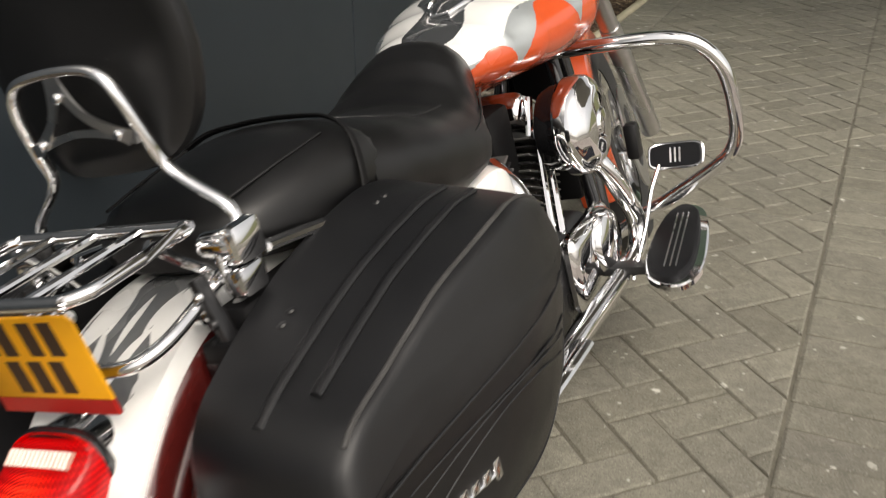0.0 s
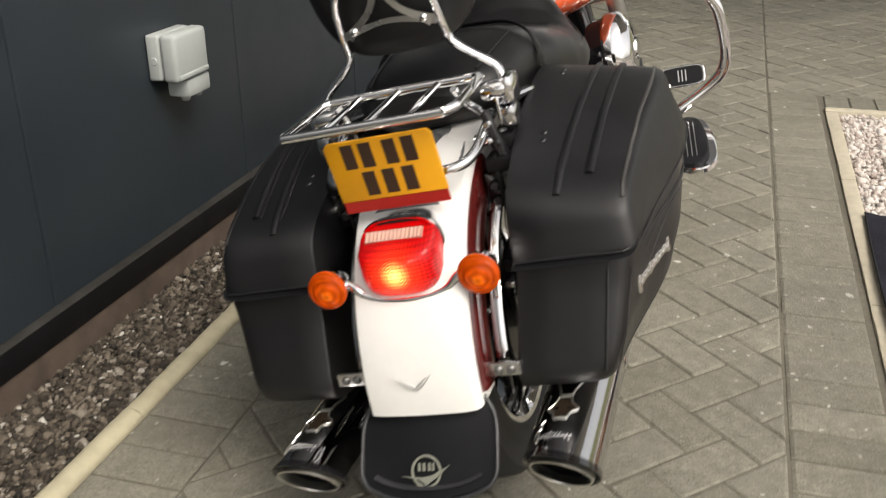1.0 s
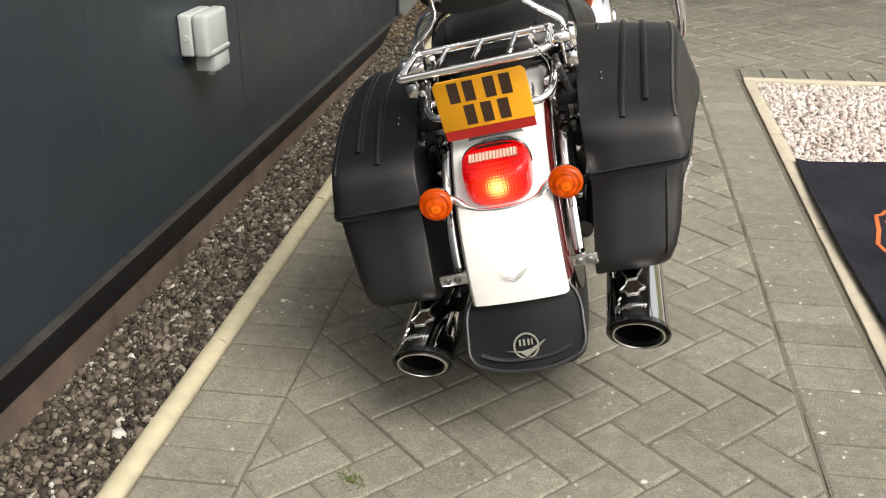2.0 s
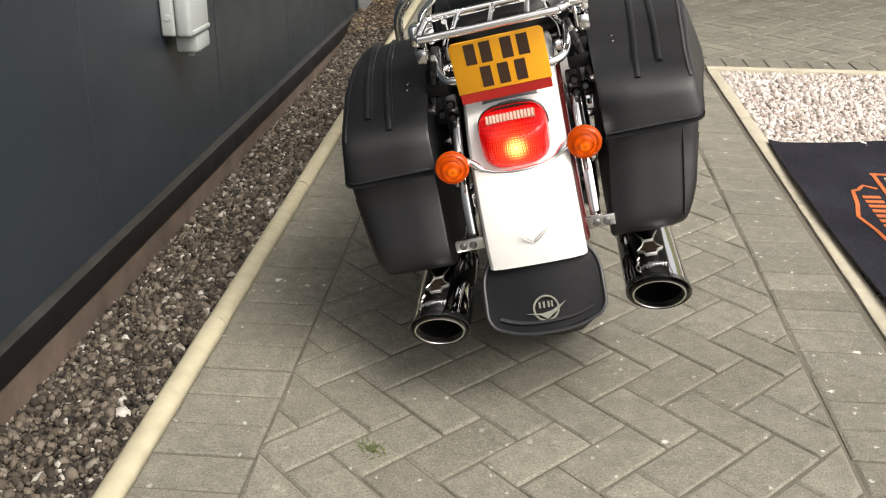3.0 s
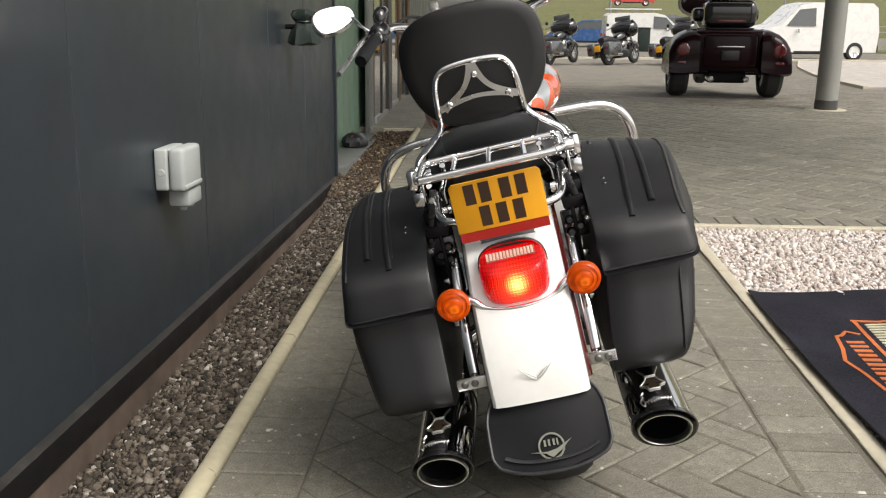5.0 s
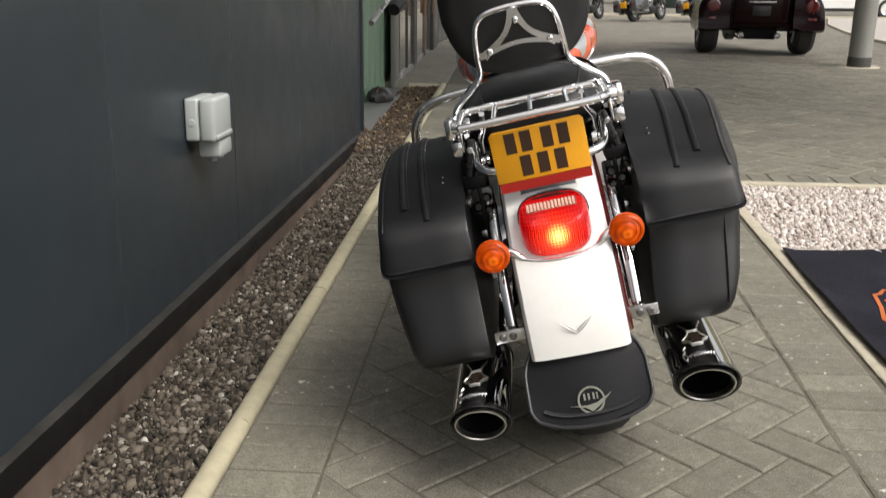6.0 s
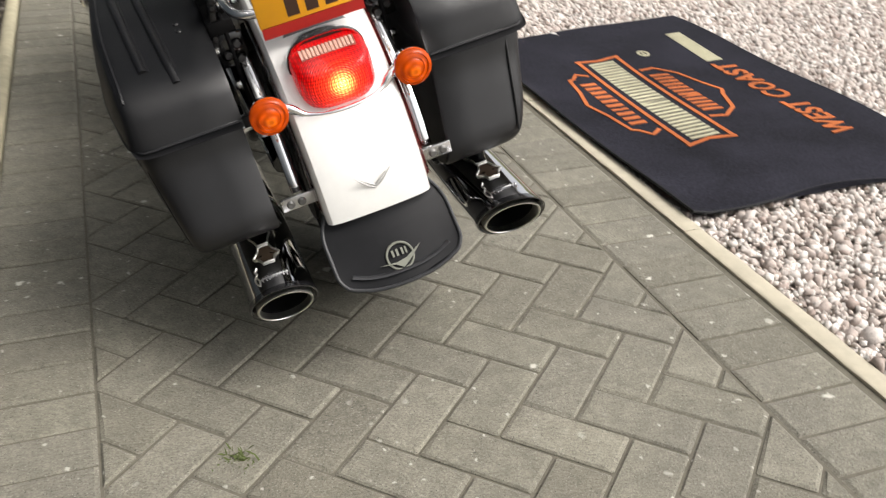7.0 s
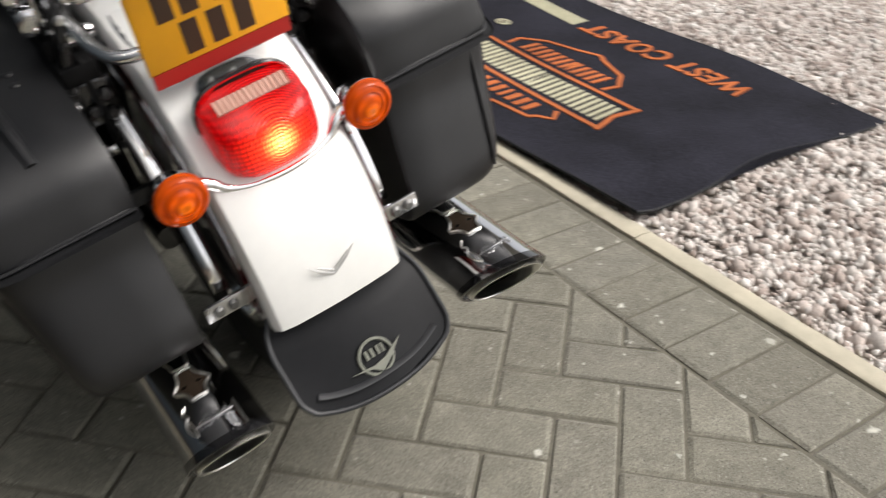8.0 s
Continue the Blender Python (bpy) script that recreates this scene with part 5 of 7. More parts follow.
        part("upper_tube", tube(bmesh.new(), [(s * 0.115, 0.66, 0.62), (s * 0.12, 0.90, 0.60), (s * 0.10, 1.08, 0.56), (s * 0.05, 1.30, 0.66)], 0.016, 10), GLOSSBLACK, bike)
        bm = bmesh.new()
        rings = [[Vector((s * x, y, z)) for y, z in oval(1.10, 0.515, a, b, 32, 3.0)] for x, a, b in ((0.08, 0.105, 0.092), (0.150, 0.105, 0.092), (0.166, 0.098, 0.085), (0.174, 0.08, 0.066), (0.176, 0.04, 0.03))]
        part("side_cover", skin(bm, rings), WHITE, bike, "white side cover")
    part("side_stand", tube(bmesh.new(), [(-0.13, 1.42, 0.16), (-0.20, 1.38, 0.09), (-0.262, 1.345, -0.052)], 0.012, 10), GLOSSBLACK, bike)
    part("stand_foot", box(-0.305, -0.225, 1.31, 1.38, -0.078, -0.060, 0.004, Matrix.Rotation(radians(2), 4, "Y")), GLOSSBLACK, bike)


def controls():
    for s in (-1, 1):
        tilt = Matrix.Translation((0, 1.58, 0.256)) @ Matrix.Rotation(radians(4), 4, "X") @ Matrix.Translation((0, -1.58, 0))
        outline = [(0.316, 1.790), (0.346, 1.765), (0.366, 1.715), (0.388, 1.600), (0.397, 1.500), (0.392, 1.448), (0.374, 1.414), (0.345, 1.408), (0.310, 1.430), (0.285, 1.465), (0.268, 1.540), (0.262, 1.640), (0.270, 1.735), (0.292, 1.782)]
        outline = [tuple(p)[:2] for p in glide([(s * x, y, 0) for x, y in outline], 4, True)]
        inner = [(s * 0.322 + (x - s * 0.330) * 0.80, 1.585 + (y - 1.58) * 0.90) for x, y in outline]
        board = part("footboard", slab(bmesh.new(), outline, -0.016, -0.002, tilt, 0.003, 0.003), CHROME, bike, "chrome-edged rider footboard")
        part("pad", slab(bmesh.new(), inner, -0.004, 0.009, tilt, 0.005, 0.004), RUBBER, board, "ribbed black rubber pad")
        for d in (-0.012, 0.0, 0.012):
            ends = [(s * (0.326 - 0.09 * (y - 1.58) + d), y) for y in (1.47, 1.72)]
            part("strip", slab(bmesh.new(), [(ends[0][0] - 0.0016, ends[0][1]), (ends[0][0] + 0.0016, ends[0][1]), (ends[1][0] + 0.0016, ends[1][1]), (ends[1][0] - 0.0016, ends[1][1])], 0.0088, 0.0102, tilt), DULLCHROME, board)
        part("board_bracket", box(min(s * 0.16, s * 0.29), max(s * 0.16, s * 0.29), 1.50, 1.54, 0.225, 0.245, 0.004), BLACK, board)
    # brake pedal
    pedal = part("brake_pedal", tube(bmesh.new(), [(0.245, 1.50, 0.215), (0.262, 1.60, 0.30), (0.268, 1.66, 0.355), (0.285, 1.715, 0.405)], 0.0045, 10), DARKCHROME, bike, "steel brake pedal with rubber pad")
    m = Matrix.Translation((0.318, 1.715, 0.412)) @ Matrix.Rotation(radians(-30), 4, "X") @ FACING_BACK
    rim = [tuple(v)[:2] for v in glide([(x, y, 0) for x, y in oval(0, 0, 0.062, 0.030, 20, 4.5)], 2, True)]
    part("pad_frame", slab(bmesh.new(), rim, -0.006, 0.002, m, 0.002, 0.002), CHROME, pedal)
    part("pad", slab(bmesh.new(), [(x * 0.91, y * 0.86) for x, y in rim], 0.0, 0.005, m, 0.002, 0.002), RUBBER, pedal, "black rubber pad")
    for x in (-0.010, 0.0, 0.010):
        part("strip", slab(bmesh.new(), [(x - 0.0018, -0.016), (x + 0.0018, -0.016), (x + 0.0018, 0.016), (x - 0.0018, 0.016)], 0.0048, 0.0062, m), DULLCHROME, pedal)
    part("gear_lever", tube(bmesh.new(), [(-0.215, 1.42, 0.22), (-0.262, 1.60, 0.30), (-0.300, 1.72, 0.335)], 0.008, 10), CHROME, bike)
    half = [(0.10, 1.720, 0.675), (0.20, 1.728, 0.672), (0.315, 1.742, 0.664), (0.385, 1.758, 0.640), (0.425, 1.775, 0.588), (0.438, 1.790, 0.52), (0.437, 1.800, 0.440), (0.420, 1.805, 0.385), (0.375, 1.800, 0.345), (0.29, 1.780, 0.300), (0.20, 1.755, 0.255), (0.14, 1.735, 0.225)]
    pts = [(-x, y, z) for x, y, z in half[::-1]] + [(0, 1.716, 0.676)] + half
    part("engine_guard", tube(bmesh.new(), pts, 0.0165, 14), CHROME, bike, "large chrome engine guard loop")


def tank():
    sts = [(1.262, 0.030, 0.742, 0.014), (1.275, 0.075, 0.745, 0.030), (1.305, 0.118, 0.750, 0.048), (1.36, 0.155, 0.757, 0.066), (1.44, 0.192, 0.764, 0.084), (1.54, 0.218, 0.772, 0.098), (1.64, 0.228, 0.778, 0.106), (1.73, 0.210, 0.786, 0.100), (1.80, 0.160, 0.794, 0.084), (1.845, 0.105, 0.797, 0.064), (1.862, 0.045, 0.798, 0.03)]
    ys_ = [a[0] for a in sts]
    n, around = 300, 240

    def at(y):
        for a, b in zip(sts, sts[1:]):
            if y <= b[0]:
                t = (y - a[0]) / (b[0] - a[0])
                t2 = t * t * (3 - 2 * t) * 0.4 + t * 0.6
                return [p + (q - p) * t2 for p, q in zip(a, b)]
        return sts[-1]

    def paint(y, q, x):
        """Which paint lies at a place: flame lobes in orange, a silver band round them, white above."""
        lobe = max((0.34, 1.322, 0.052), (0.62, 1.475, 0.088), (0.72, 1.665, 0.105), key=lambda k: k[0] - ((y - k[1]) / k[2]) ** 2)
        top = max(lobe[0] - 0.9 * ((y - lobe[1]) / lobe[2]) ** 2, -0.50 + 0.30 * (y - 1.27))
        if q < top:
            return 1
        band = 0.16 + 0.62 * math.sin(min(1.0, max(0.0, (y - 1.262) / 0.30)) * math.pi / 2) - 0.10 * math.cos((y - 1.30) * 30)
        if q < band:
            return 2
        if abs(x) < 0.085 - 0.25 * abs(y - 1.50) + 0.018 * math.sin(y * 34):
            return 3
        return 0
    vs, fs, mi = [], [], []
    for i in range(n + 1):
        y = ys_[0] + (ys_[-1] - ys_[0]) * (i / n)
        _, w, zc, h = at(y)
        vs += [(x, y, z - (0.25 * h * (1 - min(1, abs(x) / 0.06)) if z < zc else 0)) for x, z in oval(0, zc, w, h, around, 2.25)]
        if i < n:
            for j in range(around):
                k = (j + 1) % around
                fs.append((i * around + j, i * around + k, (i + 1) * around + k, (i + 1) * around + j))
                mi.append(paint(y, (vs[i * around + j][2] - zc) / h, vs[i * around + j][0]))
    fs += [tuple(range(around))[::-1], tuple(range(n * around, (n + 1) * around))]
    me = bpy.data.meshes.new("fuel_tank")
    me.from_pydata(vs, [], fs)
    for mt in (WHITE, ORANGE, SILVER, GREYPAINT):
        me.materials.append(mt)
    me.polygons.foreach_set("material_index", mi + [1, 1])
    me.shade_smooth()
    body = new("fuel_tank", me)
    body.parent = bike
    tagged(body, "white fuel tank with orange and silver flames")
    rings = []
    for i in range(15):
        y = 1.40 + 0.38 * i / 14
        _, w, zc, h = at(y)
        k = 0.052 * math.sqrt(max(0.02, 1 - abs((i - 7) / 7.2) ** 3))
        rings.append([Vector((x, y, zc + h + dz)) for x, dz in ((-k, -0.012), (-k * 0.92, 0.004), (-k * 0.4, 0.010), (k * 0.4, 0.010), (k * 0.92, 0.004), (k, -0.012))])
    console = part("tank_console", skin(bmesh.new(), rings), GREYPAINT, body, "dark console with chrome trim")
    pts = [r[0] + Vector((-0.003, 0, 0.014)) for r in rings] + [r[-1] + Vector((0.003, 0, 0.014)) for r in rings[::-1]]
    part("console_trim", tube(bmesh.new(), pts, 0.006, 10, closed=True, smooth=1), CHROME, console)
    bm = spin(bmesh.new(), [(0.038, 0.0), (0.040, 0.010), (0.036, 0.016), (0.033, 0.012), (0, 0.012)], 32, Matrix.Translation((0, 1.62, 0.888)) @ Matrix.Rotation(radians(12), 4, "X"))
    part("speedometer", bm, DULLCHROME, console, "round dial on the console")


def front_end():
    pivot, axis = Vector((0, 1.80, 0.86)), Vector((0, 0.53, -0.848))
    steer = Matrix.Translation(pivot) @ Matrix.Rotation(radians(-15), 4, axis) @ Matrix.Translation(-pivot)

    def turned(bm):
        for v in bm.verts:
            v.co = steer @ v.co
        return bm
    fork = part("front_fork", turned(box(-0.14, 0.14, 1.775, 1.865, 0.90, 0.935, 0.01)), CHROME, bike, "chrome telescopic fork")
    for s in (-1, 1):
        a, b = Vector((s * 0.138, 1.86, 0.94)), Vector((s * 0.138, 2.235, 0.305))
        part("fork_tube", turned(tube(bmesh.new(), [a, a.lerp(b, 0.5)], 0.024, 14, smooth=1)), DULLCHROME, fork)
        part("fork_slider", turned(tube(bmesh.new(), [a.lerp(b, 0.48), a.lerp(b, 0.52), a.lerp(b, 0.97), b], 0.027, 14, smooth=1)), DULLCHROME, fork, "grey fork slider")
    m = Matrix.Translation((0, 2.235, 0.305)) @ Matrix.Rotation(radians(90), 4, "Y")
    wheel = part("front_wheel", turned(spin(bmesh.new(), [(0.200, -0.045), (0.212, -0.048), (0.196, -0.022), (0.196, 0.022), (0.212, 0.048), (0.200, 0.045), (0.186, 0.0), (0.200, -0.045)], 40, m)), CHROME, bike, "chrome front rim with black tyre")
    part("tyre", turned(spin(bmesh.new(), [(0.205, -0.048), (0.24, -0.063), (0.275, -0.060), (0.300, -0.035), (0.305, 0.0), (0.300, 0.035), (0.275, 0.060), (0.24, 0.063), (0.205, 0.048)], 48, m)), TYRE, wheel, "black tyre")
    part("hub", turned(spin(bmesh.new(), [(0, -0.07), (0.04, -0.06), (0.045, 0), (0.04, 0.06), (0, 0.07)], 20, m)), CHROME, wheel)
    for k in range(9):
        a = 2 * math.pi * k / 9
        p, q = m @ Vector((0.04 * math.cos(a), 0.04 * math.sin(a), 0)), m @ Vector((0.195 * math.cos(a), 0.195 * math.sin(a), 0))
        part("spoke", turned(tube(bmesh.new(), [p, q], 0.009, 8, smooth=1)), CHROME, wheel)
    part("brake_disc", turned(spin(bmesh.new(), [(0.09, 0.083), (0.146, 0.083), (0.146, 0.088), (0.09, 0.088), (0.09, 0.083)], 36, m)), DULLCHROME, wheel)
    sec = [(-0.056, 0.27), (-0.058, 0.31), (-0.051, 0.326), (-0.028, 0.335), (0, 0.338), (0.028, 0.335), (0.051, 0.326), (0.058, 0.31), (0.056, 0.27), (0.052, 0.27), (0.052, 0.31), (0.0, 0.332), (-0.052, 0.31), (-0.052, 0.27)]
    rings = [[Vector((x, 2.235 - r * math.cos(radians(d)), 0.305 + r * math.sin(radians(d)))) for x, r in sec] for d in range(-12, 150, 6)]
    part("front_fender", turned(skin(bmesh.new(), rings)), [ORANGE], bike, "orange front fender")
    lamp = part("headlamp", turned(spin(bmesh.new(), [(0, -0.10), (0.05, -0.09), (0.085, -0.05), (0.095, 0.0), (0.098, 0.02), (0.09, 0.025), (0, 0.03)], 32, Matrix.Translation((0, 1.99, 0.90)) @ Matrix.Rotation(radians(-90), 4, "X"))), CHROME, bike, "round chrome headlamp")
    for s in (-1, 1):
        part("passing_lamp", turned(spin(bmesh.new(), [(0, -0.06), (0.04, -0.05), (0.055, 0.0), (0.05, 0.02), (0, 0.025)], 24, Matrix.Translation((s * 0.17, 1.97, 0.86)) @ Matrix.Rotation(radians(-90), 4, "X"))), CHROME, lamp)
    part("horn", box(0.158, 0.192, 1.87, 1.91, 0.36, 0.45, 0.010), BLACK, bike)
    part("regulator", box(-0.06, 0.060, 1.79, 1.85, 0.30, 0.66, 0.012), FLATBLACK, bike)
    for sx in (-1, 1):
        part("down_tube", tube(bmesh.new(), [(sx * 0.05, 1.78, 0.86), (sx * 0.075, 1.82, 0.55), (sx * 0.10, 1.80, 0.25)], 0.019, 12), GLOSSBLACK, bike)
    # handlebar, turned to the left lock
    bar = part("handlebar", tube(bmesh.new(), [(-0.336, 1.335, 1.002), (-0.312, 1.42, 1.036), (-0.270, 1.535, 1.064), (-0.205, 1.645, 1.052), (-0.10, 1.73, 1.005), (0.0, 1.765, 0.975), (0.10, 1.80, 0.985), (0.20, 1.84, 1.02), (0.33, 1.80, 1.055), (0.43, 1.70, 1.06), (0.475, 1.60, 1.035)], 0.0135, 14), CHROME, bike, "chrome pulled-back handlebar")
    for s, a, b in ((-1, Vector((-0.341, 1.315, 0.995)), Vector((-0.303, 1.445, 1.043))), (1, Vector((0.478, 1.585, 1.03)), Vector((0.44, 1.69, 1.057)))):
        d = (b - a).normalized()
        grip = part("grip", tube(bmesh.new(), [a, a + d * 0.01, b], [0.016, 0.0195, 0.0185], 16, smooth=2), RUBBER, bar, "black rubber grip")
        part("grip_band", tube(bmesh.new(), [b, b + d * 0.016], 0.0215, 16, smooth=1), CHROME, bar)
        box_ = part("switch_box", tube(bmesh.new(), [b + d * 0.017, b + d * 0.03, b + d * 0.07, b + d * 0.08], [0.022, 0.031, 0.030, 0.020], 14, smooth=3), GLOSSBLACK, bar, "black switch housing")
        for k in (0.032, 0.048, 0.064):
            part("button", spin(bmesh.new(), [(0.0, 0.006), (0.005, 0.0055), (0.007, 0.003), (0.0075, -0.004)], 12, Matrix.Translation(b + d * k + Vector((0, -0.022, 0.020))) @ Matrix.Rotation(radians(50), 4, "X")), RUBBER, box_)
        part("reservoir", tube(bmesh.new(), [b + d * 0.075 + Vector((0, 0, 0.012)), b + d * 0.085 + Vector((0, 0, 0.036)), b + d * 0.115 + Vector((0, 0, 0.036)), b + d * 0.125 + Vector((0, 0, 0.012))], [0.012, 0.022, 0.022, 0.012], 12, smooth=3), GLOSSBLACK, bar, "black lever bracket")
        out = Vector((s, 0.25, 0)).normalized()
        lev = [b + d * 0.05 + out * 0.035, b + out * 0.052 + Vector((0, 0, -0.004)), a.lerp(b, 0.5) + out * 0.062 + Vector((0, 0, -0.012)), a + out * 0.066 - d * 0.03 + Vector((0, 0, -0.012))]
        part("lever", tube(bmesh.new(), lev, [0.010, 0.0095, 0.0085, 0.0095], 10, flat=0.8), DULLCHROME, bar, "bright metal lever")
        part("clamp", tube(bmesh.new(), [b + d * 0.05, b + d * 0.055 + out * 0.04], 0.012, 10, smooth=1), CHROME, bar)
    for s, c, foot in ((-1, Vector((-0.417, 1.50, 1.134)), Vector((-0.315, 1.46, 1.07))), (1, Vector((0.56, 1.72, 1.15)), Vector((0.455, 1.69, 1.08)))):
        stem = part("mirror_stem", tube(bmesh.new(), [foot, foot + Vector((s * 0.02, 0.01, 0.02)), c + Vector((-s * 0.05, 0.02, -0.01)), c + Vector((-s * 0.03, 0.014, 0.0))], 0.0055, 10), CHROME, bar)
        face = Vector((-s * 0.33, -0.82, 0.46)).normalized()
        mm = Matrix.Translation(c) @ face.to_track_quat("Z", "Y").to_matrix().to_4x4() @ Matrix.Rotation(radians(-s * 8), 4, "Z")
        outl = [(x, y * (1 + 0.22 * x / 0.068 * s)) for x, y in oval(0, 0, 0.068, 0.043, 36, 2.5)]
        shell = part("mirror", slab(bmesh.new(), outl, -0.022, 0.0, mm, 0.003, 0.003), CHROME, bar, "chrome mirror")
        part("mirror_glass", slab(bmesh.new(), [(x * 0.93, y * 0.93) for x, y in outl], 0.0, 0.0008, mm), MIRROR, shell)
    for pts, r in (([(-0.27, 1.545, 1.055), (-0.20, 1.70, 1.085), (-0.10, 1.80, 1.02), (-0.03, 1.83, 0.90)], 0.0055), ([(-0.25, 1.56, 1.05), (-0.17, 1.68, 1.01), (-0.06, 1.78, 0.93)], 0.0045), ([(0.42, 1.70, 1.055), (0.28, 1.62, 1.05), (0.12, 1.72, 1.02), (0.03, 1.83, 0.90)], 0.0055)):
        part("cable", tube(bmesh.new(), pts, r, 8), BLACK, bar)
    for s in (-1, 1):
        part("riser", box(s * 0.05 - 0.014, s * 0.05 + 0.014, 1.755, 1.79, 0.93, 0.99, 0.006), CHROME, bar)
    br = part("lamp_bracket", box(-0.135, -0.105, 1.69, 1.71, 1.035, 1.11, 0.005, Matrix.Translation((0, 0, 0))), ALU, bar, "grey bracket above the bars")
    part("bracket_arm", box(-0.135, 0.06, 1.70, 1.712, 1.088, 1.115, 0.004), ALU, br)
    part("bolt", spin(bmesh.new(), [(0, 0.006), (0.008, 0.006), (0.010, 0.0)], 12, Matrix.Translation((-0.12, 1.69, 1.085)) @ FACING_BACK), CHROME, br)


engine()
controls()
tank()
front_end()


# ---- things on and beside the building ----
def wall_socket():
    sock = thing("wall_socket", "pale grey weatherproof socket box fixed to the dark wall", "socket", (WX, 1.213, 0.0), LEVEL)
    z0, z1 = 0.503, 0.628
    part("back_box", box(0.0005, 0.042, 0.0, 0.165, z0, z1, 0.008, seg=3), PLASTIC, sock)
    part("cover", box(0.0435, 0.092, -0.002, 0.168, z0 - 0.003, z1 + 0.002, 0.013, seg=3), PLASTIC, sock, "hinged grey cover")
    part("cover_lip", box(0.085, 0.096, 0.006, 0.160, z0 + 0.004, z0 + 0.018, 0.004), PLASTIC, sock)
    part("knockout", spin(bmesh.new(), [(0, 0.0022), (0.009, 0.0022), (0.0105, 0.001), (0.011, 0)], 20, Matrix.Translation((0.022, 0.0, z0 + 0.055)) @ FACING_BACK), PLASTIC, sock)
    part("gland_box", box(0.022, 0.088, 0.050, 0.172, z0 - 0.054, z0 - 0.004, 0.008), PLASTIC, sock)
    for y in (0.085, 0.150):
        part("gland", spin(bmesh.new(), [(0, -0.012), (0.010, -0.012), (0.013, -0.006), (0.013, 0.006)], 14, Matrix.Translation((0.055, y, z0 - 0.058))), PLASTIC, sock)


def tap_cover():
    c = thing("tap_cover", "dark green cloth bag tied over a tap on the wall", "cover", (WX, 3.09, 0.012), LEVEL)
    rings = []
    for k, (z, a, b) in enumerate(((0.840, 0.060, 0.050), (0.844, 0.072, 0.060), (0.867, 0.068, 0.058), (0.897, 0.062, 0.052), (0.922, 0.050, 0.044), (0.940, 0.038, 0.034), (0.950, 0.036, 0.032), (0.962, 0.050, 0.040), (0.978, 0.058, 0.042), (0.994, 0.050, 0.034), (1.000, 0.020, 0.014))):
        ring = []
        for j, (x, y) in enumerate(oval(0, 0, 1, 1, 26, 2.2)):
            w = 1 + 0.10 * math.sin(j * 1.45 + k * 0.5) + 0.05 * math.sin(j * 3.1 + k)
            ring.append(Vector((0.088 + x * a * w + (0.006 if k > 6 else 0) * math.sin(j), y * b * w, z + 0.006 * math.sin(j * 0.9 + k))))
        rings.append(ring)
    part("bag", skin(bmesh.new(), rings), GREENCLOTH, c)
    part("tie", tube(bmesh.new(), [(0.088 + 0.041 * math.cos(a), 0.038 * math.sin(a), 0.946) for a in (k * math.pi / 6 for k in range(12))], 0.004, 6, closed=True, smooth=2), BLACK, c)
    part("tap", tube(bmesh.new(), [(0.0, 0.0, 0.922), (0.05, 0.0, 0.922), (0.085, 0.0, 0.912), (0.09, 0.0, 0.872)], 0.012, 10), FLATBLACK, c)


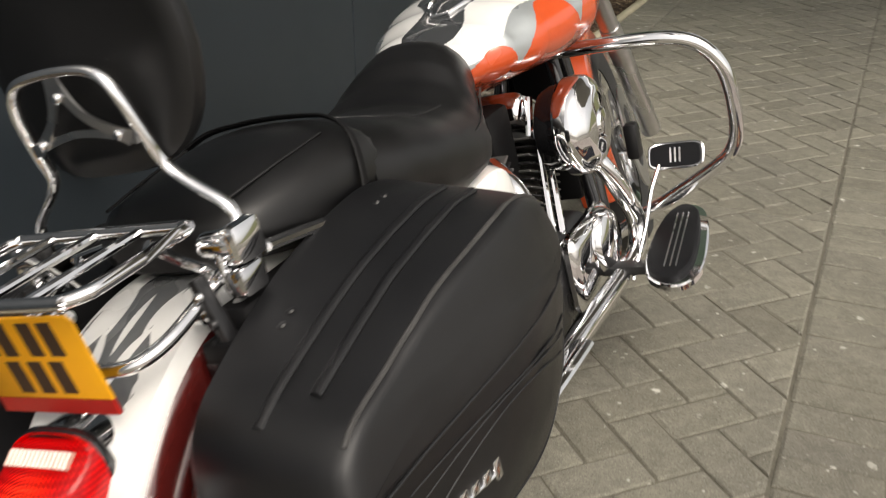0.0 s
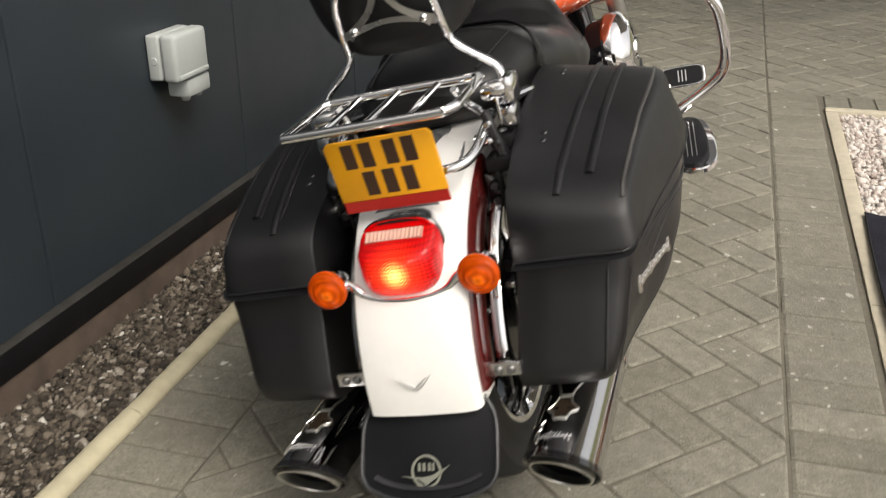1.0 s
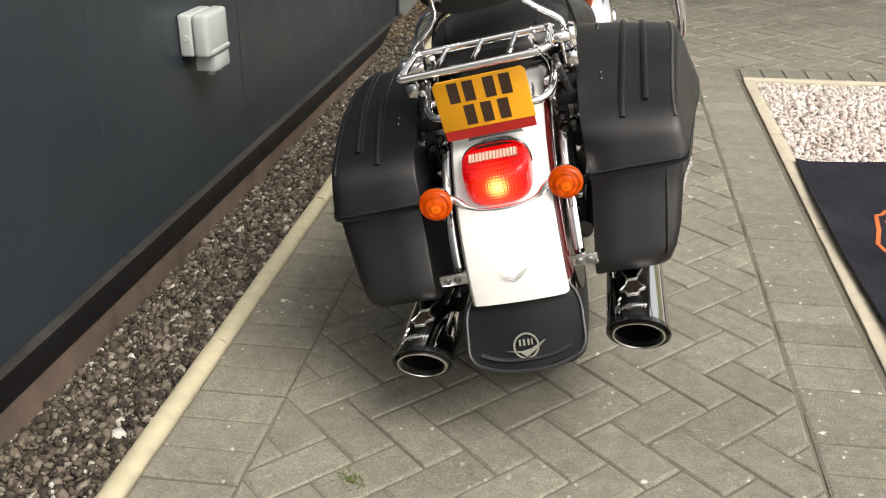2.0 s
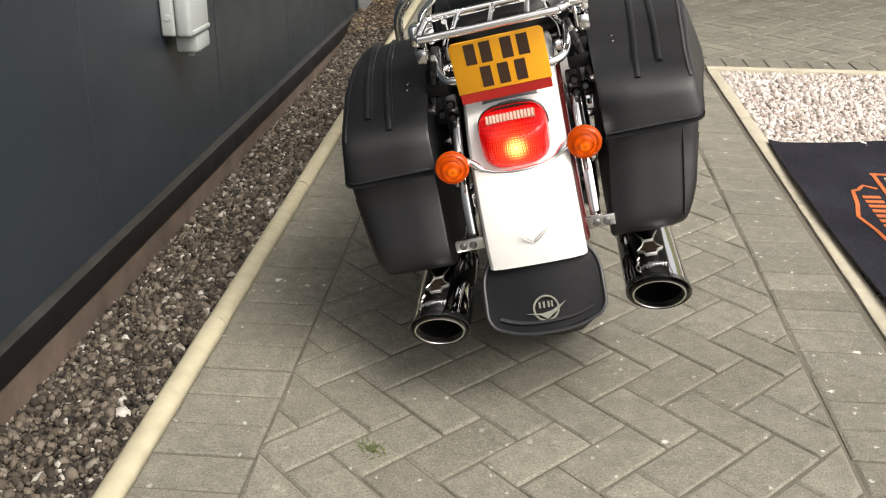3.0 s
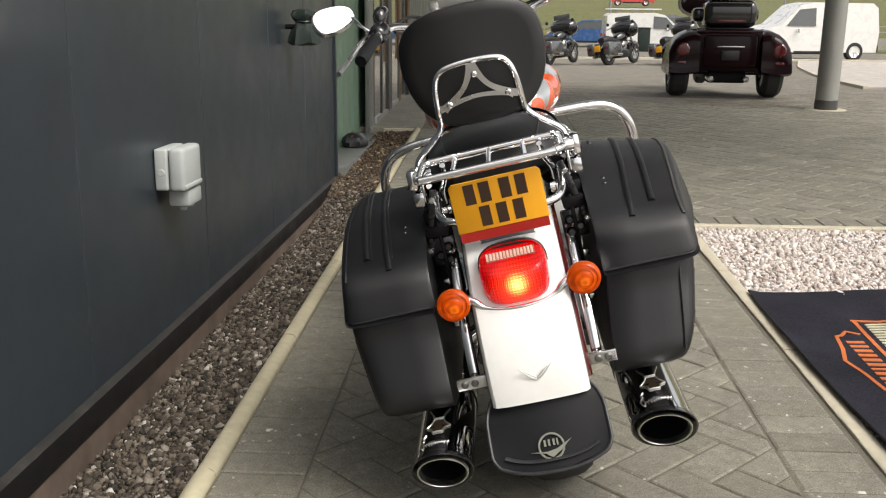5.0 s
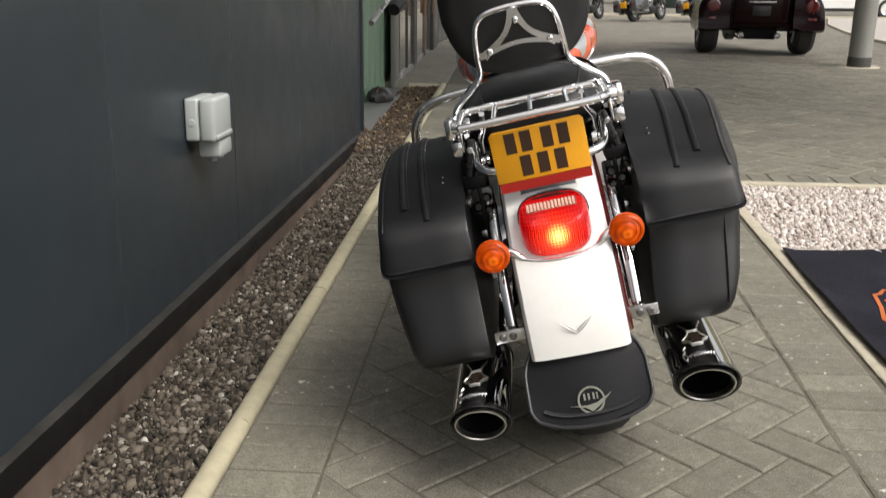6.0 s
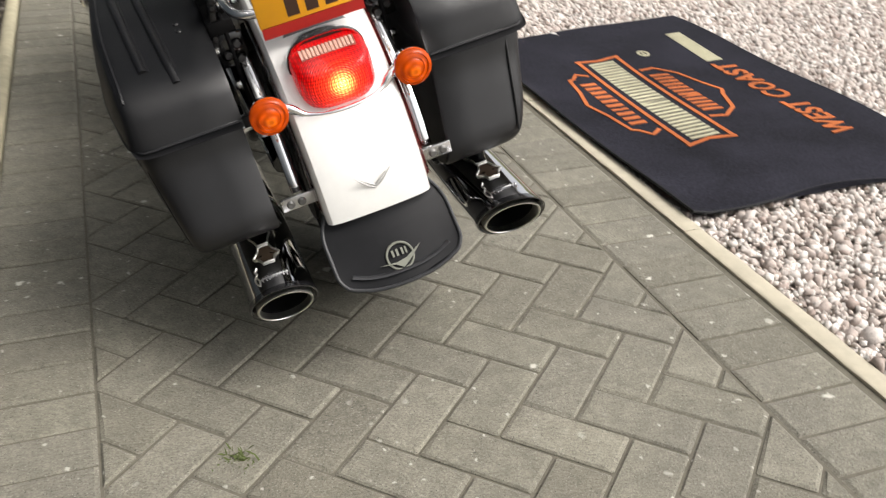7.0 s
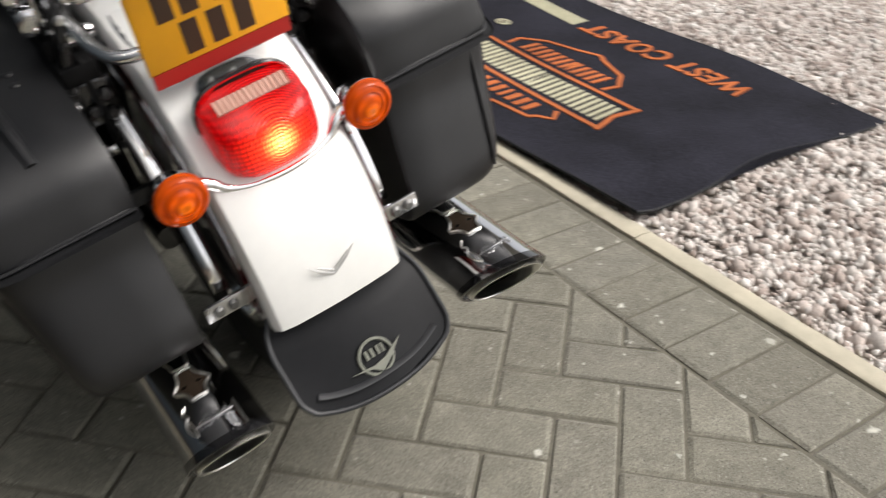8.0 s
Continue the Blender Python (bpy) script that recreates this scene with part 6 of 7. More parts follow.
def entrance():
    e = thing("entrance", "glazed entrance bay with green sheeting and grey frames", "entrance", turn=LEVEL, kind="structure")
    x = -0.866
    y0 = WEND + 0.055
    rings = []
    for z in (-0.05, 6.4):
        ring = []
        n = 36
        for i in range(n + 1):
            y = y0 + (7.05 - y0) * i / n
            ring.append(Vector((x - 0.135 + (0.012 if i % 4 in (1, 2) else 0.0), y, z)))
        rings.append(ring + [Vector((x - 0.19, 7.05, z)), Vector((x - 0.19, y0, z))])
    part("green_sheet", skin(bmesh.new(), rings), GREENPANEL, e, "sage green corrugated sheet", smooth=0)
    part("frame_post", box(x - 0.07, x - 0.03, 6.60, 6.88, -0.06, 6.4, 0.006), ALU, e, "grey aluminium post")
    part("pane", box(x - 0.030, x - 0.022, 6.881, 7.859, 0.26, 6.4), DOORGLASS, e)
    part("kick_panel", box(x - 0.04, x - 0.005, 6.881, 7.859, -0.06, 0.2595, 0.004), ALU, e, "grey sill rail")
    part("glazing_bar", box(x - 0.045, x - 0.010, 7.36, 7.40, 0.26, 6.4, 0.003), DOORGREY, e)
    part("frame_post", box(x - 0.10, x - 0.004, 7.86, 8.06, -0.06, 6.4, 0.006), DOORGREY, e)
    for a, b in ((8.061, 8.96), (9.06, 9.66)):
        part("door_stile", box(x - 0.04, x - 0.006, a, a + 0.12, -0.08, 2.3, 0.004), DOORGREY, e)
        part("door_stile", box(x - 0.04, x - 0.006, b - 0.12, b, -0.08, 2.3, 0.004), DOORGREY, e)
        part("door_rail", box(x - 0.04, x - 0.006, a + 0.1205, b - 0.1205, -0.08, 0.30, 0.004), ALU, e)
        part("pane", box(x - 0.020, x - 0.012, a + 0.1205, b - 0.1205, 0.3005, 2.3), DOORGLASS, e)
        part("door_bar", tube(bmesh.new(), [(x + 0.05, a + 0.22, 0.7), (x + 0.05, a + 0.22, 1.6)], 0.015, 10, smooth=1), TIMBER, e, "brown pull bar")
        part("head_panel", box(x - 0.05, x + 0.0, a, b, 2.301, 6.4), DOORGREY, e)
    part("frame_post", box(x - 0.06, x - 0.002, 8.961, 9.059, -0.08, 6.4, 0.004), TIMBER, e, "brown timber post")
    part("frame_post", box(x - 0.06, x + 0.03, 9.661, 10.2, -0.1, 6.4, 0.004), DOORGREY, e)
    part("timber_panel", box(x - 0.05, x + 0.0, 10.201, 10.5, -0.1, 6.4), TIMBER, e)
    part("end_wall", box(-8.0, x - 0.191, 4.4501, 16.0, -0.5, 6.4), CLAD, e)
    part("end_wall", box(x - 0.06, x - 0.01, 10.501, 16.0, -0.5, 6.4), CLAD, e)
    part("sill", box(x - 0.13, -0.787, y0, 6.64, -0.30, 0.152, 0.006), SILLGREY, e, "grey painted sill")
    tagged(part("doorstep", box(-3.0, -0.4675, 6.665, 10.6, -0.30, 0.012, 0.006), PAVERFAR), "grey concrete apron before the doors", "step", kind="structure")


def dark_bundle():
    b = thing("tool_bag", "black and dark red soft bag lying on the sill", "bag", (-0.885, 5.60, -0.0055))
    rings = []
    for k, (z, a) in enumerate(((0.0, 0.8), (0.015, 1.0), (0.045, 1.02), (0.075, 0.88), (0.098, 0.62), (0.108, 0.25))):
        rings.append([Vector((x * a * (1 + 0.12 * math.sin(3 * j + k)), y * a * (1 + 0.10 * math.sin(2 * j + k)), z)) for j, (x, y) in enumerate(oval(0, 0, 0.092, 0.10, 18, 2.4))])
    part("body", skin(bmesh.new(), rings), BLACK, b)
    part("flap", tube(bmesh.new(), [(-0.03, -0.075, 0.055), (-0.01, -0.05, 0.098), (-0.02, 0.03, 0.108), (-0.02, 0.07, 0.07)], 0.014, 8, flat=0.5), MAROON, b)
    part("strap", tube(bmesh.new(), [(-0.05, -0.06, 0.06), (-0.045, -0.05, 0.100), (0.0, -0.045, 0.108), (0.03, -0.05, 0.08)], 0.005, 6), BLACK, b)


def floor_mat():
    mx0, mx1, my0, my1 = 1.118, 2.030, 0.512, 1.975
    mat_ = thing("floor_mat", "black pile mat with orange emblem and lettering on the gravel", "mat")

    def height(x, y):
        k = 0.012 + 0.003 * math.sin(5.2 * x + 2.0 * y) + 0.003 * math.sin(7.1 * y - 2 * x)
        return k + (0.009 if x < 1.15 else 0)

    def wavy(x, y):
        """Edges are not quite straight."""
        return Vector((x + 0.04 * math.sin(math.pi * (y - my0) / 1.46) * max(0.0, x - 1.75) / 0.28 + 0.012 * math.sin(3.0 * y + 0.5) + 0.011 * math.sin(7.5 * y) * (x - mx0) / 0.9, y + 0.020 * math.sin(3.3 * (x - mx0)) * (1 if y < 1.2 else 0.4) + 0.014 * math.sin(8.5 * (x - mx0) + 3.6) * (1 - 0.5 * (y - my0)) + (0.02 + 0.07 * (y - my0)) * (x - mx0) + 0.005 * math.sin(13 * x), height(x, y)))
    nx, ny = 28, 44
    rings = []
    for j in range(ny + 1):
        y = my0 + (my1 - my0) * j / ny
        row = [wavy(mx0 + (mx1 - mx0) * i / nx, y) for i in range(nx + 1)]
        rings.append(row + [p - Vector((0, 0, 0.005)) for p in row[::-1]])
    part("carpet", skin(bmesh.new(), rings), FELT, mat_)
    edge = [wavy(mx0 + (mx1 - mx0) * i / 20, my0) for i in range(20)] + [wavy(mx1, my0 + (my1 - my0) * j / 30) for j in range(30)] + [wavy(mx1 - (mx1 - mx0) * i / 20, my1) for i in range(20)] + [wavy(mx0, my1 - (my1 - my0) * j / 30) for j in range(30)]
    part("binding", tube(bmesh.new(), [p - Vector((0, 0, 0.003)) for p in edge], 0.0035, 8, closed=True, smooth=1), RUBBER, mat_, "black rubber binding")

    # the emblem's axes: s runs along the lettering (+y), t towards the letters' tops (-x)
    cx, cy, tilt = 1.462, 1.245, radians(3.0)

    def spot(s, t, lift=0.0022):
        x, y = cx - t * math.cos(tilt) + s * math.sin(tilt), cy + s * math.cos(tilt) + t * math.sin(tilt)
        p = wavy(x, y)
        return Vector((p.x, p.y, p.z + lift))

    def band(bm, pts, w, lift=0.0022):
        """A flat stripe along a line."""
        q = [Vector((a, b, 0)) for a, b in pts]
        fine = []
        for a, b in zip(q, q[1:]):
            k = max(1, int((b - a).length / 0.02))
            fine += [a.lerp(b, i / k) for i in range(k)]
        fine.append(q[-1])
        rows = []
        for i, p in enumerate(fine):
            d = (fine[min(i + 1, len(fine) - 1)] - fine[max(i - 1, 0)]).normalized()
            n_ = Vector((-d.y, d.x, 0)) * w / 2
            a, b = p + n_, p - n_
            rows.append([spot(a.x, a.y, 0), spot(a.x, a.y, lift), spot(b.x, b.y, lift), spot(b.x, b.y, 0)])
        skin(bm, rows)

    def blocks(name, material, s0, s1, t0, t1, n, gaps=0.35, lean=0.0, lift=0.0022):
        """Plain bars of the lettering's size."""
        w = (s1 - s0) / n
        for i in range(n):
            a, b = s0 + i * w, s0 + (i + 1 - gaps) * w
            rows = [[spot(a + lean * k, t0 + (t1 - t0) * k, 0), spot(a + lean * k, t0 + (t1 - t0) * k, lift), spot(b + lean * k, t0 + (t1 - t0) * k, lift), spot(b + lean * k, t0 + (t1 - t0) * k, 0)] for k in (0, 0.5, 1)]
            part(name, skin(bmesh.new(), rows), material, mat_)
    bm = bmesh.new()
    L_, H_ = 0.375, 0.082
    band(bm, [(-L_, H_), (L_, H_)], 0.015)
    band(bm, [(-L_, -H_), (L_, -H_)], 0.015)
    band(bm, [(-L_, H_ + 0.010), (-L_ + 0.02, 0), (-L_, -H_ - 0.010)], 0.015)
    band(bm, [(L_, H_ + 0.010), (L_ - 0.02, 0), (L_, -H_ - 0.010)], 0.015)
    band(bm, [(-0.235, H_ + 0.02), (-0.265, H_ + 0.060), (-0.225, H_ + 0.085), (-0.215, H_ + 0.105), (-0.10, H_ + 0.120), (0.0, H_ + 0.145), (0.10, H_ + 0.120), (0.215, H_ + 0.105), (0.225, H_ + 0.085), (0.265, H_ + 0.060), (0.235, H_ + 0.02)], 0.013)
    band(bm, [(-0.215, -H_ - 0.02), (-0.225, -H_ - 0.075), (-0.165, -H_ - 0.135), (-0.06, -H_ - 0.170), (0.0, -H_ - 0.195), (0.06, -H_ - 0.170), (0.165, -H_ - 0.135), (0.225, -H_ - 0.075), (0.215, -H_ - 0.02)], 0.013)
    part("emblem_border", bm, MATORANGE, mat_, "orange shield and bar outline")
    blocks("orange_bar", MATORANGE, -0.18, 0.19, H_ + 0.030, H_ + 0.088, 10, 0.48)
    blocks("orange_bar", MATORANGE, -0.17, 0.18, -H_ - 0.100, -H_ - 0.028, 12, 0.50)
    blocks("pale_bar", MATPALE, -0.340, 0.345, -0.052, 0.054, 28, 0.46)
    # lettering along the far side
    cx, cy, tilt = 1.850, 0.805, radians(2.0)
    txt = bpy.data.curves.new("lettering", "FONT")
    txt.body, txt.size, txt.extrude, txt.align_x, txt.space_character = "WEST COAST", 0.118, 0.0012, "LEFT", 1.12
    txt.offset, txt.shear = 0.0035, 0.04
    tmp = new("lettering_source", txt)
    dep = bpy.context.evaluated_depsgraph_get()
    me = bpy.data.meshes.new_from_object(tmp.evaluated_get(dep))
    wide = max(v.co.x for v in me.vertices)
    for v in me.vertices:
        v.co = spot(v.co.x * 0.63 / wide, v.co.y * 0.86 - 0.036, 0.0012 + v.co.z)
    bpy.data.objects.remove(tmp)
    me.name = "lettering"
    me.materials.clear()
    me.materials.append(MATORANGE)
    ob = new("lettering", me)
    ob.parent = mat_
    tagged(ob, "orange block lettering")
    blocks("pale_bar", MATPALE, 0.665, 0.975, -0.030, 0.030, 24, 0.40)
    cx, cy, tilt = 1.675, 1.605, 0.0
    bm = bmesh.new()
    band(bm, [(0.024 * math.cos(a), 0.018 * math.sin(a)) for a in (k * math.pi / 8 for k in range(17))], 0.010)
    band(bm, [(-0.015, 0), (0.015, 0)], 0.008)
    part("makers_mark", bm, MATPALE, mat_, "small pale round mark")


def grass_tuft():
    g = np.random.default_rng(8)
    bm = bmesh.new()
    for k in range(70):
        a, r = g.uniform(0, 6.28), abs(g.normal(0, 0.016))
        p = Vector((r * math.cos(a) * 1.6, r * math.sin(a) * 0.9, -0.004))
        d = Vector((g.normal(0, 0.9), g.normal(0, 0.9), 0.8)).normalized() * g.uniform(0.008, 0.024)
        s = Vector((0.0014, 0.0007, 0))
        vs = [bm.verts.new(q) for q in (p - s, p + s, p + d * 0.6 + s * 0.6 + Vector((0, 0, 0.003)), p + d)]
        bm.faces.new(vs)
    ob = part("grass_tuft", bm, MOSS, at=(-0.049, 0.005, 0.0))
    tagged(ob, "small green grass tuft growing in a paving joint", "plant")


wall_socket()
tap_cover()
entrance()
dark_bundle()
floor_mat()
grass_tuft()


# ---- forecourt and car park ----
def post():
    p = thing("canopy_post", "round grey painted steel post on a concrete pad", "post", (3.625, 8.72, 0))
    part("shaft", spin(bmesh.new(), [(0.112, 0.004), (0.112, 4.349), (0, 4.349)], 32), POSTPAINT, p)
    part("collar", spin(bmesh.new(), [(0.112, 0.0), (0.116, 0.0), (0.116, 0.10), (0.112, 0.105)], 32), DOORGREY, p)
    part("pad", spin(bmesh.new(), [(0.0, 0.006), (0.20, 0.006), (0.22, -0.01)], 32), KERBGREY, p)


def wheel_parts(parent, c, radius, width, axis_turn=0.0, tyre_label="black tyre"):
    m = Matrix.Translation(c) @ Matrix.Rotation(axis_turn, 4, "Z") @ Matrix.Rotation(radians(90), 4, "Y")
    w = width / 2
    tyre = part("wheel", spin(bmesh.new(), [(radius * 0.62, -w), (radius * 0.9, -w), (radius, -w * 0.6), (radius, w * 0.6), (radius * 0.9, w), (radius * 0.62, w), (radius * 0.58, 0)], 28, m), TYRE, parent, tyre_label)
    part("rim", spin(bmesh.new(), [(radius * 0.62, -w * 0.9), (radius * 0.56, -w * 0.75), (0.0, -w * 0.55), (0.0, w * 0.55), (radius * 0.56, w * 0.75), (radius * 0.62, w * 0.9)], 28, m), DULLCHROME, tyre)
    for k in range(6):
        a = k * math.pi / 3
        for s in (-1, 1):
            p, q = m @ Vector((radius * 0.12 * math.cos(a), radius * 0.12 * math.sin(a), s * w * 0.66)), m @ Vector((radius * 0.58 * math.cos(a), radius * 0.58 * math.sin(a), s * w * 0.80))
            part("spoke", tube(bmesh.new(), [p, q], radius * 0.05, 6, smooth=1), DULLCHROME, tyre)
    return tyre


def trike():
    t = thing("trike", "dark maroon three-wheeled touring motorcycle with black top box", "trike", (2.855, 9.86, 0), Matrix.Rotation(radians(-4), 4, "Z"))
    for s in (-1, 1):
        wheel_parts(t, (s * 0.535, 0.30, 0.31), 0.31, 0.215)
        rings = []
        for x, h, zb in ((0.345, 0.760, 0.29), (0.40, 0.775, 0.28), (0.47, 0.765, 0.27), (0.55, 0.730, 0.265), (0.62, 0.672, 0.265), (0.665, 0.600, 0.27), (0.685, 0.540, 0.275)):
            prof = [(-0.095, zb), (-0.135, zb + 0.12), (-0.128, h - 0.14), (-0.075, h - 0.035), (0.06, h), (0.36, h), (0.56, h - 0.10), (0.68, zb + 0.1), (0.66, zb)]
            rings.append([Vector((s * x, p.y, p.z)) for p in glide([(0, y, z) for y, z in prof], 3, True)])
        fen = part("rear_fender", skin(bmesh.new(), rings), TRIKEPAINT, t, "dark maroon rear fender")
        lamp = part("tail_lamp", spin(bmesh.new(), [(0.075, -0.02), (0.078, 0.012), (0.06, 0.028), (0, 0.034)], 24, Matrix.Translation((s * 0.535, -0.125, 0.555)) @ FACING_BACK), TRIKELENS, fen, "round red tail lamp")
        part("reflector", box(s * 0.545 - 0.05, s * 0.545 + 0.05, -0.150, -0.128, 0.395, 0.425, 0.003), TRIKELENS, fen)
        part("side_marker", box(s * 0.60 - 0.03, s * 0.60 + 0.03, -0.140, -0.118, 0.335, 0.347, 0.002, Matrix.Translation((0, 0, 0))), DULLCHROME, fen)
        part("tail_pipe", spin(bmesh.new(), [(0.030, -0.25), (0.034, 0.0), (0.030, 0.004), (0.027, -0.02), (0, -0.06)], 20, Matrix.Translation((s * 0.20, -0.10, 0.225)) @ FACING_BACK), DULLCHROME, t)
        part("mirror", spin(bmesh.new(), [(0, 0.02), (0.06, 0.018), (0.07, 0.0), (0, -0.03)], 20, Matrix.Translation((s * 0.46, 1.25, 1.18)) @ FACING_BACK), BLACK, t)
        part("speaker_pod", box(min(s * 0.22, s * 0.38), max(s * 0.22, s * 0.38), 0.40, 0.62, 0.86, 1.02, 0.04), GLOSSBLACK, t)
    body = part("rear_body", box(-0.40, 0.40, -0.08, 0.70, 0.30, 0.78, 0.06, seg=3), TRIKEPAINT, t, "maroon boot")
    part("boot_panel", box(-0.30, 0.30, -0.10, -0.082, 0.36, 0.72, 0.02), TRIKEPAINT, body, "near-black boot lid")
    part("boot_trim", box(-0.15, 0.15, -0.112, -0.101, 0.585, 0.600, 0.003), DULLCHROME, body)
    part("number_plate", box(-0.10, 0.10, -0.112, -0.101, 0.44, 0.55, 0.004), BLACK, body)
    part("rear_axle", tube(bmesh.new(), [(-0.5, 0.30, 0.30), (0.5, 0.30, 0.30)], 0.05, 12, smooth=1), BLACK, t)
    part("underside", box(-0.22, 0.22, 0.05, 1.4, 0.17, 0.32, 0.03), FLATBLACK, t)
    part("top_box", box(-0.295, 0.295, 0.02, 0.45, 0.80, 1.105, 0.085, seg=4), GLOSSBLACK, t, "gloss black top box")
    part("top_rack", box(-0.26, 0.26, 0.05, 0.42, 1.106, 1.125, 0.008), DULLCHROME, t)
    part("box_lamp", box(-0.16, 0.16, 0.012, 0.030, 0.86, 0.89, 0.004), TRIKELENS, t)
    part("rack_frame", box(-0.27, 0.27, 0.06, 0.42, 0.781, 0.799, 0.006), BLACK, t)
    part("seat", loft_far(((0.45, 0.20, 0.90, 0.72), (0.70, 0.24, 0.88, 0.70), (1.0, 0.22, 0.82, 0.68), (1.25, 0.14, 0.84, 0.7))), VINYL, t, "black seat")
    part("tank", loft_far(((1.20, 0.12, 0.92, 0.76), (1.4, 0.20, 0.98, 0.74), (1.65, 0.18, 1.0, 0.76), (1.8, 0.08, 0.96, 0.8))), TRIKEPAINT, t)
    part("fairing", loft_far(((1.55, 0.40, 1.24, 0.92), (1.75, 0.42, 1.30, 0.88), (1.95, 0.34, 1.26, 0.9), (2.1, 0.15, 1.15, 0.95))), TRIKEPAINT, t, "maroon fairing")
    part("windscreen", box(-0.30, 0.30, 1.80, 1.81, 1.26, 1.55, 0.003, Matrix.Translation((0, 0, 0))), GLASS, t)
    part("handlebar", tube(bmesh.new(), [(-0.42, 1.15, 1.08), (-0.30, 1.45, 1.14), (0, 1.6, 1.1), (0.30, 1.45, 1.14), (0.42, 1.15, 1.08)], 0.016, 10), BLACK, t)
    part("engine", box(-0.22, 0.24, 0.95, 1.5, 0.28, 0.72, 0.05), BLACK, t)
    wheel_parts(t, (0, 2.25, 0.31), 0.31, 0.14)
    part("front_fender", loft_far(((1.95, 0.06, 0.62, 0.4), (2.15, 0.09, 0.70, 0.5), (2.4, 0.09, 0.70, 0.5), (2.6, 0.05, 0.6, 0.4))), TRIKEPAINT, t)
    part("fork", tube(bmesh.new(), [(0.1, 1.85, 0.95), (0.1, 2.25, 0.31)], 0.03, 10, smooth=1), DULLCHROME, t)


def loft_far(stations):
    rings = [[Vector((x, y, z)) for x, z in oval(0, (a + b) / 2, w, (a - b) / 2, 20, 2.6)] for y, w, a, b in stations]
    return skin(bmesh.new(), rings)


def touring_bike():
    t = thing("touring_motorcycle", "dark touring motorcycle with hard panniers, parked in a row", "motorcycle", group="parked motorcycles")
    wheel_parts(t, (0, 0.0, 0.31), 0.31, 0.14)
    wheel_parts(t, (0, 1.62, 0.31), 0.31, 0.12)
    part("rear_fender", loft_far(((-0.42, 0.07, 0.50, 0.36), (-0.25, 0.09, 0.66, 0.5), (0.0, 0.10, 0.72, 0.56), (0.3, 0.10, 0.70, 0.56))), GLOSSBLACK, t)
    part("number_plate", box(-0.10, 0.10, -0.55, -0.535, 0.40, 0.58, 0.004), YELLOW, t, "amber plate")
    part("plate_arm", box(-0.04, 0.04, -0.5345, -0.30, 0.46, 0.52, 0.006), BLACK, t)
    for s in (-1, 1):
        bag = part("pannier", box(min(s * 0.14, s * 0.40), max(s * 0.14, s * 0.40), -0.50, 0.26, 0.30, 0.66, 0.07, seg=3), GREYPAINT, t, "dark grey hard pannier")
        part("tail_lamp", box(s * 0.26 - 0.06, s * 0.26 + 0.06, -0.512, -0.50, 0.46, 0.53, 0.004), TRIKELENS, bag)
        part("muffler", tube(bmesh.new(), [(s * 0.22, -0.40, 0.27), (s * 0.22, 0.5, 0.28)], 0.045, 12, smooth=1), DULLCHROME, t)
        part("engine_guard", tube(bmesh.new(), [(0, 1.05, 0.72), (s * 0.25, 1.06, 0.66), (s * 0.34, 1.08, 0.5), (s * 0.2, 1.1, 0.28)], 0.016, 8), BLACK, t)
        part("fork", tube(bmesh.new(), [(s * 0.11, 1.25, 0.92), (s * 0.11, 1.62, 0.31)], 0.03, 10, smooth=1), DULLCHROME, t)
        part("mirror", spin(bmesh.new(), [(0, 0.015), (0.05, 0.01), (0, -0.02)], 16, Matrix.Translation((s * 0.42, 0.95, 1.22)) @ FACING_BACK), BLACK, t)
    part("seat", loft_far(((-0.28, 0.10, 0.80, 0.62), (-0.1, 0.16, 0.86, 0.62), (0.15, 0.18, 0.84, 0.60), (0.42, 0.18, 0.76, 0.58), (0.62, 0.13, 0.78, 0.60), (0.75, 0.08, 0.80, 0.66))), VINYL, t, "black seat")
    part("tank", loft_far(((0.60, 0.07, 0.84, 0.66), (0.72, 0.16, 0.93, 0.64), (0.92, 0.19, 0.98, 0.66), (1.12, 0.15, 0.98, 0.70), (1.25, 0.06, 0.94, 0.78))), GLOSSBLACK, t)
    part("side_cover", box(-0.17, 0.17, 0.22, 0.52, 0.36, 0.66, 0.05), BLACK, t)
    eng = part("engine", box(-0.17, 0.19, 0.48, 1.06, 0.18, 0.42, 0.05), BLACK, t, "black and bright engine")
    for k, tilt in ((0.70, 20), (0.86, -20)):
        part("cylinder", box(-0.13, 0.15, -0.07, 0.07, 0.0, 0.30, 0.03, Matrix.Translation((0, k, 0.38)) @ Matrix.Rotation(radians(tilt), 4, "X")), DULLCHROME, eng)
    part("air_cleaner", spin(bmesh.new(), [(0.09, 0.0), (0.095, 0.03), (0.07, 0.05), (0.0, 0.055)], 20, Matrix.Translation((0.15, 0.78, 0.58)) @ Matrix.Rotation(radians(90), 4, "Y")), DULLCHROME, eng)
    part("fairing", loft_far(((0.96, 0.30, 1.16, 0.92), (1.06, 0.40, 1.26, 0.86), (1.20, 0.43, 1.30, 0.80), (1.36, 0.38, 1.24, 0.78), (1.48, 0.26, 1.10, 0.80), (1.54, 0.12, 1.0, 0.86))), GLOSSBLACK, t, "gloss black fairing")
    part("headlamp", spin(bmesh.new(), [(0.09, -0.02), (0.095, 0.02), (0.06, 0.04), (0, 0.045)], 20, Matrix.Translation((0, 1.53, 0.95)) @ Matrix.Rotation(radians(-90), 4, "X")), DULLCHROME, t)
    part("windscreen", box(-0.26, 0.26, 1.12, 1.13, 1.28, 1.42, 0.003), GLASS, t)
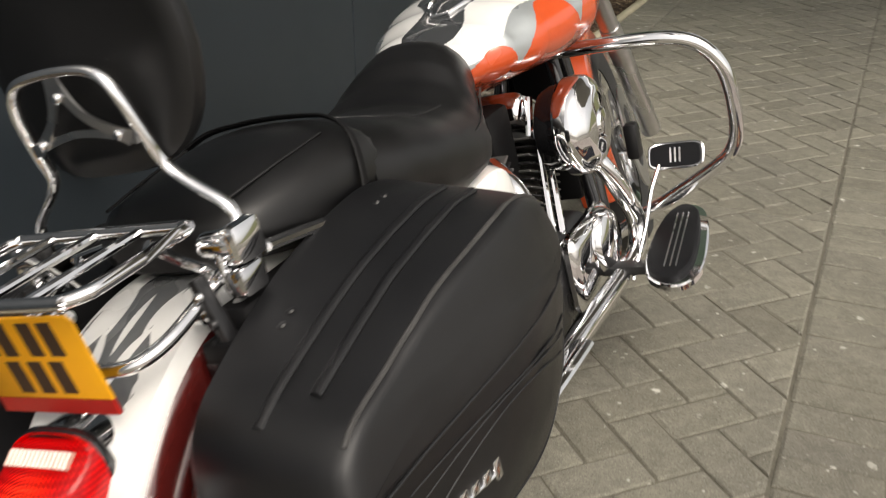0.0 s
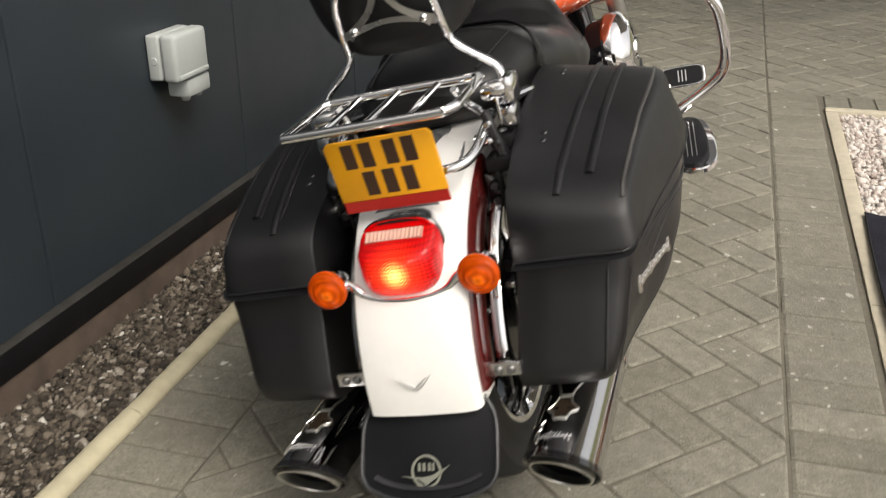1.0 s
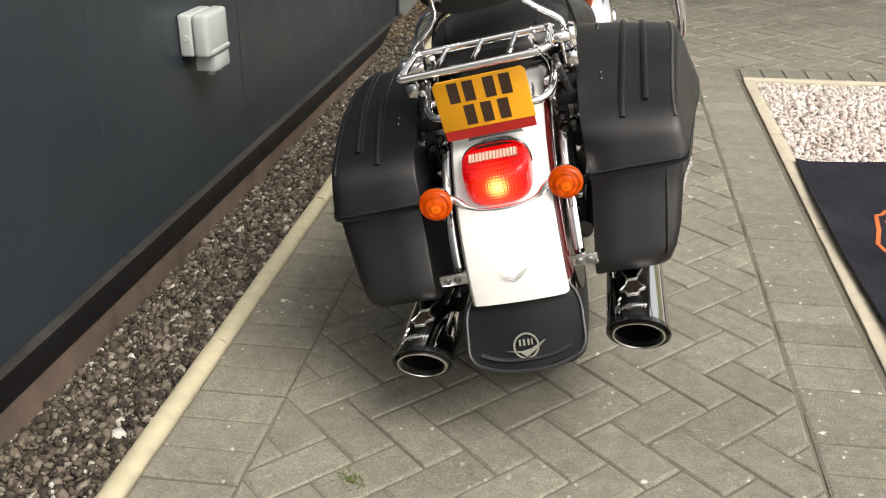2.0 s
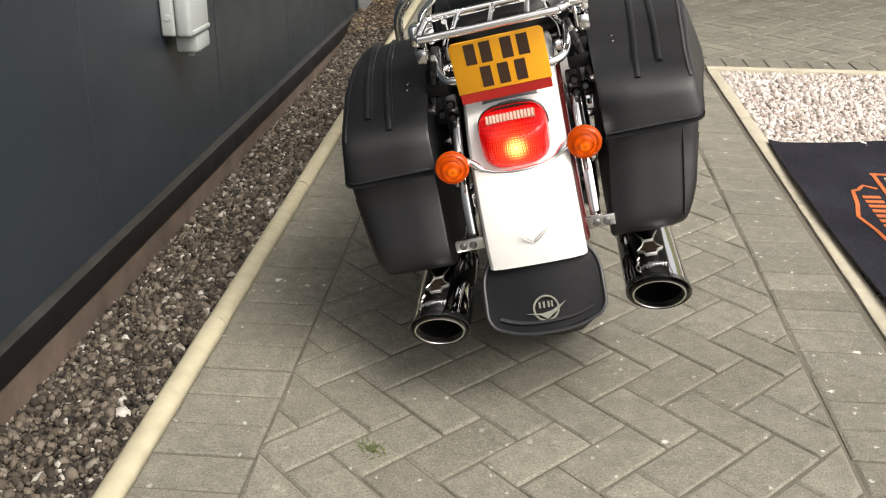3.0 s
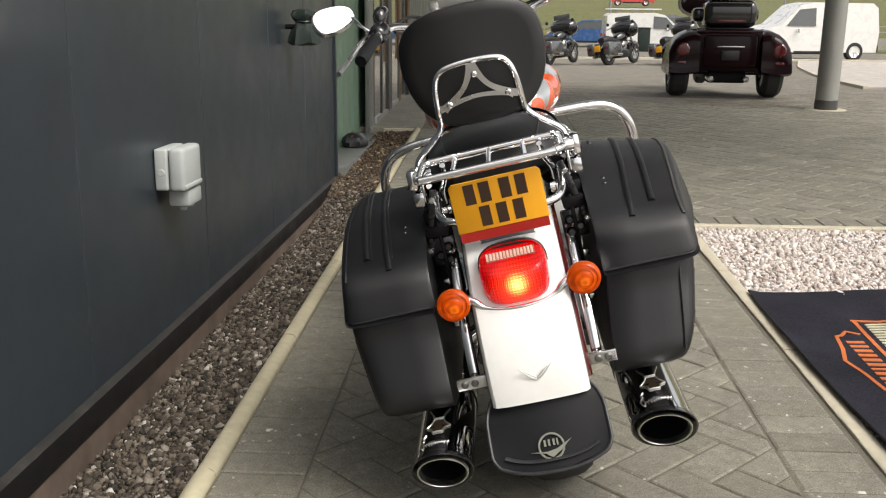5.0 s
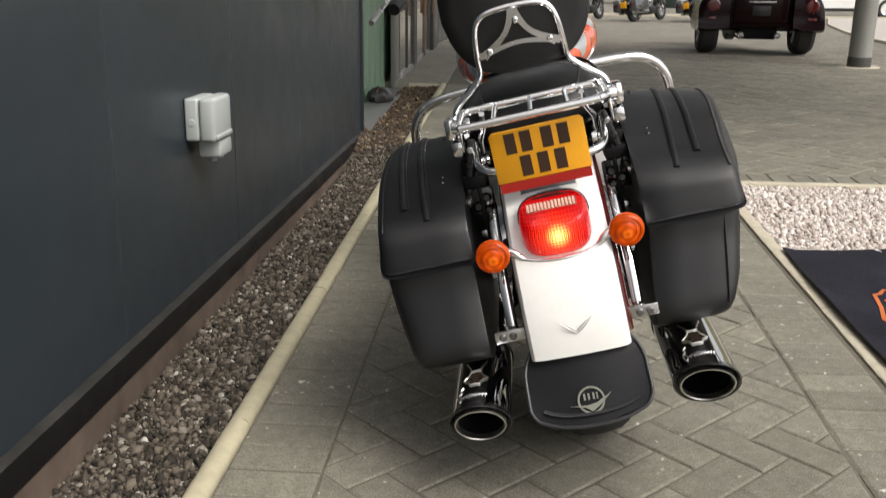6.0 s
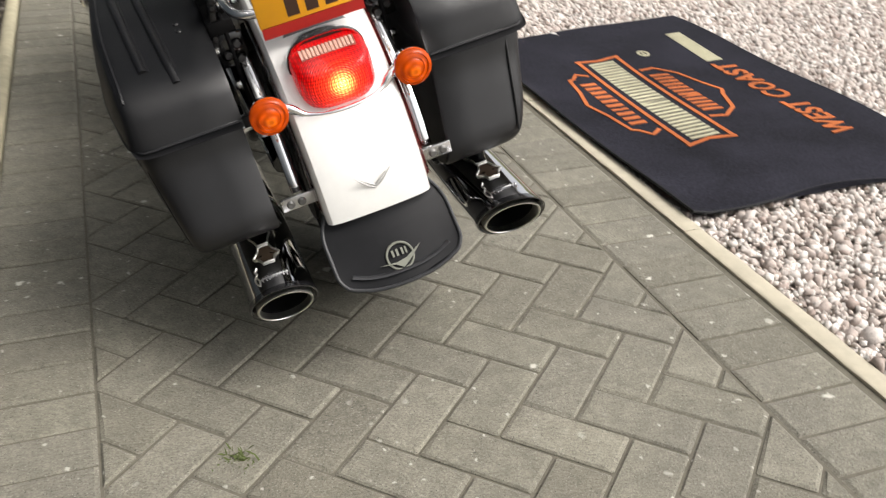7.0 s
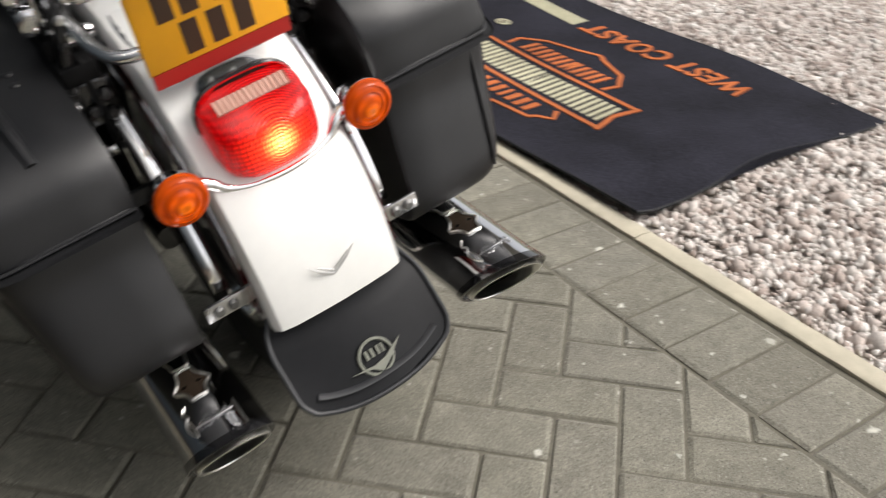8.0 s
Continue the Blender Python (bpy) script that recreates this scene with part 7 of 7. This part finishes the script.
    part("radio_pod", box(-0.30, 0.30, 0.94, 1.0, 0.98, 1.14, 0.03), BLACK, t)
    part("front_fender", loft_far(((1.30, 0.06, 0.60, 0.42), (1.5, 0.08, 0.68, 0.52), (1.75, 0.08, 0.68, 0.52), (1.95, 0.05, 0.56, 0.4))), GLOSSBLACK, t)
    part("handlebar", tube(bmesh.new(), [(-0.40, 0.80, 1.06), (-0.25, 1.0, 1.12), (0.25, 1.0, 1.12), (0.40, 0.80, 1.06)], 0.015, 8), BLACK, t)
    part("side_stand", tube(bmesh.new(), [(-0.12, 0.7, 0.2), (-0.26, 0.66, 0.0)], 0.014, 8, smooth=1), BLACK, t)
    return t


def vehicle(name, label, category, profile, half, wheels, paint, at, yaw, glass, extra=""):
    """A car or van: a side outline (length, height) given width, with glass, wheels, lamps and trim."""
    v = thing(name, label, category, at, Matrix.Rotation(yaw, 4, "Z"), group="parked vehicles")
    rings = []
    top = max(z for _, z in profile)
    for k, s in ((0.80, -1.0), (0.97, -0.96), (1.0, -0.80), (1.0, 0.80), (0.97, 0.96), (0.80, 1.0)):
        ring = []
        for y, z in profile:
            tuck = 1 - 0.14 * max(0, z - 0.55 * top) / (0.45 * top)
            ring.append(Vector((s * half * tuck, y * (0.985 + 0.015 * k), 0.30 + (z - 0.30) * (0.99 + 0.01 * k) if z > 0.3 else z)))
        rings.append(ring)
    body = part("body", skin(bmesh.new(), rings), paint, v)
    for pts in glass:
        for s in (-1, 1):
            q = []
            for y, z in pts:
                tuck = 1 - 0.14 * max(0, z - 0.55 * top) / (0.45 * top)
                q.append((s * (half * tuck * 1.0 + 0.004), y, z))
            bm = bmesh.new()
            skin(bm, [[Vector(p) for p in q], [Vector((p[0] - s * 0.03, p[1], p[2])) for p in q]])
            part("window", bm, GLASS, body, "dark side window", smooth=0)
    for y, r in wheels:
        for s in (-1, 1):
            wheel_parts(v, (s * (half - 0.09), y, r), r, 0.20)
    ends = (min(y for y, _ in profile), max(y for y, _ in profile))
    part("sill_trim", box(-half - 0.004, half + 0.004, wheels[0][0] + 0.45, wheels[1][0] - 0.45, 0.24, 0.36, 0.02), BLACK, body)
    for y in ends:
        part("bumper", box(-half * 0.93, half * 0.93, y - 0.06, y + 0.06, 0.30, 0.55, 0.04), BLACK if "van" in name else paint, body)
        for s in (-1, 1):
            part("lamp", box(s * half * 0.74 - 0.12, s * half * 0.74 + 0.12, y - 0.05, y + 0.05, 0.66, 0.80, 0.02), CARRED if y == ends[0] else CLEARLENS, body)
    for s in (-1, 1):
        part("door_mirror", box(s * (half + 0.09) - 0.08, s * (half + 0.09) + 0.08, ends[1] - 1.42, ends[1] - 1.34, 0.98, 1.12, 0.03), paint, body)
    return v


VAN = [(-2.1, 0.30), (-2.15, 0.9), (-2.08, 1.66), (-1.9, 1.80), (0.3, 1.82), (0.75, 1.72), (1.45, 1.12), (2.05, 0.98), (2.22, 0.78), (2.22, 0.30)]
TALLVAN = [(y, z * 1.11 if z > 0.5 else z) for y, z in VAN]
CAR = [(-1.95, 0.32), (-2.0, 0.85), (-1.85, 1.02), (-1.55, 1.40), (-0.9, 1.48), (0.1, 1.44), (0.95, 0.98), (1.75, 0.86), (1.98, 0.66), (1.98, 0.32)]


def car_park():
    vehicle("panel_van", "white panel van with dark bumpers parked by the forecourt", "van", TALLVAN, 0.90, ((-1.30, 0.33), (1.40, 0.33)), CARWHITE, (11.5, 34.4, fall(34.4)), radians(98), [[(0.20, 1.20), (1.28, 1.20), (0.80, 1.77), (0.20, 1.83)]])
    v = vehicle("panel_van", "white panel van with a roof rack in the car park", "van", VAN, 0.90, ((-1.30, 0.31), (1.40, 0.31)), CARWHITE, (7.75, 48.0, fall(48.0)), radians(-88), [[(0.20, 1.08), (1.28, 1.08), (0.80, 1.60), (0.20, 1.66)]])
    for y in (-1.6, -0.6, 0.2):
        part("rack_bar", box(-0.75, 0.75, y - 0.03, y + 0.03, 1.90, 1.96, 0.01), ALU, v)
    for s in (-0.6, 0.0, 0.6):
        part("ladder_rail", box(s - 0.03, s + 0.03, -2.0, 0.6, 1.962, 2.02, 0.01), CARWHITE, v)
    vehicle("people_carrier", "dark grey van parked beyond the white one", "van", VAN, 0.92, ((-1.30, 0.33), (1.40, 0.33)), CARGREY, (12.4, 68.5, fall(68.5)), radians(-88), [[(-1.6, 1.10), (1.28, 1.08), (0.80, 1.60), (-1.6, 1.66)]])
    vehicle("hatchback_car", "blue hatchback car with dark windows", "car", CAR, 0.86, ((-1.28, 0.31), (1.30, 0.31)), CARBLUE, (5.19, 54.0, fall(54)), radians(82), [[(-1.35, 1.0), (0.72, 0.98), (0.05, 1.36), (-0.85, 1.39), (-1.30, 1.30)]])
    vehicle("hatchback_car", "red car on the road above the bank", "car", CAR, 0.86, ((-1.28, 0.31), (1.30, 0.31)), CARRED, (13.0, 92.0, fall(92) + 2.56), radians(85), [[(-1.35, 1.0), (0.72, 0.98), (0.05, 1.36), (-0.85, 1.39), (-1.30, 1.30)]])
    first = touring_bike()
    first.matrix_basis = Matrix.Translation((3.55, 27.6, fall(27.6))) @ Matrix.Rotation(radians(-36), 4, "Z") @ Matrix.Rotation(radians(-9), 4, "Y")
    copy_thing(first, Matrix.Translation((1.75, 26.6, fall(26.6))) @ Matrix.Rotation(radians(-30), 4, "Z") @ Matrix.Rotation(radians(-9), 4, "Y"))
    copy_thing(first, Matrix.Translation((5.45, 28.2, fall(28.2))) @ Matrix.Rotation(radians(-38), 4, "Z") @ Matrix.Rotation(radians(-9), 4, "Y"))
    b = thing("litter_bin", "dark green square bin beside the parked motorcycles", "bin", (6.9, 43.0, fall(43)))
    part("body", box(-0.25, 0.25, -0.25, 0.25, 0.0, 1.0, 0.03), GREENCLOTH, b)
    part("lid", box(-0.27, 0.27, -0.27, 0.27, 1.0005, 1.06, 0.02), GREENCLOTH, b)
    # kerb, verge, road, fence and hillside
    tagged(part("kerb_far", box(-6, 40, 32.6, 32.8, fall(32) - 0.3, fall(32) + 0.06, 0.02), KERBGREY), "pale kerb at the edge of the forecourt", "kerb", kind="structure")
    tagged(part("verge", box(5.0, 60, 43.9, 46.5, fall(45) - 0.5, fall(45) + 0.10, 0.05), GRASS), "worn grass verge in the car park", "grass", kind="structure")
    bm = bmesh.new()
    border = [(5.4, 12.3), (6.02, 15.5), (6.8, 18.8), (8.7, 26.0), (9.3, 28.0), (10.7, 32.5)]
    rows = []
    for x, y in border:
        rows.append([Vector((x, y, fall(y) - 0.1)), Vector((x, y, fall(y) + 0.025))] + [Vector((x + d, y, fall(y) + 0.03 + 0.01 * math.sin(3 * d + y))) for d in (0.6, 1.5, 3.0, 6.0, 12.0, 26.0)] + [Vector((x + 26.0, y, fall(y) - 0.1))])
    skin(bm, rows)
    tagged(part("pale_stone_bed", bm, PALESOIL), "pale stone-covered bed beyond the post", "gravel", kind="structure")
    bm = bmesh.new()
    skin(bm, [[Vector((x - 0.07, y, fall(y) - 0.1)), Vector((x - 0.07, y, fall(y) + 0.04)), Vector((x - 0.004, y, fall(y) + 0.04)), Vector((x - 0.004, y, fall(y) - 0.1))] for x, y in border])
    tagged(part("kerb_bed", bm, KERBGREY), "pale edging along the stone-covered bed", "kerb", kind="structure")
    g = np.random.default_rng(2)
    bm = bmesh.new()
    rows = []
    for j, (y, z) in enumerate(((82, -2.1), (86, -0.6), (90, 0.6), (97, 0.9), (110, 3.5), (150, 13), (230, 26), (330, 33))):
        rows.append([bm.verts.new((x, y + g.normal(0, 0.4), z + g.normal(0, 0.03 * j + 0.02) + 0.02 * (x - 20) / 10)) for x in np.linspace(-260, 330, 90)])
    for a, b2 in zip(rows, rows[1:]):
        for i in range(len(a) - 1):
            bm.faces.new((a[i], a[i + 1], b2[i + 1], b2[i]))
    tagged(part("hillside", bm, GRASS), "rough olive-green grass bank behind the car park", "hill", kind="structure")
    f = thing("fence", "thin grey rail fence along the foot of the bank", "fence", (0, 79.5, fall(79)))
    for x in range(-10, 42, 3):
        part("post", box(x - 0.05, x + 0.05, -0.05, 0.05, 0, 1.1, 0.01), ALU, f)
    for z in (0.55, 1.0):
        part("rail", box(-10, 40, -0.03, 0.03, z - 0.04, z + 0.04, 0.01), ALU, f)
    for x, y in ((18.5, 62.0), (7.3, 60.0)):
        lamp = thing("street_lamp", "slim grey lamp column in the car park", "lamp post", (x, y, fall(y)))
        part("column", spin(bmesh.new(), [(0.09, 0), (0.08, 1.2), (0.055, 7.0), (0, 7.0)], 14), ALU, lamp)
        part("head", box(-0.12, 0.12, -0.5, 0.1, 7.0, 7.1, 0.03), ALU, lamp)


def canopy():
    # out of view; inferred from the post and sized to shade the far paving
    c = tagged(part("canopy", box(-0.82, 5.4, 3.0, 9.4, 4.35, 4.60), ALU, smooth=0), "unseen plain grey canopy, added to shade the entrance forecourt", "canopy", kind="structure")


canopy()
post()
trike()
car_park()


# ---- the nearest paving blocks, one by one ----
shared = {}
for poly, whole in herringbone(JX0, JX1, -1.0, 2.6):
    c = (sum(p[0] for p in poly) / len(poly), sum(p[1] for p in poly) / len(poly))
    rel = [(p[0] - c[0], p[1] - c[1]) for p in poly]
    me = shared.get(whole) if whole is not None else None
    if me is None:
        me = finish("brick", slab(bmesh.new(), rel, -0.02, 0.0, None, 0.0062, 0.0034), PAVER, 0)
        if whole is not None:
            shared[whole] = me
    ob = new("brick", me)
    ob.parent = pavement
    ob.location = (c[0], c[1], random.uniform(-0.0014, 0.0012))
    ob.rotation_euler = (random.uniform(-0.004, 0.004), random.uniform(-0.004, 0.004), random.uniform(-0.004, 0.004))
edge_brick = None
for poly in [p for p in course(KX0, JX0, -1.06, 1.592, True)] + [p for p in course(JX1, EX1, -1.06, 3.33, True)]:
    c = (sum(p[0] for p in poly) / 4, sum(p[1] for p in poly) / 4)
    if edge_brick is None:
        edge_brick = finish("edge_brick", slab(bmesh.new(), [(p[0] - c[0], p[1] - c[1]) for p in poly], -0.02, 0.0, None, 0.0062, 0.0034), PAVER, 0)
    ob = new("edge_brick", edge_brick)
    ob.parent = pavement
    ob.location = (c[0], c[1], random.uniform(-0.0014, 0.0012))
    ob.rotation_euler = (random.uniform(-0.004, 0.004), random.uniform(-0.004, 0.004), random.uniform(-0.006, 0.006))
